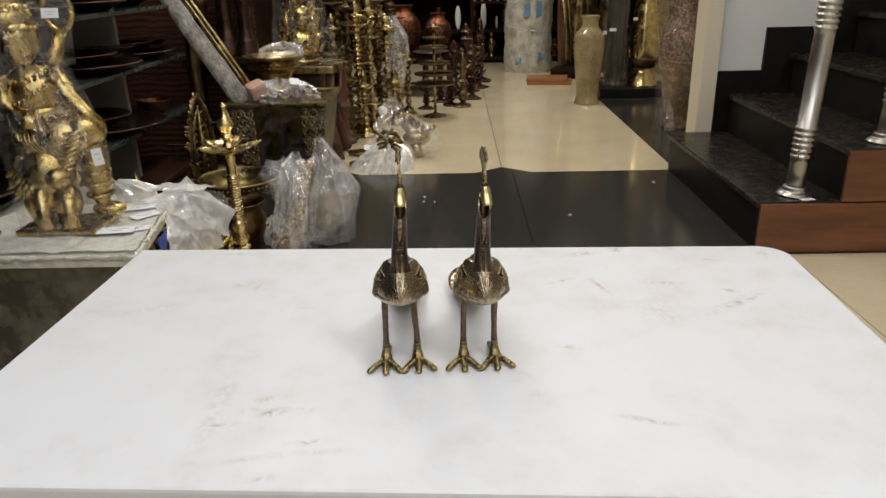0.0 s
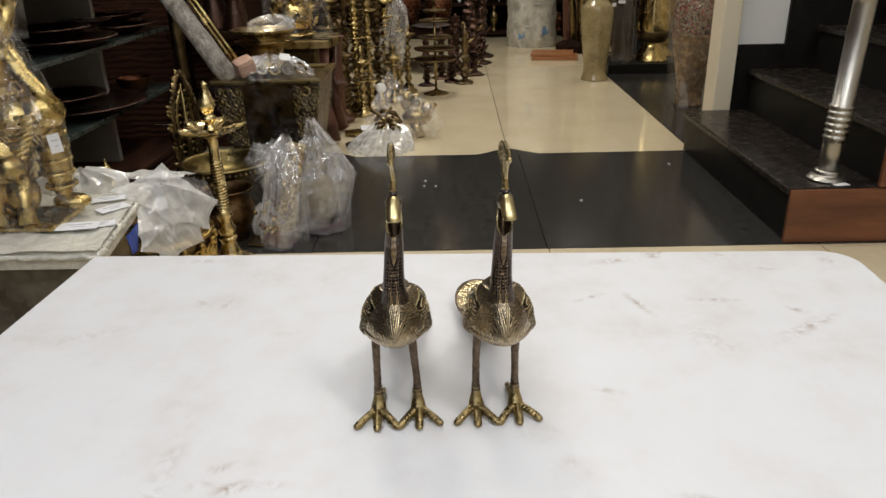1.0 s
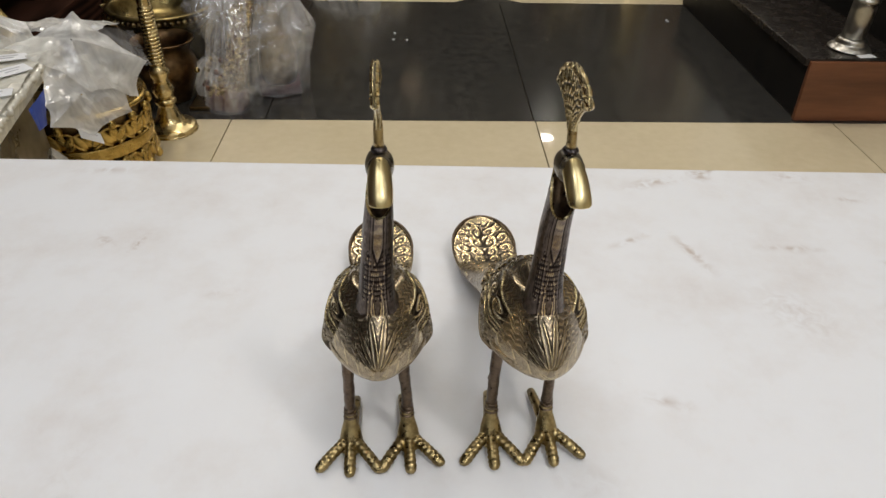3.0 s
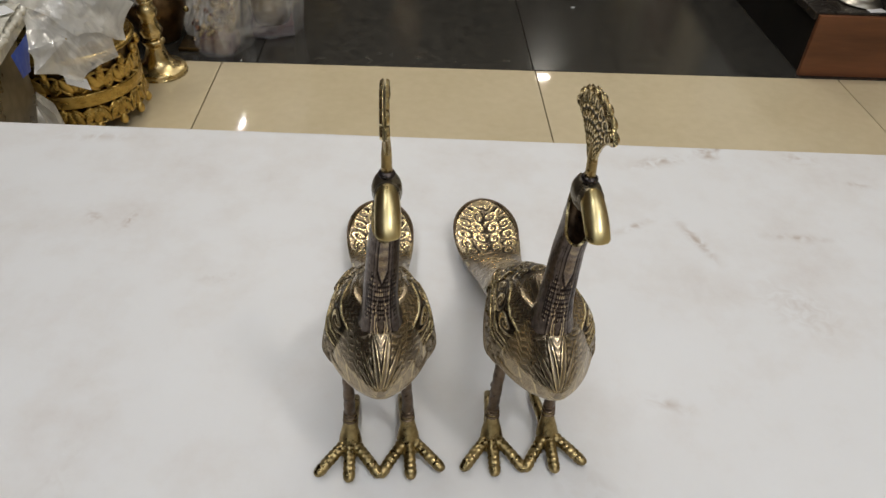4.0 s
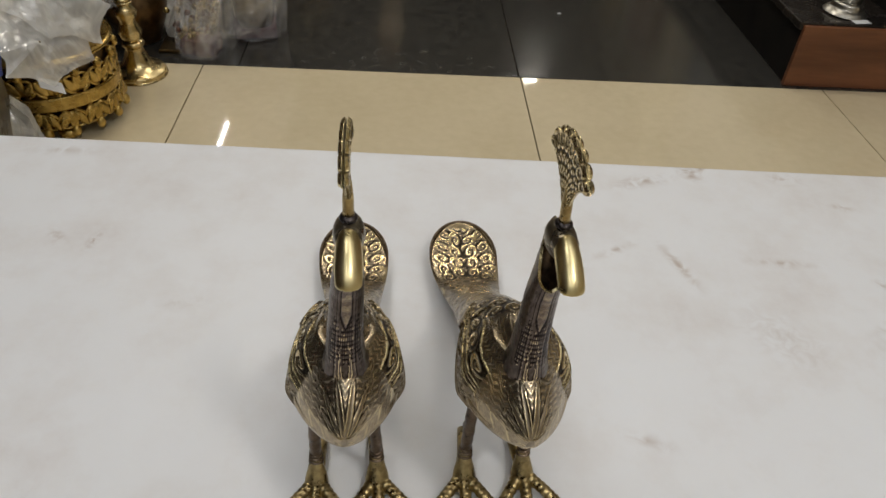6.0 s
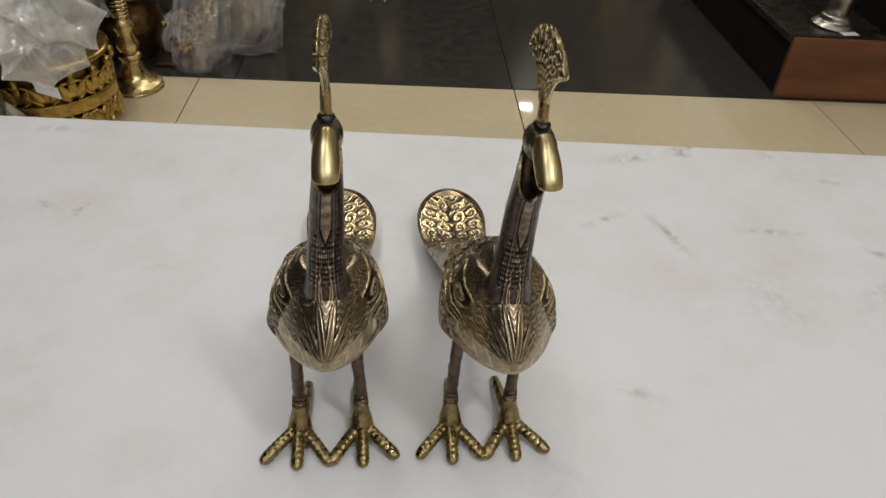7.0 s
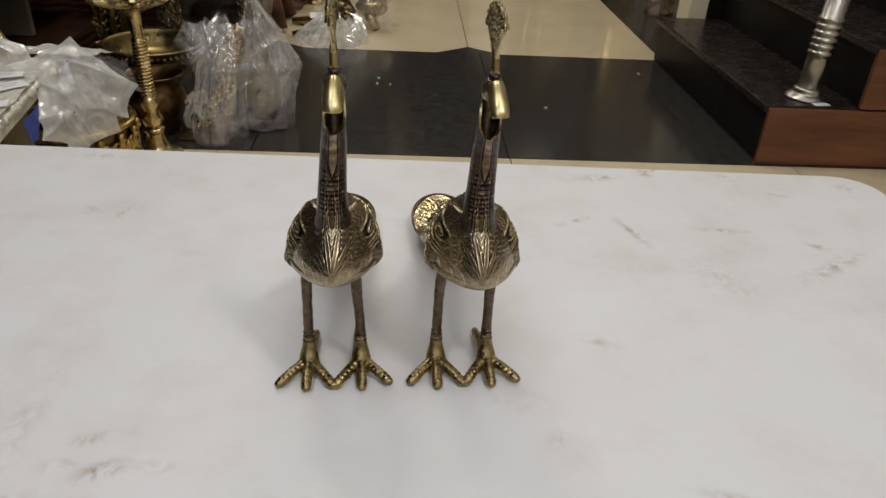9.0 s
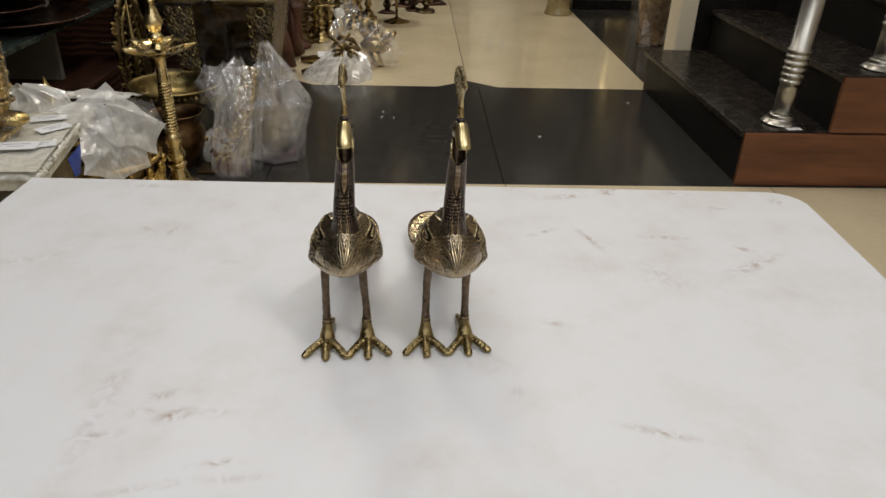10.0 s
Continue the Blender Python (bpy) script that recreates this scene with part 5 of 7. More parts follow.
card(-1.012, -0.70, 0.535, 60, 0.024, 0.036, 2, 0, 80, "white price tag on the wrapped gilt statue")
q = Mesh()
q.lathe(smooth_profile([(0.0, 0), (0.03, 0.0), (0.018, 0.012), (0.012, 0.03), (0.022, 0.05), (0.026, 0.055), (0.0, 0.052)], 3), BRASS, pose(-1.27, -0.74, 0.375), 18)
q.sweep([(-1.27 + 0.024 * math.sin(a), -0.74, 0.455 + 0.03 * math.cos(a)) for a in (2 * math.pi * k / 18 for k in range(19))], 0.005, BRASS, seg=8)
solid("incense_holder", q, "small brass holder with a ring on the side stand", "holder")
q = Mesh()
crumple(q, [(-1.10, -0.47, 0.37, 0.09, 0.045), (-1.10, -0.47, 0.392, 0.085, 0.045), (-1.10, -0.47, 0.406, 0.055, 0.03), (-1.10, -0.47, 0.412, 0.01, 0.01)], FILM_THICK, 6.0, 0.2, 9, 50, 14)
solid("plastic_bag", q, "crumpled clear plastic bag on the side stand", "plastic bag", group="plastic bags")
for x, y, h in ((-1.155, -0.44, 0.13), (-1.06, -0.43, 0.06)):
    q = lathe_of(smooth_profile([(0.0, 0), (0.02, 0), (0.01, 0.15 * h), (0.014, 0.45 * h), (0.006, 0.7 * h), (0.0, h)], 4), BRASS, 14)
    solid("brass_finial", q, "small pointed brass ornament behind the plastic", "ornament", pose(x, y, 0.37), "brass finials")

# all that stands on the stand
for ob in set(scene.objects) - before:
    if ob.parent is None:
        ob.matrix_world = Matrix.Translation((-0.022, 0.040, -0.018)) @ ob.matrix_world

# plastic heap hanging over the side of the stand, with blue tape
q = Folds()
drape(q, (-0.945, -0.445, 0.352), [(-1.045, -0.49, 0.358), (-1.00, -0.40, 0.368), (-0.965, -0.36, 0.385), (-0.915, -0.35, 0.335), (-0.845, -0.365, 0.292), (-0.855, -0.41, 0.235), (-0.905, -0.50, 0.285), (-0.985, -0.525, 0.352)], FILM_THICK, 4.0, 0.007, 0.018, (0.5, -0.6, 0.7))
drape(q, (-0.925, -0.505, 0.282), [(-0.990, -0.500, 0.352), (-0.948, -0.590, 0.300), (-0.938, -0.612, 0.268), (-0.905, -0.530, 0.215), (-0.866, -0.440, 0.222), (-0.868, -0.400, 0.275), (-0.925, -0.430, 0.335)], FILM_THICK, 9.0, 0.006, 0.014, (0.6, -0.7, 0.4))
drape(q, (-1.04, -0.27, 0.315), [(-1.12, -0.34, 0.335), (-1.02, -0.40, 0.350), (-0.935, -0.31, 0.330), (-0.95, -0.20, 0.30), (-1.04, -0.15, 0.285)], FILM_THICK, 12.0, 0.010, 0.02, (0.2, -0.3, 1))
drape(q, (-0.915, -0.28, 0.27), [(-0.97, -0.42, 0.335), (-0.885, -0.39, 0.315), (-0.862, -0.33, 0.27), (-0.90, -0.20, 0.215), (-0.965, -0.10, 0.26), (-0.985, -0.22, 0.315)], FILM_BAG, 21.0, 0.010, 0.02, (0.5, -0.5, 0.7))
crumple(q, [(-1.06, -0.455, 0.0, 0.045, 0.040), (-1.06, -0.455, 0.05, 0.050, 0.042), (-1.055, -0.45, 0.10, 0.035, 0.03), (-1.05, -0.45, 0.13, 0.01, 0.01)], FILM_THICK, 17.5, 0.22, 8, 36, 14)
solid("plastic_sheet", q, "milky crumpled plastic sheet hanging off the side stand", "plastic sheet")
q = Mesh()
sheet(q, [(-0.945, -0.645, 0.318), (-0.942, -0.640, 0.276), (-0.948, -0.598, 0.268), (-0.948, -0.575, 0.324)], BLUE, 2, 0.003, 8, 14)
solid("blue_tape", q, "strip of blue plastic tape on the stand's edge", "tape")
card(-0.925, -0.502, 0.200, 50, 0.048, 0.026, 1, 35, 30, "white label stuck to the hanging plastic")

# ---- openwork brass pot on the floor ----
pot = thing("openwork_pot", "openwork brass planter with leaf scrolls and a plain gold band", "planter", pose(-1.045, -0.258, 0))
pot.scale = (1.2, 1.2, 1.06)
lathe_of(smooth_profile([(0.095, 0.025), (0.10, 0.03), (0.103, 0.09), (0.105, 0.16), (0.10, 0.165), (0.096, 0.16), (0.092, 0.03)], 3), BRASS_DARK, 40).make("liner", pot, "dark inner liner")
lathe_of(smooth_profile([(0.108, 0.070), (0.1125, 0.071), (0.1135, 0.078), (0.1135, 0.090), (0.1125, 0.097), (0.108, 0.098)], 3), POT_BRASS, 48).make("band", pot, "plain gold band")
for row, (z0, sgn, cnt) in enumerate(((0.098, 1, 16), (0.070, -1, 16))):
    q = Mesh()
    for s in (-1, 1):
        path = []
        for i in range(15):
            u, r = 4.4 * i / 14, 0.021 * (1 - 0.72 * i / 14)
            path.append((s * (0.006 + r * math.sin(u)), z0 + sgn * (0.026 - r * math.cos(u) * 1.1)))
        q.sweep([(0.110 * math.cos(px / 0.110), 0.110 * math.sin(px / 0.110), pz) for px, pz in path], [0.0036 * (1 - 0.4 * i / 14) for i in range(15)], POT_BRASS, seg=6)
    q.ball((0.112, 0, z0 + sgn * 0.045), (0.008, 0.008, 0.012), POT_BRASS, seg=8, rows=6)
    for dy, ln in ((0.0, 0.050), (0.014, 0.038), (-0.014, 0.038)):
        petal(q, (0.109, dy * 0.3, z0 + sgn * 0.004), (0.113, dy * 1.5, z0 + sgn * ln), (1, 0, 0), 0.0085, 0.0028, POT_BRASS, 7, 8)
    d = q.data("scroll")
    for k in range(cnt):
        ob = new("scroll", d)
        ob.parent = pot
        ob.matrix_local = pose(0, 0, 0, 0, 0, 360 * (k + 0.5 * row) / cnt)
lathe_of(smooth_profile([(0.108, 0.158), (0.114, 0.162), (0.114, 0.168), (0.108, 0.171)], 2), POT_BRASS, 44).make("rim", pot)
for k in range(4):
    a = 0.5 + math.pi / 2 * k
    q = Mesh()
    q.ball((0.09 * math.cos(a), 0.09 * math.sin(a), 0.014), (0.02, 0.02, 0.014), POT_BRASS, seg=10, rows=8)
    q.make("foot", pot)
# ---- brass oil lamp ----
lamp = thing("oil_lamp", "tall polished brass oil lamp with five wick spouts", "oil lamp", pose(-0.935, -0.062, 0, 0, -0.6, 10))
lamp.scale = (1.15, 1.15, 1.0)
lathe_of(smooth_profile([(0.0, 0), (0.053, 0.0), (0.055, 0.005), (0.055, 0.012), (0.052, 0.015), (0.043, 0.020), (0.030, 0.032), (0.022, 0.052), (0.018, 0.068), (0.023, 0.078), (0.019, 0.086), (0.0, 0.088)], 4), LAMP_BRASS, 40).make("foot", lamp)
prof = [(0.016, 0.084), (0.020, 0.095), (0.024, 0.108), (0.018, 0.122), (0.015, 0.135), (0.020, 0.145), (0.022, 0.155), (0.016, 0.165)]
for k in range(16):
    z = 0.172 + 0.0085 * k
    r = 0.0166 - 0.0001 * k
    prof += [(0.0130, z), (0.0130, z + 0.0014), (r, z + 0.0020), (r + 0.0006, z + 0.0045), (r, z + 0.0072), (0.0130, z + 0.0078)]
prof += [(0.013, 0.315), (0.012, 0.345), (0.013, 0.372), (0.020, 0.380), (0.0, 0.382)]
lathe_of(prof, LAMP_BRASS, 32).make("stem", lamp)


def five(a, z):
    d = (a / (2 * math.pi) * 5 + 0.5) % 1 - 0.5
    return 1 + 0.42 * math.exp(-(d / 0.13) ** 2) * max(0, min(1, (z - 0.382) / 0.022))


lathe_of([(0.0, 0.376), (0.022, 0.377), (0.045, 0.386), (0.056, 0.397), (0.060, 0.408), (0.058, 0.411), (0.052, 0.404), (0.035, 0.394), (0.0, 0.392)], LAMP_BRASS, 80, five).make("oil_bowl", lamp)
lathe_of(smooth_profile([(0.0, 0.390), (0.018, 0.392), (0.014, 0.405), (0.011, 0.415), (0.019, 0.425), (0.015, 0.434), (0.012, 0.440), (0.018, 0.455), (0.021, 0.465), (0.016, 0.482), (0.010, 0.500), (0.008, 0.512), (0.009, 0.518), (0.0, 0.528)], 3), LAMP_BRASS, 30).make("finial", lamp)

# ---- wide brass bowl, small pot, openwork arch ----
urli = thing("brass_bowl", "wide shallow brass bowl with a beaded rim on a dark stand", "bowl", pose(-1.045, 0.345, 0))
lathe_of(smooth_profile([(0.0, 0.105), (0.06, 0.105), (0.10, 0.125), (0.128, 0.155), (0.140, 0.180), (0.148, 0.188), (0.148, 0.194), (0.136, 0.194), (0.124, 0.165), (0.09, 0.135), (0.0, 0.118)], 4), OLIVE_BRASS, 56).make("basin", urli)
q = Mesh()
for k in range(52):
    a = 2 * math.pi * k / 52
    q.ball((0.141 * math.cos(a), 0.141 * math.sin(a), 0.176), 0.0075, BRASS_DULL if k % 2 else BRASS_DARK, seg=8, rows=6)
q.make("bead_row", urli, "row of round beads under the rim")
lathe_of(smooth_profile([(0.0, 0), (0.085, 0), (0.08, 0.015), (0.055, 0.04), (0.05, 0.08), (0.07, 0.104), (0.0, 0.104)], 4), BRASS_DARK, 32).make("stand", urli)
p2 = lathe_of(smooth_profile([(1.15 * r, 1.28 * z) for r, z in [(0.0, 0), (0.04, 0), (0.046, 0.01), (0.064, 0.05), (0.068, 0.08), (0.058, 0.105), (0.064, 0.122), (0.070, 0.128), (0.066, 0.130), (0.054, 0.118), (0.05, 0.09), (0.04, 0.03), (0.0, 0.02)]], 4), BROWN_POT, 40)
solid("brass_pot", p2, "round dull brass pot with an open mouth on the floor", "pot", pose(-0.985, 0.135, 0))
arch = thing("openwork_arch", "dark brass openwork arch with a ragged leafy edge", "arch frame", pose(-1.225, 0.52, 0, 0, 0, 74))
q = Mesh()
q.box((0, 0, 0.05), (0.17, 0.07, 0.10), BRASS_DARK, None, 0.006)
q.box((0, 0, 0.115), (0.14, 0.055, 0.03), BRASS_DULL, None, 0.006)
q.make("base", arch)
pts = [(-0.062, 0.13), (-0.066, 0.20), (-0.070, 0.27), (-0.064, 0.33), (-0.048, 0.385), (-0.022, 0.43), (0.0, 0.455)]
pts = pts + [(-x, z) for x, z in pts[::-1][1:]]
q = Mesh()
q.sweep([(x, 0, z) for x, z in pts], 0.009, BRASS_DARK, seg=8)
q.sweep([(x * 0.7, 0, 0.13 + (z - 0.13) * 0.85) for x, z in pts], 0.006, OLD_BRASS, seg=8)
plate_pts = [(x * 0.97, z * 0.99 + 0.001) for x, z in pts]
q.loft([[(x, 0.010, z) for x, z in plate_pts], [(x, 0.018, z) for x, z in plate_pts]], BRONZE_PLATE, smooth=False)
q.make("hoop", arch)
q = Mesh()
for i in range(len(pts) - 1):
    for k in range(4):
        x, z = (pts[i][c] + (pts[i + 1][c] - pts[i][c]) * k / 4 for c in (0, 1))
        c = chance(i, k, 1)
        petal(q, (x, -0.004, z), (x * (1.16 + 0.25 * c), -0.006 + 0.010 * c, z + 0.010 + 0.014 * chance(k, i, 2)), (0, -1, 0), 0.006 + 0.004 * c, 0.004, BRASS_DULL if c > 0.55 else BRASS_DARK, 6, 7)
q.make("leaf_edge", arch, "ragged brass leaves along the edge")
q = Mesh()
for k in range(10):
    for s in (-1, 1):
        z = 0.15 + 0.026 * k
        q.sweep([(s * 0.012, 0, z), (s * 0.028, 0, z + 0.012), (s * 0.038, 0, z + 0.003), (s * 0.030, 0, z - 0.008), (s * 0.05, 0, z + 0.01)], [0.005, 0.006, 0.004, 0.005, 0.004], BRASS_DARK if k % 2 else OLD_BRASS, seg=6)
q.sweep([(0, 0, 0.13), (0.004, 0, 0.25), (0, 0, 0.42)], [0.018, 0.013, 0.006], OLD_BRASS, seg=8)
q.make("scrollwork", arch)

# ---- wrapped idols in a bag on the floor ----


def wrapped(name, label, x, y, turn, build, rows, seed, film=FILM, amp=0.16):
    e = thing(name, label, "ornament", pose(x, y, 0, 0, 0, turn), "wrapped ornaments")
    build(e)
    q = Mesh()
    crumple(q, rows, film, seed, amp, 8)
    q.make("plastic_wrap", e, "clear crumpled plastic wrap")
    return e


def slab(e):
    m = pose(0, 0.02, 0.02, -16, 10, 0)
    q = Mesh()
    q.box((0, 0, 0.15), (0.055, 0.03, 0.28), ORNATE, m, 0.008)
    rnd = random.Random(12)
    for k in range(170):
        q.ball((0.026 - 0.052 * rnd.random(), -0.0165, 0.02 + 0.265 * rnd.random()), (0.0028 + 0.003 * rnd.random(), 0.0035, 0.003 + 0.004 * rnd.random()), (BRASS, BRASS_DULL, GILT, COPPER)[k % 4], m, 7, 5)
    q.make("embossed_slab", e, "embossed bright brass slab")
    box_of((0.0, 0.0, 0.02), (0.085, 0.07, 0.04), PURPLE, 0.006).make("base", e, "maroon cloth base")


def idol(e):
    q = Mesh()
    q.lathe(smooth_profile([(0.0, 0.03), (0.045, 0.03), (0.05, 0.10), (0.035, 0.17), (0.02, 0.19), (0.022, 0.215), (0.010, 0.25), (0.008, 0.30), (0.014, 0.31), (0.0, 0.33)], 4), BRASS_DARK, None, 22)
    q.make("figure", e, "plain dark bronze figure")
    box_of((0, 0, 0.015), (0.11, 0.09, 0.03), PURPLE, 0.006).make("base", e, "dark maroon base")


wrapped("wrapped_slab", "embossed brass slab on a maroon base in clear plastic", -0.815, 0.075, -6, slab, [(0, 0, 0.0, 0.055, 0.05), (0, 0.0, 0.08, 0.052, 0.05), (0.01, 0.03, 0.2, 0.046, 0.045), (0.015, 0.06, 0.29, 0.034, 0.03), (0.02, 0.075, 0.325, 0.01, 0.008)], 3.4)
wrapped("wrapped_figure", "dark bronze figure standing in a loose clear plastic bag", -0.70, 0.20, 10, idol, [(0, 0, 0.004, 0.07, 0.06), (0.005, 0, 0.08, 0.075, 0.065), (0.02, 0, 0.18, 0.08, 0.06), (0.01, 0, 0.26, 0.055, 0.045), (-0.01, 0, 0.325, 0.025, 0.02), (-0.02, 0, 0.36, 0.012, 0.01)], 5.1)
q = Folds()
drape(q, (-0.745, 0.035, 0.20), [(-0.895, 0.10, 0.268), (-0.865, 0.11, 0.312), (-0.824, 0.12, 0.330), (-0.765, 0.12, 0.312), (-0.720, 0.13, 0.325), (-0.679, 0.12, 0.340), (-0.630, 0.12, 0.275), (-0.580, 0.12, 0.195), (-0.588, 0.12, 0.150), (-0.625, 0.10, 0.105), (-0.670, 0.10, 0.040), (-0.735, 0.07, 0.012), (-0.800, 0.045, 0.010), (-0.845, 0.055, 0.080), (-0.840, 0.08, 0.185)], FILM_BAG, 6.0, 0.011, 0.020, (0.1, -1, 0.3), 36, 9)
drape(q, (-0.850, 0.07, 0.255), [(-0.905, 0.09, 0.262), (-0.870, 0.10, 0.318), (-0.815, 0.09, 0.322), (-0.800, 0.06, 0.24), (-0.838, 0.05, 0.19), (-0.885, 0.07, 0.215)], FILM_BAG, 15.0, 0.010, 0.016, (-0.2, -1, 0.2), 16, 7)
solid("plastic_bag", q, "loose clear plastic bag flaring over the wrapped ornaments", "plastic bag", group="plastic bags")
q = Mesh()
crumple(q, [(-0.885, 0.16, 0.0, 0.032, 0.03), (-0.885, 0.16, 0.04, 0.038, 0.034), (-0.88, 0.16, 0.085, 0.028, 0.025), (-0.88, 0.16, 0.105, 0.01, 0.01)], FILM_THICK, 8.8, 0.25, 8, 34, 14)
solid("plastic_bag", q, "small balled-up plastic bag on the black floor", "plastic bag", group="plastic bags")
q = Folds("bead")
for k in range(60):
    q.ball((-0.86 + 0.075 * random.random() - 0.03, 0.06 + 0.10 * random.random(), 0.008 + 0.10 * random.random() ** 2), 0.008, BRASS_DULL if k % 3 else COPPER, seg=7, rows=5)
q.box((-0.865, 0.10, 0.005), (0.11, 0.10, 0.01), BRASS_DARK, None, 0.003)
solid("bead_tray", q, "dark tray heaped with small brass beads", "tray")

# ---- wrapped square planter with parcels on top ----
pl = thing("square_planter", "tapering square planter with embossed brass corners in clear plastic", "planter", pose(-0.985, 0.93, 0))
q = Mesh()
q.loft([[(-0.14, -0.13, 0.0), (0.14, -0.13, 0.0), (0.14, 0.13, 0.0), (-0.14, 0.13, 0.0)], [(-0.20, -0.17, 0.37), (0.20, -0.17, 0.37), (0.20, 0.17, 0.37), (-0.20, 0.17, 0.37)]], BRASS_DARK, smooth=False)
q.make("body", pl)
for s in (-1, 1):
    q = Mesh()
    q.loft([[(s * 0.098, -0.1325, 0.02), (s * 0.143, -0.1325, 0.02), (s * 0.143, -0.128, 0.02), (s * 0.098, -0.128, 0.02)], [(s * 0.095, -0.1765, 0.36), (s * 0.203, -0.1765, 0.36), (s * 0.203, -0.168, 0.36), (s * 0.095, -0.168, 0.36)]], BRASS_DARK, smooth=False)
    for k in range(9):
        for j in range(3):
            z = 0.045 + 0.037 * k
            f = z / 0.37
            w = 0.045 + 0.060 * f
            x = s * (0.143 + 0.06 * f - w * (j + 0.5) / 3)
            r = w / 6.2
            y = -0.1325 - 0.044 * f
            q.sweep([(x + r * math.cos(a), y, z + 0.017 * math.sin(a)) for a in (2 * math.pi * u / 12 for u in range(13))], 0.0042, BRASS_DULL if (k + j) % 3 else BRASS, seg=6)
            petal(q, (x, y - 0.001, z - 0.010), (x, y - 0.003, z + 0.012), (0, -1, 0), r * 0.5, 0.003, BRASS_DULL, 5, 6)
    q.make("corner_panel", pl, "embossed scrollwork corner panel")
q = Mesh()
for (cx, cy, sx, sy) in ((0, -0.18, 0.42, 0.03), (0, 0.18, 0.42, 0.03), (-0.195, 0, 0.03, 0.33), (0.195, 0, 0.03, 0.33)):
    q.box((cx, cy, 0.381), (sx, sy, 0.018), OLD_BRASS, None, 0.006)
q.make("rim", pl, "broad gold rim")
q = Mesh()
q.loft([[(x * 1.03 + 0.004 * noise.noise((x * 40, y * 40, z * 14)), y * 1.03 + 0.004 * noise.noise((x * 30, z * 20, 5)), z) for x, y in [((-1 + 2 * i / 8) * w, -d) for i in range(8)] + [(w, (-1 + 2 * i / 8) * d) for i in range(8)] + [((1 - 2 * i / 8) * w, d) for i in range(8)] + [(-w, (1 - 2 * i / 8) * d) for i in range(8)]]
        for z, w, d in ((0.01, 0.145, 0.135), (0.10, 0.165, 0.15), (0.2, 0.18, 0.16), (0.3, 0.195, 0.175), (0.39, 0.212, 0.197))], FILM_TIGHT, caps=False)
q.make("plastic_wrap", pl, "tight clear plastic wrap")
box_of((0, 0, 0.37), (0.36, 0.32, 0.01), BRASS_DARK, 0).make("inner_lid", pl)
q = box_of((0, 0, 0), (0.072, 0.062, 0.062), PINK, 0.016)
solid("parcel", q, "pink paper parcel lying on the planter", "parcel", pose(-1.052, 0.738, 0.442, 14, -20, 35))
q = Mesh()
crumple(q, [(-0.97, 0.80, 0.395, 0.12, 0.07), (-0.97, 0.80, 0.43, 0.12, 0.07), (-0.97, 0.80, 0.455, 0.08, 0.04), (-0.97, 0.8, 0.465, 0.01, 0.01)], FILM, 2.9, 0.32, 12, 60, 16)
solid("plastic_bag", q, "crumpled clear plastic heaped on the planter", "plastic bag", group="plastic bags")
for k in range(5):
    q = Mesh()
    q.sweep([(0.022 * math.cos(a), 0.022 * math.sin(a), 0.004 * math.sin(2 * a)) for a in (2 * math.pi * i / 14 for i in range(15))], 0.004, STEEL if k % 2 else BRASS_DULL, seg=7)
    solid("metal_ring", q, "loose metal ring among the plastic on the planter", "ring", pose(-1.05 + 0.05 * k, 0.775, 0.425, 30 * k, 20, 0), "loose rings")
card(-0.905, 0.77, 0.468, 20, 0.038, 0.032, 0, 10, 40, "white tag on the crumpled plastic")
prof = smooth_profile([(0.0, 0.0), (0.085, 0.0), (0.075, 0.03), (0.080, 0.075), (0.112, 0.098), (0.115, 0.105), (0.09, 0.112), (0.10, 0.125), (0.126, 0.138), (0.13, 0.147), (0.12, 0.146), (0.05, 0.122), (0.0, 0.12)], 4)
solid("footed_dish", lathe_of(prof, BRASS_DULL, 44), "footed brass dish holding crumpled plastic", "dish", pose(-1.035, 1.0, 0.40))
q = Mesh()
crumple(q, [(-1.0, 1.0, 0.535, 0.08, 0.06), (-1.0, 1.0, 0.570, 0.08, 0.055), (-0.99, 1.0, 0.592, 0.04, 0.03), (-0.99, 1.0, 0.597, 0.01, 0.01)], FILM, 7.7, 0.25, 10, 44, 12)
solid("plastic_bag", q, "crumpled clear plastic in the brass dish", "plastic bag", group="plastic bags")

bundle = thing("wrapped_sword", "long flat bundle in bubbled plastic leaning with two brass rods", "bundle", pose(-1.10, 0.76, 0.40, 0, -31, 0))
q = Mesh()
q.loft([[(w * math.cos(a) * (1 + 0.12 * noise.noise((a * 2, z * 16, 1))) - 0.02, 0.016 * math.sin(a) + 0.006 * noise.noise((a * 3, z * 22, 4)), z) for a in (2 * math.pi * j / 20 for j in range(20))] for z, w in [(0.0, 0.02)] + [(0.02 + 0.03 * k, 0.040 - 0.0004 * k) for k in range(24)]], BUBBLED)
q.make("plastic_wrap", bundle, "milky bubbled plastic")
for dx in (0.036, 0.052):
    q = Mesh()
    q.sweep([(dx, -0.012, 0.05 + 0.68 * k / 12) for k in range(13)], [0.0065 + 0.0012 * (k % 3 == 0) for k in range(13)], BRASS, seg=10)
    q.make("rod", bundle, "slim polished brass rod")

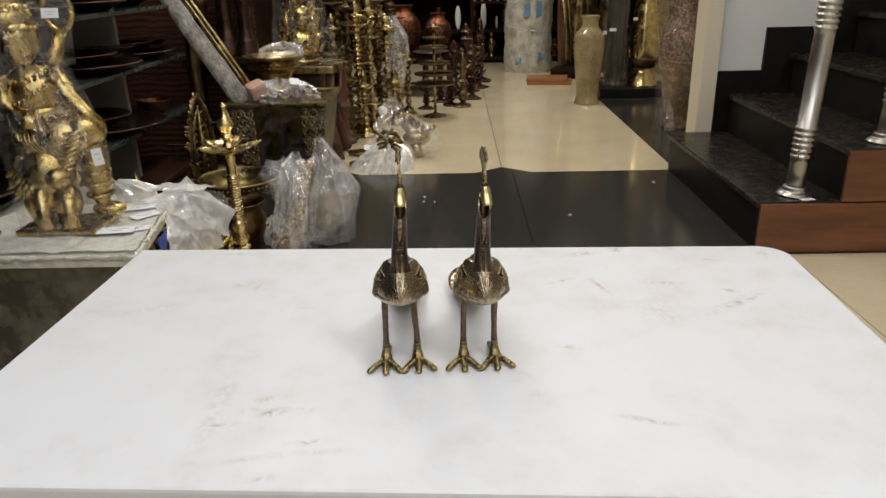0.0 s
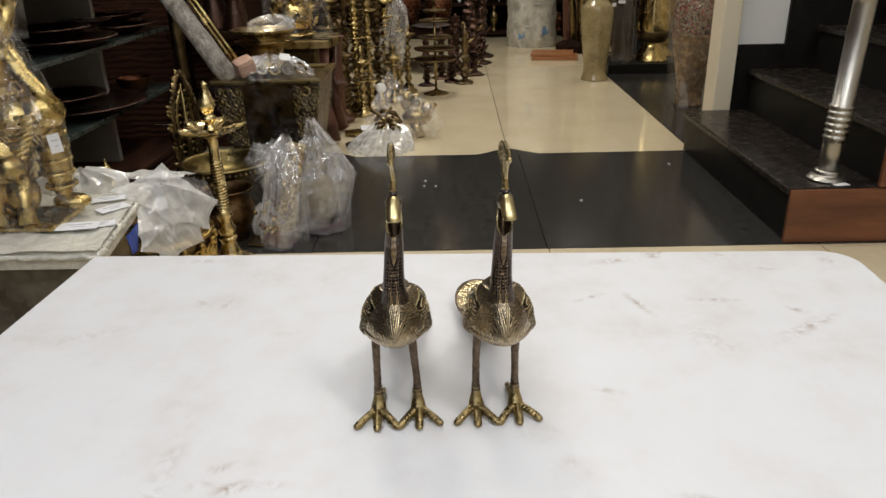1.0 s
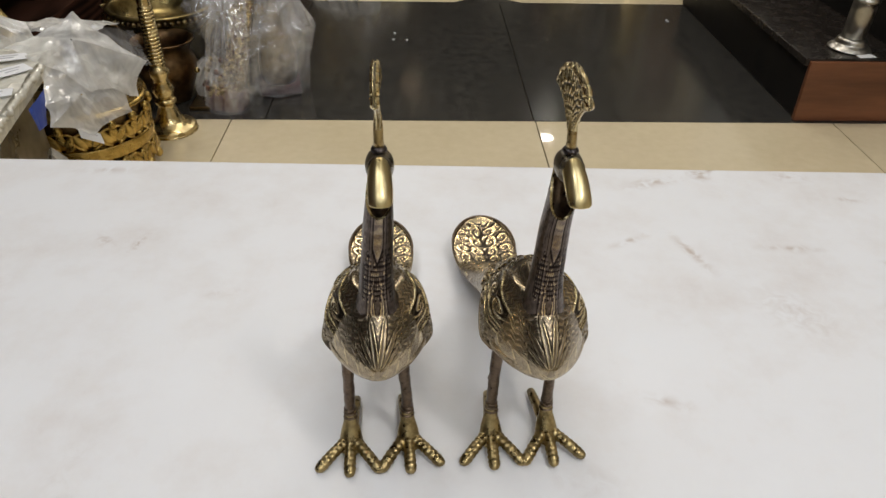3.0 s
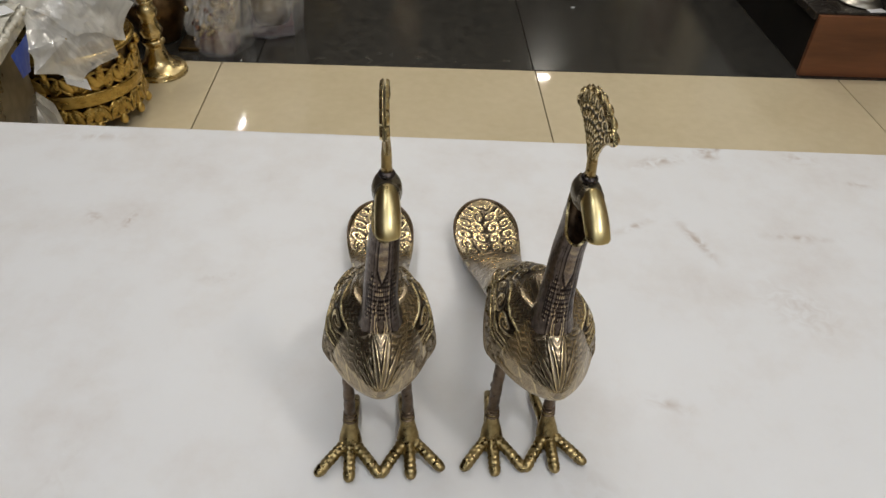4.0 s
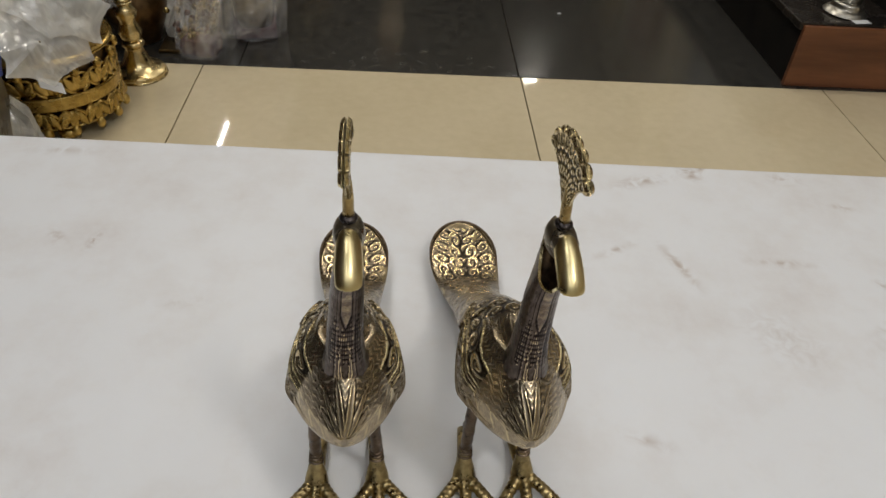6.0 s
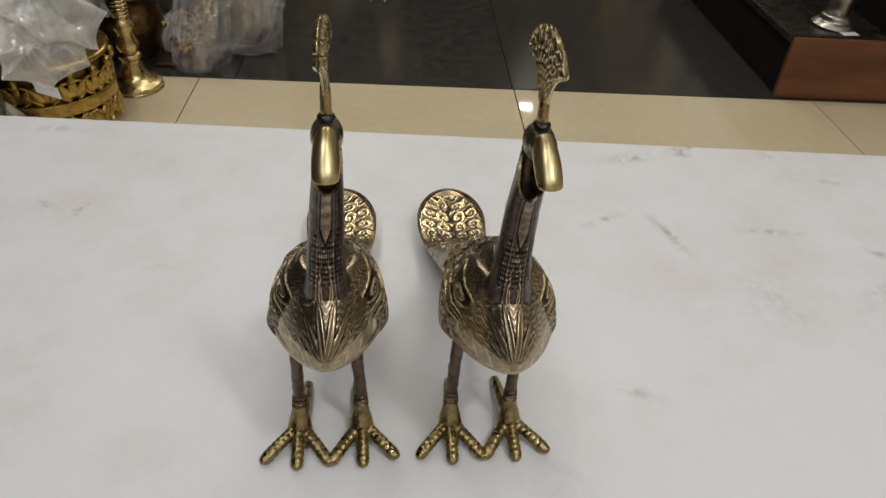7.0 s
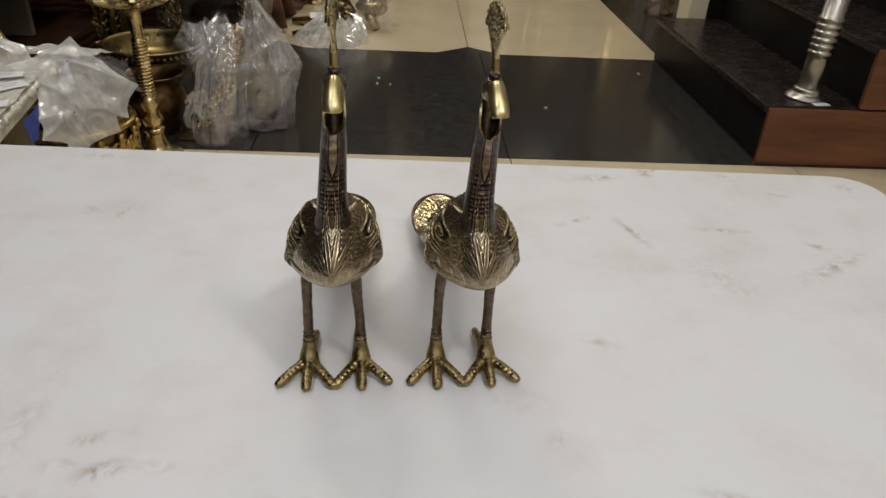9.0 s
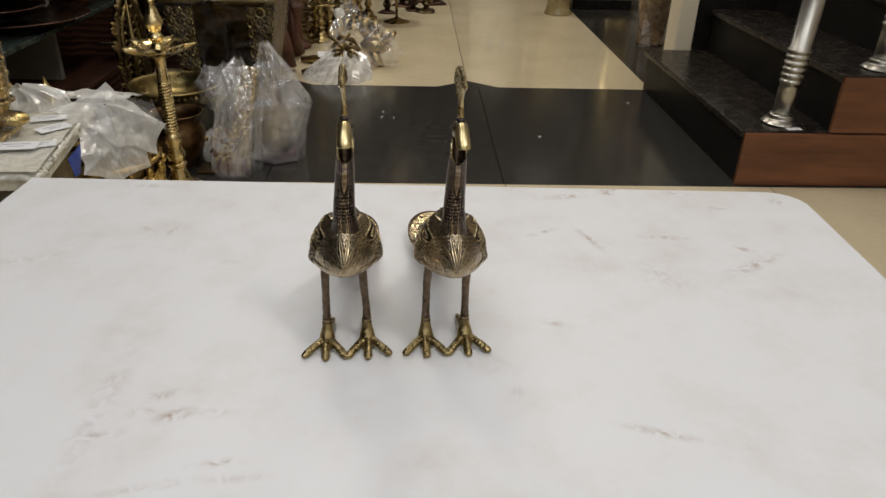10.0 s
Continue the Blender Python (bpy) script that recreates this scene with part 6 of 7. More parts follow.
ledge = thing("side_table", "dark wooden side table behind the planter", "table", pose(-1.30, 1.16, 0))
box_of((0.02, 0, 0.515), (0.36, 0.15, 0.03), BACK, 0.004).make("tabletop", ledge)
for sx in (-0.13, 0.17):
    box_of((sx, 0, 0.25), (0.04, 0.12, 0.50), BACK, 0.004).make("leg", ledge)
prof = smooth_profile([(0.0, 0), (0.052, 0), (0.055, 0.02), (0.048, 0.06), (0.034, 0.12), (0.030, 0.20), (0.038, 0.24), (0.030, 0.27), (0.044, 0.34), (0.0, 0.335)], 4)
for x, y, k in ((-1.185, 1.16, 1.0), (-1.275, 1.175, 1.15), (-1.375, 1.16, 0.95)):
    solid("dark_vase", lathe_of([(r * k, z * k) for r, z in prof], BRONZE_PLATE, 28), "slim dark bronze vase on the side table", "vase", pose(x, y, 0.53), "dark bronze vases")

# ---- stool with a wrapped statue, carved stand ----
stool = thing("wooden_stool", "brown wooden stool with a gold painted top", "stool", pose(-0.955, 1.40, 0))
q = Mesh()
q.prism([(-0.17, -0.16), (0.135, -0.16), (0.165, 0.0), (0.135, 0.16), (-0.17, 0.16)], 0.435, 0.468, BRASS_DULL, None, 0.006)
q.make("seat", stool, "worn gold top")
for sx, sy in ((-0.13, -0.12), (0.11, -0.12), (-0.13, 0.12), (0.11, 0.12)):
    q = Mesh()
    q.sweep([(sx, sy, 0.435), (sx * 0.92, sy * 0.92, 0.30), (sx * 0.95, sy * 0.95, 0.14), (sx * 1.15, sy * 1.15, 0.015)], [0.022, 0.018, 0.026, 0.03], RED_CARVED, seg=10)
    q.make("leg", stool, "carved red-brown leg")
# Block added to keep the space below the seat dark.
box_of((-0.02, 0.0, 0.225), (0.20, 0.20, 0.41), BRASS_DARK, 0.02).make("column", stool, "plain dark block added to fill the space under the seat")
st = Mesh()
for k, (c, r) in enumerate([((0, 0, 0.015), (0.10, 0.08, 0.015)), ((0, 0, 0.09), (0.085, 0.07, 0.07)), ((0.0, 0, 0.19), (0.065, 0.055, 0.075)), ((-0.02, -0.01, 0.29), (0.045, 0.045, 0.055)), ((-0.06, 0, 0.16), (0.035, 0.035, 0.09)), ((0.06, 0, 0.15), (0.03, 0.03, 0.09)), ((-0.03, 0, 0.36), (0.03, 0.03, 0.05))]):
    st.ball(c, r, GILT, seg=20, rows=12, warp=rough(11 + k * 1.9))
for k in range(40):
    a = 2.4 * k
    st.ball((0.07 * math.cos(a), 0.06 * math.sin(a), 0.04 + 0.006 * k), 0.008, BRASS_DULL, seg=7, rows=5)
for k in range(34):
    a, z = 2.4 * k, 0.05 + 0.0095 * k
    w = 0.085 - 0.045 * k / 34
    petal(st, (w * math.cos(a), 0.8 * w * math.sin(a), z), (1.35 * w * math.cos(a + 0.35), 1.1 * w * math.sin(a + 0.35), z + 0.045), (math.cos(a), math.sin(a), 0.2), 0.014, 0.006, GILT, 7, 8)
solid("gilt_statue", st, "gilt brass statue of plain forms in clear plastic on a stool", "statue", pose(-0.985, 1.38, 0.468))
q = Mesh()
crumple(q, [(-0.975, 1.38, 0.472, 0.14, 0.12), (-0.975, 1.38, 0.58, 0.13, 0.11), (-0.98, 1.38, 0.70, 0.11, 0.09), (-0.99, 1.38, 0.82, 0.09, 0.07), (-1.0, 1.38, 0.92, 0.03, 0.03)], FILM_TIGHT, 9.4, 0.16, 9)
solid("plastic_wrap", q, "loose clear plastic wrap round the statue on the stool", "plastic wrap", group="plastic wraps")
br = thing("brass_bracket", "small triangular openwork brass bracket on the floor", "bracket", pose(-0.885, 1.47, 0, 0, 0, 20))
q = Mesh()
for p0, p1 in (((-0.045, 0, 0.10), (0.045, 0, 0.006)), ((0.045, 0, 0.006), (-0.045, 0, 0.006)), ((-0.045, 0, 0.006), (-0.045, 0, 0.10)), ((-0.045, 0, 0.05), (0.0, 0, 0.006)), ((-0.02, 0, 0.04), (-0.02, 0, 0.07))):
    q.sweep([p0, p1], 0.006, BRASS, seg=8)
q.make("bar_work", br)
q = lathe_of(smooth_profile([(0.0, 0), (0.06, 0), (0.07, 0.02), (0.035, 0.05), (0.03, 0.16), (0.05, 0.2), (0.03, 0.24), (0.035, 0.4), (0.05, 0.43), (0.0, 0.435)], 4), RED_CARVED, 22)
solid("carved_stand", q, "turned red-brown wooden stand beside the brass columns", "stand", pose(-0.865, 1.72, 0))

# ---- crowd of brass columns and lamps ----


def baluster(h, r, seed):
    """A turned lamp column: a stepped foot, slim vase-shaped lengths and a wide dish at every few hands' breadths."""
    rnd = random.Random(seed)
    prof = [(0.0, 0), (2.3 * r, 0), (2.4 * r, 0.010), (2.0 * r, 0.018), (1.5 * r, 0.024), (1.4 * r, 0.040), (0.8 * r, 0.055)]
    z, dish = 0.06, 0.12 + 0.06 * rnd.random()
    while z < h - 0.06:
        if z > dish:
            w = 2.2 + 0.8 * rnd.random()
            prof += [(0.5 * r, z), (0.9 * r, z + 0.004), (w * r, z + 0.014), (w * r, z + 0.018), (0.8 * r, z + 0.014), (0.45 * r, z + 0.022)]
            z, dish = z + 0.026, z + 0.12 + 0.07 * rnd.random()
            continue
        if rnd.random() < 0.6:
            d = 0.040 + 0.035 * rnd.random()
            prof += [(0.45 * r, z), (0.7 * r, z + 0.10 * d), (1.05 * r, z + 0.38 * d), (0.75 * r, z + 0.65 * d), (0.42 * r, z + d)]
        else:
            d = 0.018 + 0.010 * rnd.random()
            prof += [(0.45 * r, z), (0.95 * r, z + 0.30 * d), (1.0 * r, z + 0.55 * d), (0.45 * r, z + d)]
        z += d
    return prof + [(0.5 * r, h - 0.045), (2.3 * r, h - 0.02), (2.4 * r, h - 0.012), (0.9 * r, h - 0.008), (0.6 * r, h + 0.01), (1.0 * r, h + 0.03), (0.0, h + 0.07)]


for k, (x, y, h, r, mat) in enumerate([(-0.800, 1.97, 0.66, 0.026, BRASS), (-0.735, 2.02, 0.68, 0.022, BRASS_DULL), (-0.87, 2.12, 0.70, 0.020, BRASS_DARK), (-0.665, 2.28, 0.57, 0.028, BRASS), (-0.60, 2.36, 0.40, 0.023, BRASS_DULL), (-0.93, 1.95, 0.60, 0.023, BRASS_DULL),
                                       (-0.73, 2.42, 0.72, 0.024, BRASS_DARK), (-0.555, 2.50, 0.36, 0.022, BRASS_DULL), (-0.82, 2.30, 0.75, 0.030, BRASS_DARK), (-0.95, 2.3, 0.8, 0.030, BRASS_DARK), (-0.66, 2.62, 0.8, 0.034, BRASS_DARK), (-0.86, 2.6, 0.85, 0.034, BRASS_DARK),
                                       (-0.76, 1.86, 0.30, 0.023, BRASS_DULL), (-0.85, 1.83, 0.34, 0.026, BRASS_DARK), (-1.02, 1.9, 0.7, 0.026, BRASS_DARK), (-0.62, 2.20, 0.27, 0.020, BRASS_DULL)]):
    solid("candlestick", lathe_of(baluster(h, r, k), mat, 20), "turned brass candlestick column standing on the floor", "candlestick", pose(x, y, 0), "brass candlesticks")
q = Mesh()
crumple(q, [(-0.64, 2.3, 0.18, 0.05, 0.05), (-0.62, 2.3, 0.35, 0.07, 0.05), (-0.60, 2.3, 0.5, 0.06, 0.04), (-0.64, 2.3, 0.62, 0.03, 0.02)], FILM, 4.9, 0.2, 8, 34, 14)
solid("plastic_wrap", q, "loose clear plastic round a brass candlestick", "plastic wrap", group="plastic wraps")
q = lathe_of(smooth_profile([(0.0, 0), (0.03, 0), (0.025, 0.03), (0.012, 0.06), (0.02, 0.10), (0.012, 0.13), (0.0, 0.135)], 4), BRASS, 20)
solid("bell", q, "small brass bell standing on the floor", "bell", pose(-0.655, 1.78, 0))
q = lathe_of(smooth_profile([(0.0, 0.0), (0.012, 0.0), (0.026, 0.012), (0.028, 0.026), (0.02, 0.045), (0.0, 0.052)], 4), WHITE_CAP, 20)
solid("knob", q, "round white porcelain knob on a brass bell", "knob", pose(-0.655, 1.78, 0.135))

# ---- tipped wrapped birds of brass on the floor ----
q = Folds("stem")
for k, (p, r, mt) in enumerate([([(-0.80, 1.42, 0.015), (-0.74, 1.40, 0.02), (-0.68, 1.36, 0.035), (-0.63, 1.32, 0.07)], [0.012, 0.02, 0.016, 0.010], BRASS_DULL), ([(-0.77, 1.20, 0.012), (-0.70, 1.22, 0.025), (-0.64, 1.24, 0.06), (-0.60, 1.26, 0.11)], [0.010, 0.018, 0.014, 0.010], BRASS_DARK),
                                ([(-0.64, 1.30, 0.10), (-0.60, 1.28, 0.15), (-0.55, 1.27, 0.14), (-0.52, 1.28, 0.09)], [0.010, 0.012, 0.012, 0.010], BRASS_DARK), ([(-0.65, 1.25, 0.16), (-0.60, 1.27, 0.12), (-0.56, 1.25, 0.17)], [0.007, 0.012, 0.007], BRASS_DARK), ([(-0.52, 1.25, 0.05), (-0.53, 1.24, 0.11), (-0.56, 1.25, 0.13)], [0.010, 0.013, 0.008], BRASS_DARK)]):
    q.sweep(p, r, mt, seg=12)
for k in range(9):
    a = 0.7 * k
    q.sweep([(-0.575, 1.19, 0.100), (-0.575 + 0.030 * math.cos(a), 1.17 + 0.02 * math.sin(a), 0.115 + 0.022 * math.sin(a)), (-0.575 + 0.058 * math.cos(a), 1.165 + 0.02 * math.sin(a), 0.095 + 0.045 * math.sin(a))], [0.007, 0.010, 0.004], BRASS_DARK if k % 3 else BRASS_DULL, seg=8)
solid("brass_branch", q, "tangle of curved dark brass stems under plastic", "ornament")
q = Mesh()
q.ball((-0.455, 1.42, 0.085), (0.072, 0.05, 0.042), BRASS_DULL, seg=20, rows=12, warp=rough(31))
q.ball((-0.405, 1.41, 0.125), (0.030, 0.030, 0.036), BRASS_DULL, seg=14, rows=8, warp=rough(33))
q.ball((-0.50, 1.41, 0.165), (0.032, 0.028, 0.045), BRASS_DULL, seg=14, rows=8, warp=rough(37))
q.ball((-0.455, 1.41, 0.165), (0.022, 0.022, 0.032), BRASS_DULL, seg=14, rows=8, warp=rough(39))
q.sweep([(-0.47, 1.41, 0.07), (-0.45, 1.38, 0.03), (-0.44, 1.37, 0.0)], [0.03, 0.022, 0.026], BRASS_DULL, seg=10)
q.sweep([(-0.42, 1.41, 0.12), (-0.385, 1.41, 0.12), (-0.365, 1.41, 0.15)], [0.018, 0.016, 0.010], BRASS_DULL, seg=10)
solid("gilt_ornament", q, "plain gilt brass ornament half wrapped in plastic", "ornament")
q = Folds()
crumple(q, [(-0.60, 1.16, 0.0, 0.13, 0.10), (-0.59, 1.17, 0.04, 0.11, 0.09), (-0.58, 1.2, 0.085, 0.08, 0.07), (-0.58, 1.22, 0.11, 0.02, 0.02)], FILM_THICK, 12.3, 0.25, 9)
sheet(q, [(-0.66, 1.35, 0.16), (-0.58, 1.45, 0.31), (-0.50, 1.45, 0.20), (-0.57, 1.35, 0.10)], FILM, 4, 0.014, 20, 12)
drape(q, (-0.45, 1.345, 0.10), [(-0.555, 1.36, 0.19), (-0.50, 1.38, 0.235), (-0.43, 1.38, 0.190), (-0.375, 1.37, 0.155), (-0.315, 1.36, 0.060), (-0.36, 1.33, 0.008), (-0.47, 1.31, 0.006), (-0.555, 1.33, 0.05)], FILM_BAG, 17.0, 0.012, 0.02, (0.1, -1, 0.3), 18, 7)
sheet(q, [(-0.70, 1.33, 0.10), (-0.62, 1.38, 0.18), (-0.57, 1.25, 0.16), (-0.66, 1.20, 0.06)], FILM, 9, 0.012, 20, 12)
solid("plastic_bag", q, "open clear plastic bag spread on the floor over brass stems", "plastic bag", group="plastic bags")
card(-0.685, 1.33, 0.062, 12, 0.055, 0.036, 0, 0, 25, "blank white tag on the plastic")

# ---- tiered stand, dark figures and copper pots ----
cs = thing("tiered_stand", "dark metal tiered cake stand on a round foot", "cake stand", pose(-0.385, 2.42, 0))
lathe_of(smooth_profile([(0.0, 0), (0.070, 0), (0.070, 0.006), (0.03, 0.018), (0.008, 0.03), (0.0, 0.032)], 3), BRASS_DULL, 30).make("foot", cs)
q = Mesh()
q.sweep([(0, 0, 0.02), (0, 0, 0.56)], 0.008, BRASS_DULL, seg=10)
q.make("pole", cs)
for z, r in ((0.20, 0.13), (0.26, 0.125), (0.325, 0.105), (0.42, 0.088), (0.475, 0.07), (0.535, 0.045)):
    lathe_of([(0.0, z), (r * 0.95, z + 0.002), (r, z + 0.008), (r, z + 0.013), (r * 0.95, z + 0.008), (0.0, z + 0.006)], BRASS_DARK, 34).make("tier", cs)


def figure(x, y, h, mat, k):
    rnd = random.Random(int(k * 10) + 3)
    prof = [(0.0, 0), (0.17 * h, 0), (0.16 * h, 0.03 * h), (0.06 * h, 0.07 * h)]
    z = 0.1
    while z < 0.86:
        d = 0.07 + 0.10 * rnd.random()
        w = (0.045 + 0.06 * rnd.random()) * (1.15 - 0.3 * z)
        prof += [(0.055 * h, z * h), (w * h, (z + 0.35 * d) * h), (0.9 * w * h, (z + 0.6 * d) * h)]
        z += d
    prof += [(0.05 * h, 0.9 * h), (0.03 * h, 0.97 * h), (0.0, h)]
    wob = lambda a, z: 1 + 0.35 * noise.noise((1.6 * math.cos(a) + k, 1.6 * math.sin(a), z * 38))
    q = lathe_of(smooth_profile(prof, 3), mat, 26, wob)
    for i in range(6):
        a, zz = 2.4 * i + k, (0.15 + 0.11 * i) * h
        petal(q, (0.05 * h * math.cos(a), 0.05 * h * math.sin(a), zz), (0.17 * h * math.cos(a + 0.5), 0.17 * h * math.sin(a + 0.5), zz + 0.09 * h), (math.cos(a), math.sin(a), 0.3), 0.022 * h, 0.012 * h, BRASS_DULL if i % 5 == 0 else mat, 6, 7)
    solid("bronze_ornament", q, "dark bronze ornament with leafy branches standing on the floor", "ornament", pose(x, y, 0), "bronze ornaments")


for k, (x, y, h, mt) in enumerate([(-0.205, 2.76, 0.36, BRASS_DARK), (-0.29, 2.80, 0.30, BRONZE_PLATE), (-0.14, 3.05, 0.42, BRONZE_PLATE), (-0.075, 3.55, 0.40, BRONZE_PLATE), (-0.36, 2.95, 0.34, BRONZE_PLATE), (-0.45, 2.7, 0.30, BRONZE_PLATE), (-0.17, 3.4, 0.5, BRONZE_PLATE), (-0.26, 3.15, 0.40, BRONZE_PLATE), (-0.05, 3.9, 0.5, BRONZE_PLATE)]):
    figure(x, y, h, mt, k * 3.3)
lt = thing("low_table", "dark wooden low table crowded with copper pots", "table", pose(-0.62, 3.45, 0))
box_of((0, 0, 0.285), (0.75, 0.55, 0.03), BACK, 0.004).make("tabletop", lt)
for sx in (-0.33, 0.33):
    for sy in (-0.23, 0.23):
        box_of((sx, sy, 0.135), (0.05, 0.05, 0.27), BACK, 0.004).make("leg", lt)
prof = smooth_profile([(0.0, 0), (0.07, 0), (0.10, 0.05), (0.125, 0.14), (0.115, 0.22), (0.07, 0.28), (0.06, 0.31), (0.075, 0.33), (0.0, 0.32)], 4)
for k, (x, y, z, s, mt) in enumerate([(-0.63, 3.42, 0.30, 1.0, COPPER), (-0.38, 3.55, 0.30, 0.8, COPPER), (-0.85, 3.5, 0.30, 1.0, BRASS_DULL)]):
    e = thing("copper_pot", "round dark studded copper pot on a low table", "pot", pose(x, y, z), "copper pots")
    lathe_of([(a * s, b * s) for a, b in prof], mt, 30).make("body", e)
    q = Mesh()
    for i in range(7):
        for j in range(18):
            a = 2 * math.pi * (j + 0.5 * (i % 2)) / 18
            zz = 0.05 + 0.028 * i
            r = 0.100 + 0.025 * math.sin(math.pi * min(1, (zz - 0.02) / 0.24)) - 0.002
            q.ball((r * s * math.cos(a), r * s * math.sin(a), zz * s), 0.008 * s, BACK, seg=6, rows=4)
    tagged(q.make("studs", e, "dark studs"), kind="stuff")
prof = [(0.0, 0.0), (0.10, 0.004), (0.13, 0.012), (0.135, 0.016), (0.10, 0.010), (0.0, 0.006)]
solid("silver_tray", lathe_of(prof, STEEL, 36), "bright round silver tray on the low table", "tray", pose(-0.43, 3.24, 0.302))

# ---- back shelves and things on them ----
bs = thing("back_shelf", "dark wooden shop shelves along the back wall", "shelf", pose(0, 5.2, 0))
for z in (0.04, 0.30, 0.62, 0.95, 1.3):
    box_of((-0.1, 0.1, z), (3.3, 0.42, 0.03), BACK, 0.003).make("shelf_board", bs)
for x in (-1.72, -0.9, -0.08, 0.75, 1.52):
    box_of((x, 0.1, 0.75), (0.03, 0.40, 1.5), BACK, 0.003).make("upright", bs)
box_of((-0.1, 0.315, 0.75), (3.3, 0.015, 1.5), BACK, 0).make("back_board", bs)
rnd = random.Random(5)
for k in range(30):
    z = (0.315, 0.635, 0.055)[k % 3]
    x = -1.6 + 3.0 * (k + 0.5 * rnd.random()) / 30
    h, r = 0.14 + 0.10 * rnd.random(), 0.035 + 0.03 * rnd.random()
    prof = smooth_profile([(0.0, 0), (0.7 * r, 0), (0.5 * r, 0.12 * h), (r, 0.45 * h), (0.8 * r, 0.7 * h), (0.4 * r, 0.8 * h), (0.55 * r, h), (0.0, 0.99 * h)], 3)
    solid("brass_vase", lathe_of(prof, (COPPER, BRASS_DULL, BRASS_DARK, COPPER)[k % 4], 18), "small metal vase on the back shelves", "vase", pose(x, 5.10 + 0.1 * rnd.random(), z), "vases on the back shelves")
# White ovals modelled in place of bright reflections on silverware.
for x, z, h in ((-0.215, 0.316, 0.22), (0.03, 0.316, 0.26), (0.155, 0.316, 0.12)):
    q = Mesh()
    q.ball((0, 0, h / 2), (0.028 if h > 0.2 else 0.012, 0.012, h / 2), WHITE_CAP, seg=20, rows=12)
    solid("glint_oval", q, "upright white oval standing in for a bright reflection on the back shelf", "plaque", pose(x, 5.13, z), "oval plaques")
rk = thing("wall_shelf", "narrow dark shelf with a row of small brass cups", "shelf", pose(0.08, 4.93, 0))
box_of((0, 0, 0.57), (0.36, 0.12, 0.022), BACK, 0.003).make("shelf_board", rk)
for x in (-0.17, 0.17):
    box_of((x, 0, 0.28), (0.022, 0.1, 0.56), BACK, 0.003).make("upright", rk)
for k in range(5):
    q = lathe_of(smooth_profile([(0.0, 0), (0.016, 0), (0.006, 0.015), (0.018, 0.04), (0.02, 0.065), (0.0, 0.06)], 3), BRASS_DULL, 14)
    solid("brass_cup", q, "small brass cup on a narrow dark shelf", "cup", pose(-0.06 + 0.07 * k, 4.92, 0.582), "small brass cups")

# ---- sack, plywood and the tall vases ----
sack = thing("woven_sack", "tall white woven sack with faded blue print standing upright", "sack", pose(0.395, 4.47, 0))
q = Mesh()
crumple(q, [(0, 0, 0.0, 0.165, 0.15), (0, 0, 0.08, 0.185, 0.17), (0, 0, 0.3, 0.185, 0.17), (0.005, 0, 0.55, 0.18, 0.16), (0.02, 0, 0.85, 0.19, 0.17), (0.02, 0, 0.95, 0.08, 0.06)], SACK, 3.1, 0.15, 11)
q.s = [True] * len(q.f)
q.make("cloth", sack)
for x, z, w, h in ((-0.03, 0.46, 0.05, 0.13), (0.07, 0.46, 0.045, 0.17), (-0.1, 0.07, 0.05, 0.07), (0.1, 0.1, 0.06, 0.09)):
    q = Mesh()
    sheet(q, [(x - w / 2, -0.188 + 1.4 * (x - w / 2) ** 2 * 1.8, z), (x + w / 2, -0.188 + 1.4 * (x + w / 2) ** 2 * 1.8, z + 0.02), (x + w / 2, -0.186 + 1.4 * (x + w / 2) ** 2 * 1.8, z + h), (x - w / 2, -0.186 + 1.4 * (x - w / 2) ** 2 * 1.8, z + h - 0.02)], SACK_BLUE, 3, 0.003, 8)
    q.make("printed_patch", sack, "faded blue printed patch")
for z, sl in ((0.16, -0.3), (0.36, -0.15), (0.62, 0.25)):
    q = Mesh()
    q.sweep([(0.192 * math.sin(a), -0.178 * math.cos(a), z + sl * 0.19 * math.sin(a)) for a in (-1.4 + 2.8 * k / 16 for k in range(17))], 0.008, FILM_THICK, seg=6)
    q.make("strap", sack, "pale tape strap")
board = thing("plywood_board", "two stacked orange plywood boards lying on the floor", "board", pose(0.50, 3.73, 0, 0, 0, -9))
box_of((0, 0, 0.012), (0.34, 0.24, 0.022), ORANGE_WOOD, 0.002).make("sheet", board)
box_of((-0.02, 0.01, 0.036), (0.32, 0.23, 0.022), ORANGE_WOOD, 0.002).make("sheet", board)
q = lathe_of(smooth_profile([(0.0, 0), (0.080, 0.0), (0.084, 0.012), (0.074, 0.05), (0.078, 0.13), (0.090, 0.25), (0.099, 0.36), (0.100, 0.42), (0.092, 0.455), (0.066, 0.485), (0.055, 0.505), (0.055, 0.54), (0.062, 0.565), (0.056, 0.567), (0.048, 0.53), (0.05, 0.48), (0.0, 0.46)], 4), CELADON, 44)
solid("tall_vase", q, "tall olive green crackled vase with a short neck", "vase", pose(0.634, 2.79, 0), "tall floor vases")
solid("plinth", box_of((1.02, 3.17, 0.032), (0.53, 0.44, 0.064), BLACK_SHADED, 0.004), "low black stone plinth under the tall vases", "plinth")
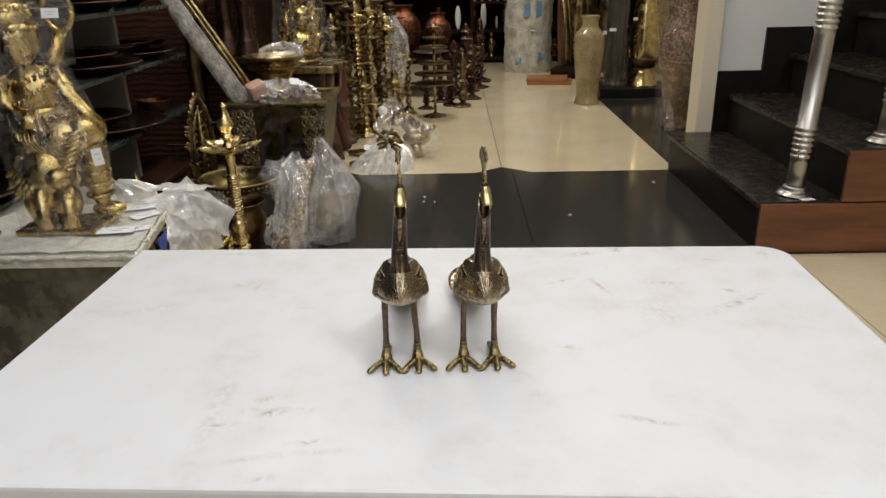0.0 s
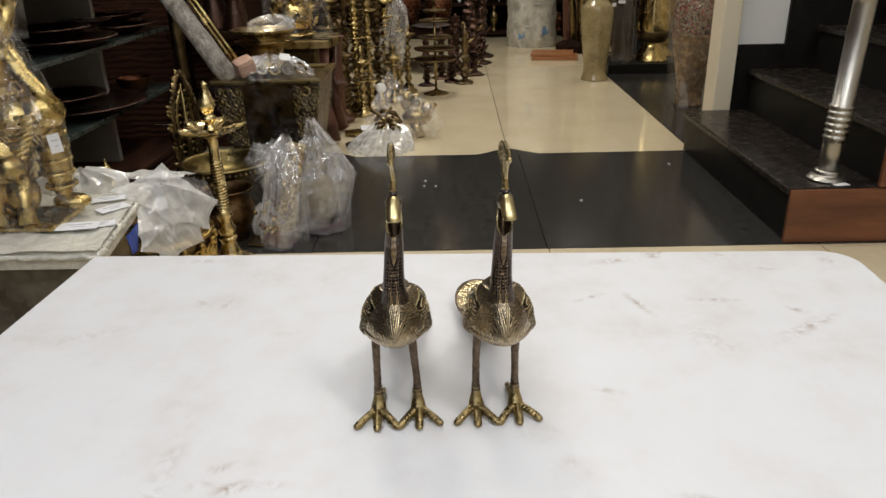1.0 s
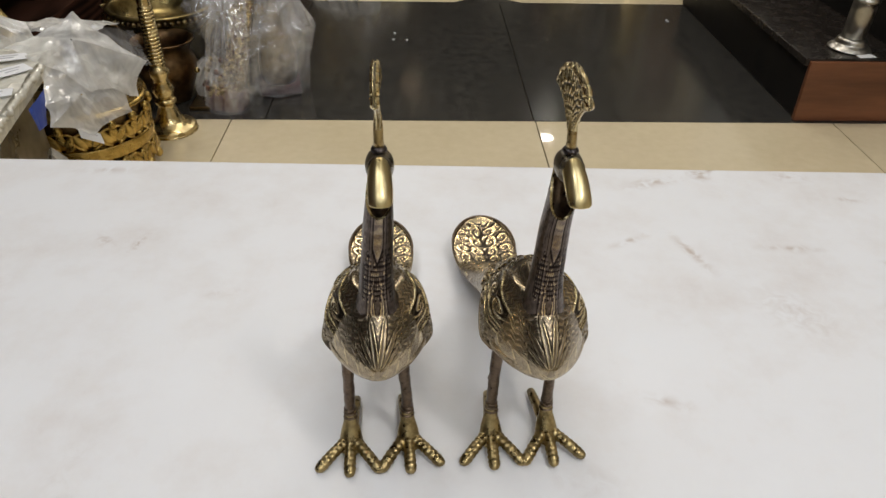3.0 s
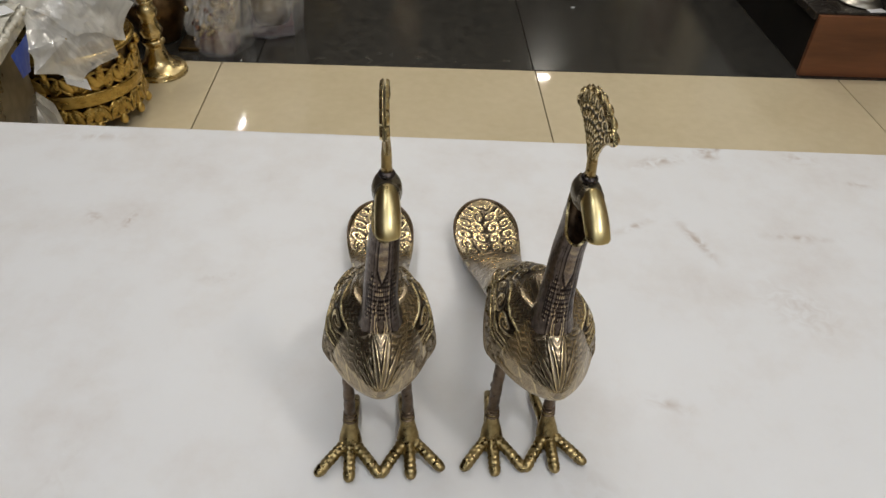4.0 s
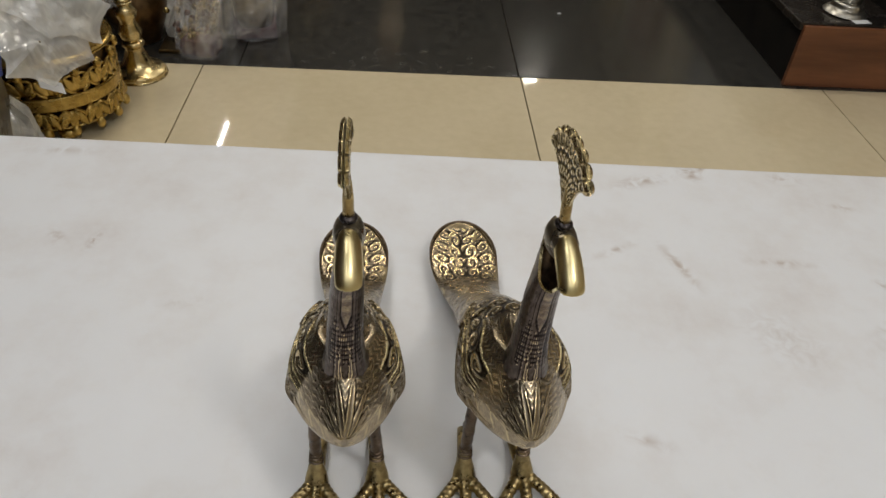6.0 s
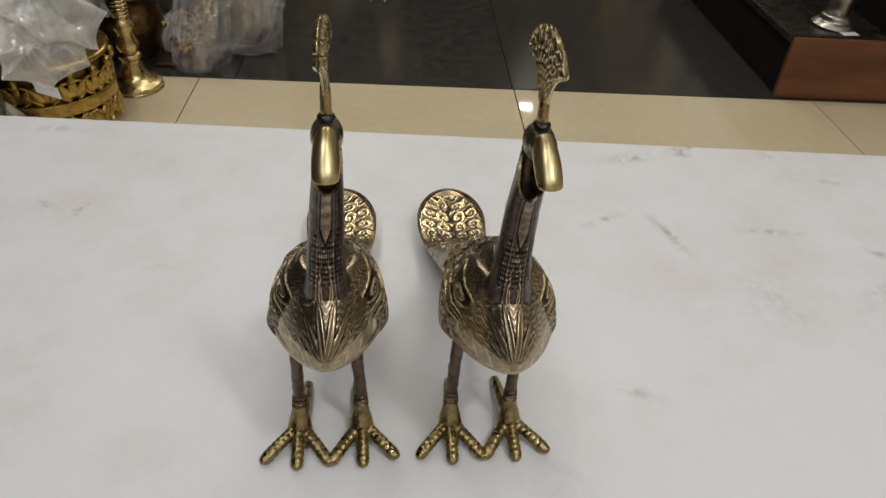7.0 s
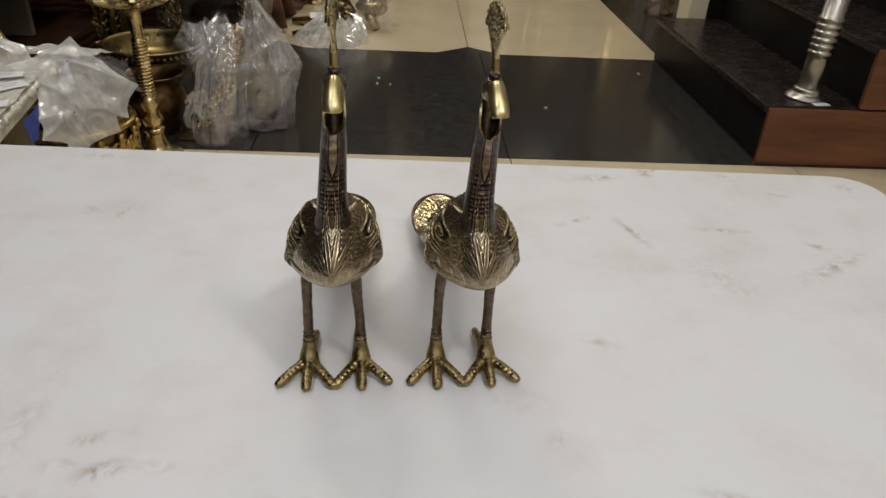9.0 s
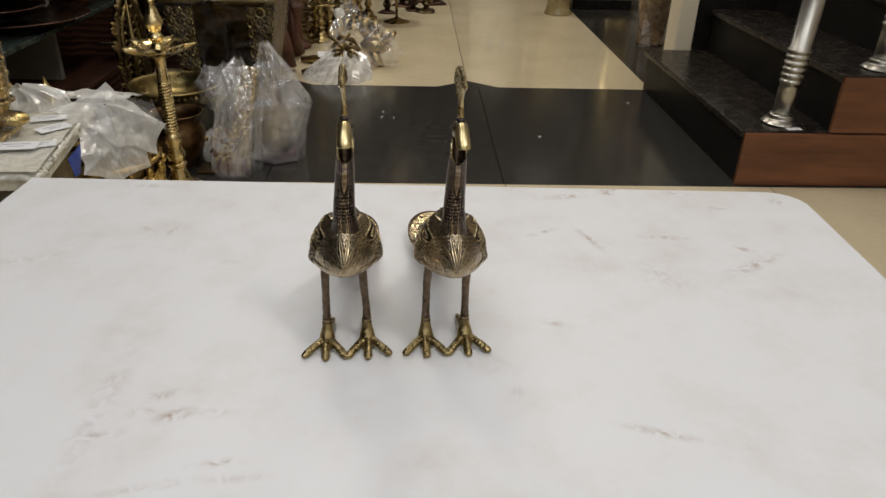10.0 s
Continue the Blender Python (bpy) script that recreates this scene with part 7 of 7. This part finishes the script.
for x, y, h, r in ((0.865, 3.08, 1.0, 0.066), (0.92, 3.28, 1.0, 0.07)):
    prof = [(0.0, 0), (1.15 * r, 0), (1.1 * r, 0.03)] + [(r * (0.92 + 0.06 * (k % 2)), 0.04 + 0.035 * k) for k in range(int((h - 0.05) / 0.035))] + [(1.2 * r, h), (0.0, h - 0.01)]
    solid("tall_vase", lathe_of(prof, SMOKE, 26), "tall ribbed smoky vase wrapped in clear film", "vase", pose(x, y, 0.064), "tall floor vases")
q = Mesh()
crumple(q, [(0.87, 3.07, 0.066, 0.085, 0.08), (0.87, 3.07, 0.4, 0.08, 0.075), (0.87, 3.07, 0.8, 0.078, 0.07), (0.87, 3.07, 1.0, 0.09, 0.08)], FILM_TIGHT, 8.1, 0.06, 8)
solid("plastic_wrap", q, "clear film round a tall smoky vase", "plastic wrap", group="plastic wraps")
gv = thing("gold_vase", "tall gold vase with a dark ring above a flared foot", "vase", pose(1.075, 3.12, 0.064), "tall floor vases")
lathe_of(smooth_profile([(0.0, 0), (0.105, 0), (0.105, 0.02), (0.085, 0.06), (0.062, 0.10), (0.06, 0.125), (0.09, 0.16), (0.108, 0.22), (0.105, 0.32), (0.085, 0.48), (0.065, 0.62), (0.075, 0.85), (0.0, 0.86)], 4), BRASS, 36).make("body", gv)
lathe_of(smooth_profile([(0.085, 0.125), (0.104, 0.155), (0.112, 0.19), (0.106, 0.195), (0.092, 0.165), (0.07, 0.125)], 3), BRASS_DARK, 36).make("ring", gv, "dark ring")
solid("brass_vase", lathe_of(smooth_profile([(0.0, 0), (0.09, 0), (0.05, 0.08), (0.07, 0.3), (0.09, 0.5), (0.05, 0.8), (0.0, 0.82)], 4), BRASS_DULL, 30), "tall dull gold vase behind the others", "vase", pose(1.19, 3.3, 0.064), "tall floor vases")
q = lathe_of(smooth_profile([(0.0, 0), (0.068, 0.0), (0.070, 0.02), (0.066, 0.06), (0.080, 0.16), (0.104, 0.28), (0.115, 0.38)], 4), MOSAIC, 36)
q.lathe(smooth_profile([(0.115, 0.378), (0.118, 0.42), (0.116, 0.47), (0.102, 0.54), (0.085, 0.60), (0.09, 0.72), (0.10, 0.8), (0.0, 0.79)], 4), BEADS, None, 36)
solid("tall_vase", q, "large mosaic glass vase with coloured beads in loose plastic", "vase", pose(0.995, 1.97, 0), "tall floor vases")
q = Folds()
crumple(q, [(0.985, 1.97, 0.003, 0.09, 0.08), (0.99, 1.97, 0.2, 0.112, 0.10), (0.99, 1.97, 0.42, 0.130, 0.125), (0.97, 1.97, 0.52, 0.12, 0.11), (0.95, 1.97, 0.68, 0.10, 0.09), (0.95, 1.97, 0.85, 0.13, 0.1)], FILM_TIGHT, 15.5, 0.09, 8)
sheet(q, [(0.90, 1.85, 0.005), (0.965, 1.86, 0.005), (0.945, 1.87, 0.12), (0.915, 1.87, 0.16)], FILM, 5, 0.01, 14, 14)
solid("plastic_wrap", q, "loose clear plastic wrap gathered round the mosaic vase", "plastic wrap", group="plastic wraps")
for x, y, h, r, mt, tl in ((0.66, 4.15, 1.1, 0.045, RED_CARVED, 0), (0.76, 4.1, 1.1, 0.05, BRASS_DULL, 0), (0.86, 4.2, 1.1, 0.06, BRASS_DARK, 0), (1.3, 3.9, 1.2, 0.08, COPPER, 0), (1.1, 4.2, 1.2, 0.08, BRASS_DARK, 0), (0.98, 4.0, 1.1, 0.05, BRASS_DARK, 0)):
    prof = smooth_profile([(0.0, 0), (1.3 * r, 0), (0.8 * r, 0.06), (r, 0.2), (1.25 * r, 0.5 * h), (0.8 * r, 0.8 * h), (1.1 * r, h), (0.0, h - 0.01)], 4)
    solid("tall_vase", lathe_of(prof, mt, 24), "tall slim dark metal vase near the back", "vase", pose(x, y, 0), "tall floor vases")
q = Folds("rod")
q.sweep([(0.70, 4.00, 0.0), (0.66, 4.06, 0.4), (0.60, 4.15, 1.0)], [0.022, 0.018, 0.016], OLD_BRASS, seg=10)
q.sweep([(0.74, 4.02, 0.0), (0.70, 4.08, 0.4), (0.65, 4.17, 1.0)], [0.012, 0.012, 0.012], BRASS_DARK, seg=10)
solid("brass_rods", q, "pair of leaning dull brass rods", "rods")
q = Mesh()
crumple(q, [(0.66, 4.0, 0.0, 0.10, 0.09), (0.66, 4.0, 0.06, 0.10, 0.09), (0.66, 4.0, 0.09, 0.05, 0.05), (0.66, 4.0, 0.1, 0.01, 0.01)], BACK, 2.5, 0.2, 7, 34, 10)
solid("dark_bag", q, "slack dark bag lying behind the plywood", "bag")

card(0.713, 2.690, 0.467, 30, 0.030, 0.022, 0, 0, 84, "blank white price tag tied to a tall vase")
card(0.826, 2.990, 0.459, -4, 0.045, 0.020, 0, 0, 84, "blank white price tag tied to a tall vase")
card(0.978, 3.000, 0.527, 8, 0.032, 0.018, 0, 0, 84, "blank white price tag tied to a tall vase")
solid("paper_scrap", box_of((0, 0, 0), (0.045, 0.022, 0.0012), CARD, 0), "small white paper scrap on the black tread", "paper", pose(0.853, 0.043, STEP + 0.0012, 0, 0, 8))

for k, (x, y) in enumerate([(0.586, 0.85), (-0.394, 0.618), (-0.35, 0.612), (0.588, 0.838), (-0.392, 0.681), (0.165, 0.422)]):
    q = Mesh()
    q.ball((0, 0, 0.0022), (0.004 + 0.0015 * (k % 3), 0.0030, 0.0022), CARD, seg=7, rows=5, warp=rough(3 * k + 1))
    solid("paper_crumb", q, "tiny white crumb of torn paper on the polished floor", "litter", pose(x, y, 0.0002, 0, 0, 40 * k), "paper crumbs")

# ---- floor pieces ----
GAP = 0.0015


def piece(name, poly, mat, label=""):
    q = Mesh()
    q.prism(poly, -0.012, 0.0, mat, None, 0.0008)
    return q.make(name, floor, label)


def rect(x0, x1, y0, y1):
    return [(x0 + GAP, y0 + GAP), (x1 - GAP, y0 + GAP), (x1 - GAP, y1 - GAP), (x0 + GAP, y1 - GAP)]


xs = [-1.85, -1.596, -0.798, 0.0, 0.8, 1.6, 2.4, 3.2]
ys = [-4.6, -4.0, -3.2, -2.4, -1.6, -0.8, -0.0]
for i in range(len(xs) - 1):
    for j in range(len(ys) - 1):
        piece("tile", rect(xs[i], xs[i + 1], ys[j], ys[j + 1]), BEIGE)
# black band, with small points into the cream slabs beyond
AP, HB, Y1, Y2 = (-0.83, -0.047), 0.13, 1.05, 1.147
bx = [-1.85, -1.42, -0.712, -0.004, 0.74]
for i in range(len(bx) - 1):
    piece("slab", rect(bx[i], bx[i + 1], 0.0, Y1), BLACK)
piece("slab", rect(0.74, EAST, 0.0, 2.4), BLACK)
piece("slab", rect(0.74, EAST, 2.4, NORTH), BLACK)
for a in AP:
    piece("inlay_point", [(a - HB + 0.004, Y1 + GAP), (a + HB - 0.004, Y1 + GAP), (a, Y2 - GAP)], BLACK, "small black stone point")
for k, (x0, x1) in enumerate([(-1.61, AP[0]), (AP[0], AP[1]), (AP[1], 0.74)]):
    lo = [(x0 + GAP, Y2 + GAP), (x0 + HB, Y1 + GAP)] if k else [(x0 + GAP, Y1 + GAP)]
    hi = [(x1 - HB, Y1 + GAP), (x1 - GAP, Y2 + GAP)] if k < 2 else [(x1 - GAP, Y1 + GAP)]
    piece("slab", lo + hi + [(x1 - GAP, 3.4 - GAP), (x0 + GAP, 3.4 - GAP)], BEIGE)
    piece("slab", rect(x0, x1, 3.4, NORTH), BEIGE)
piece("slab", rect(WEST, -1.61, Y1, NORTH), BEIGE)
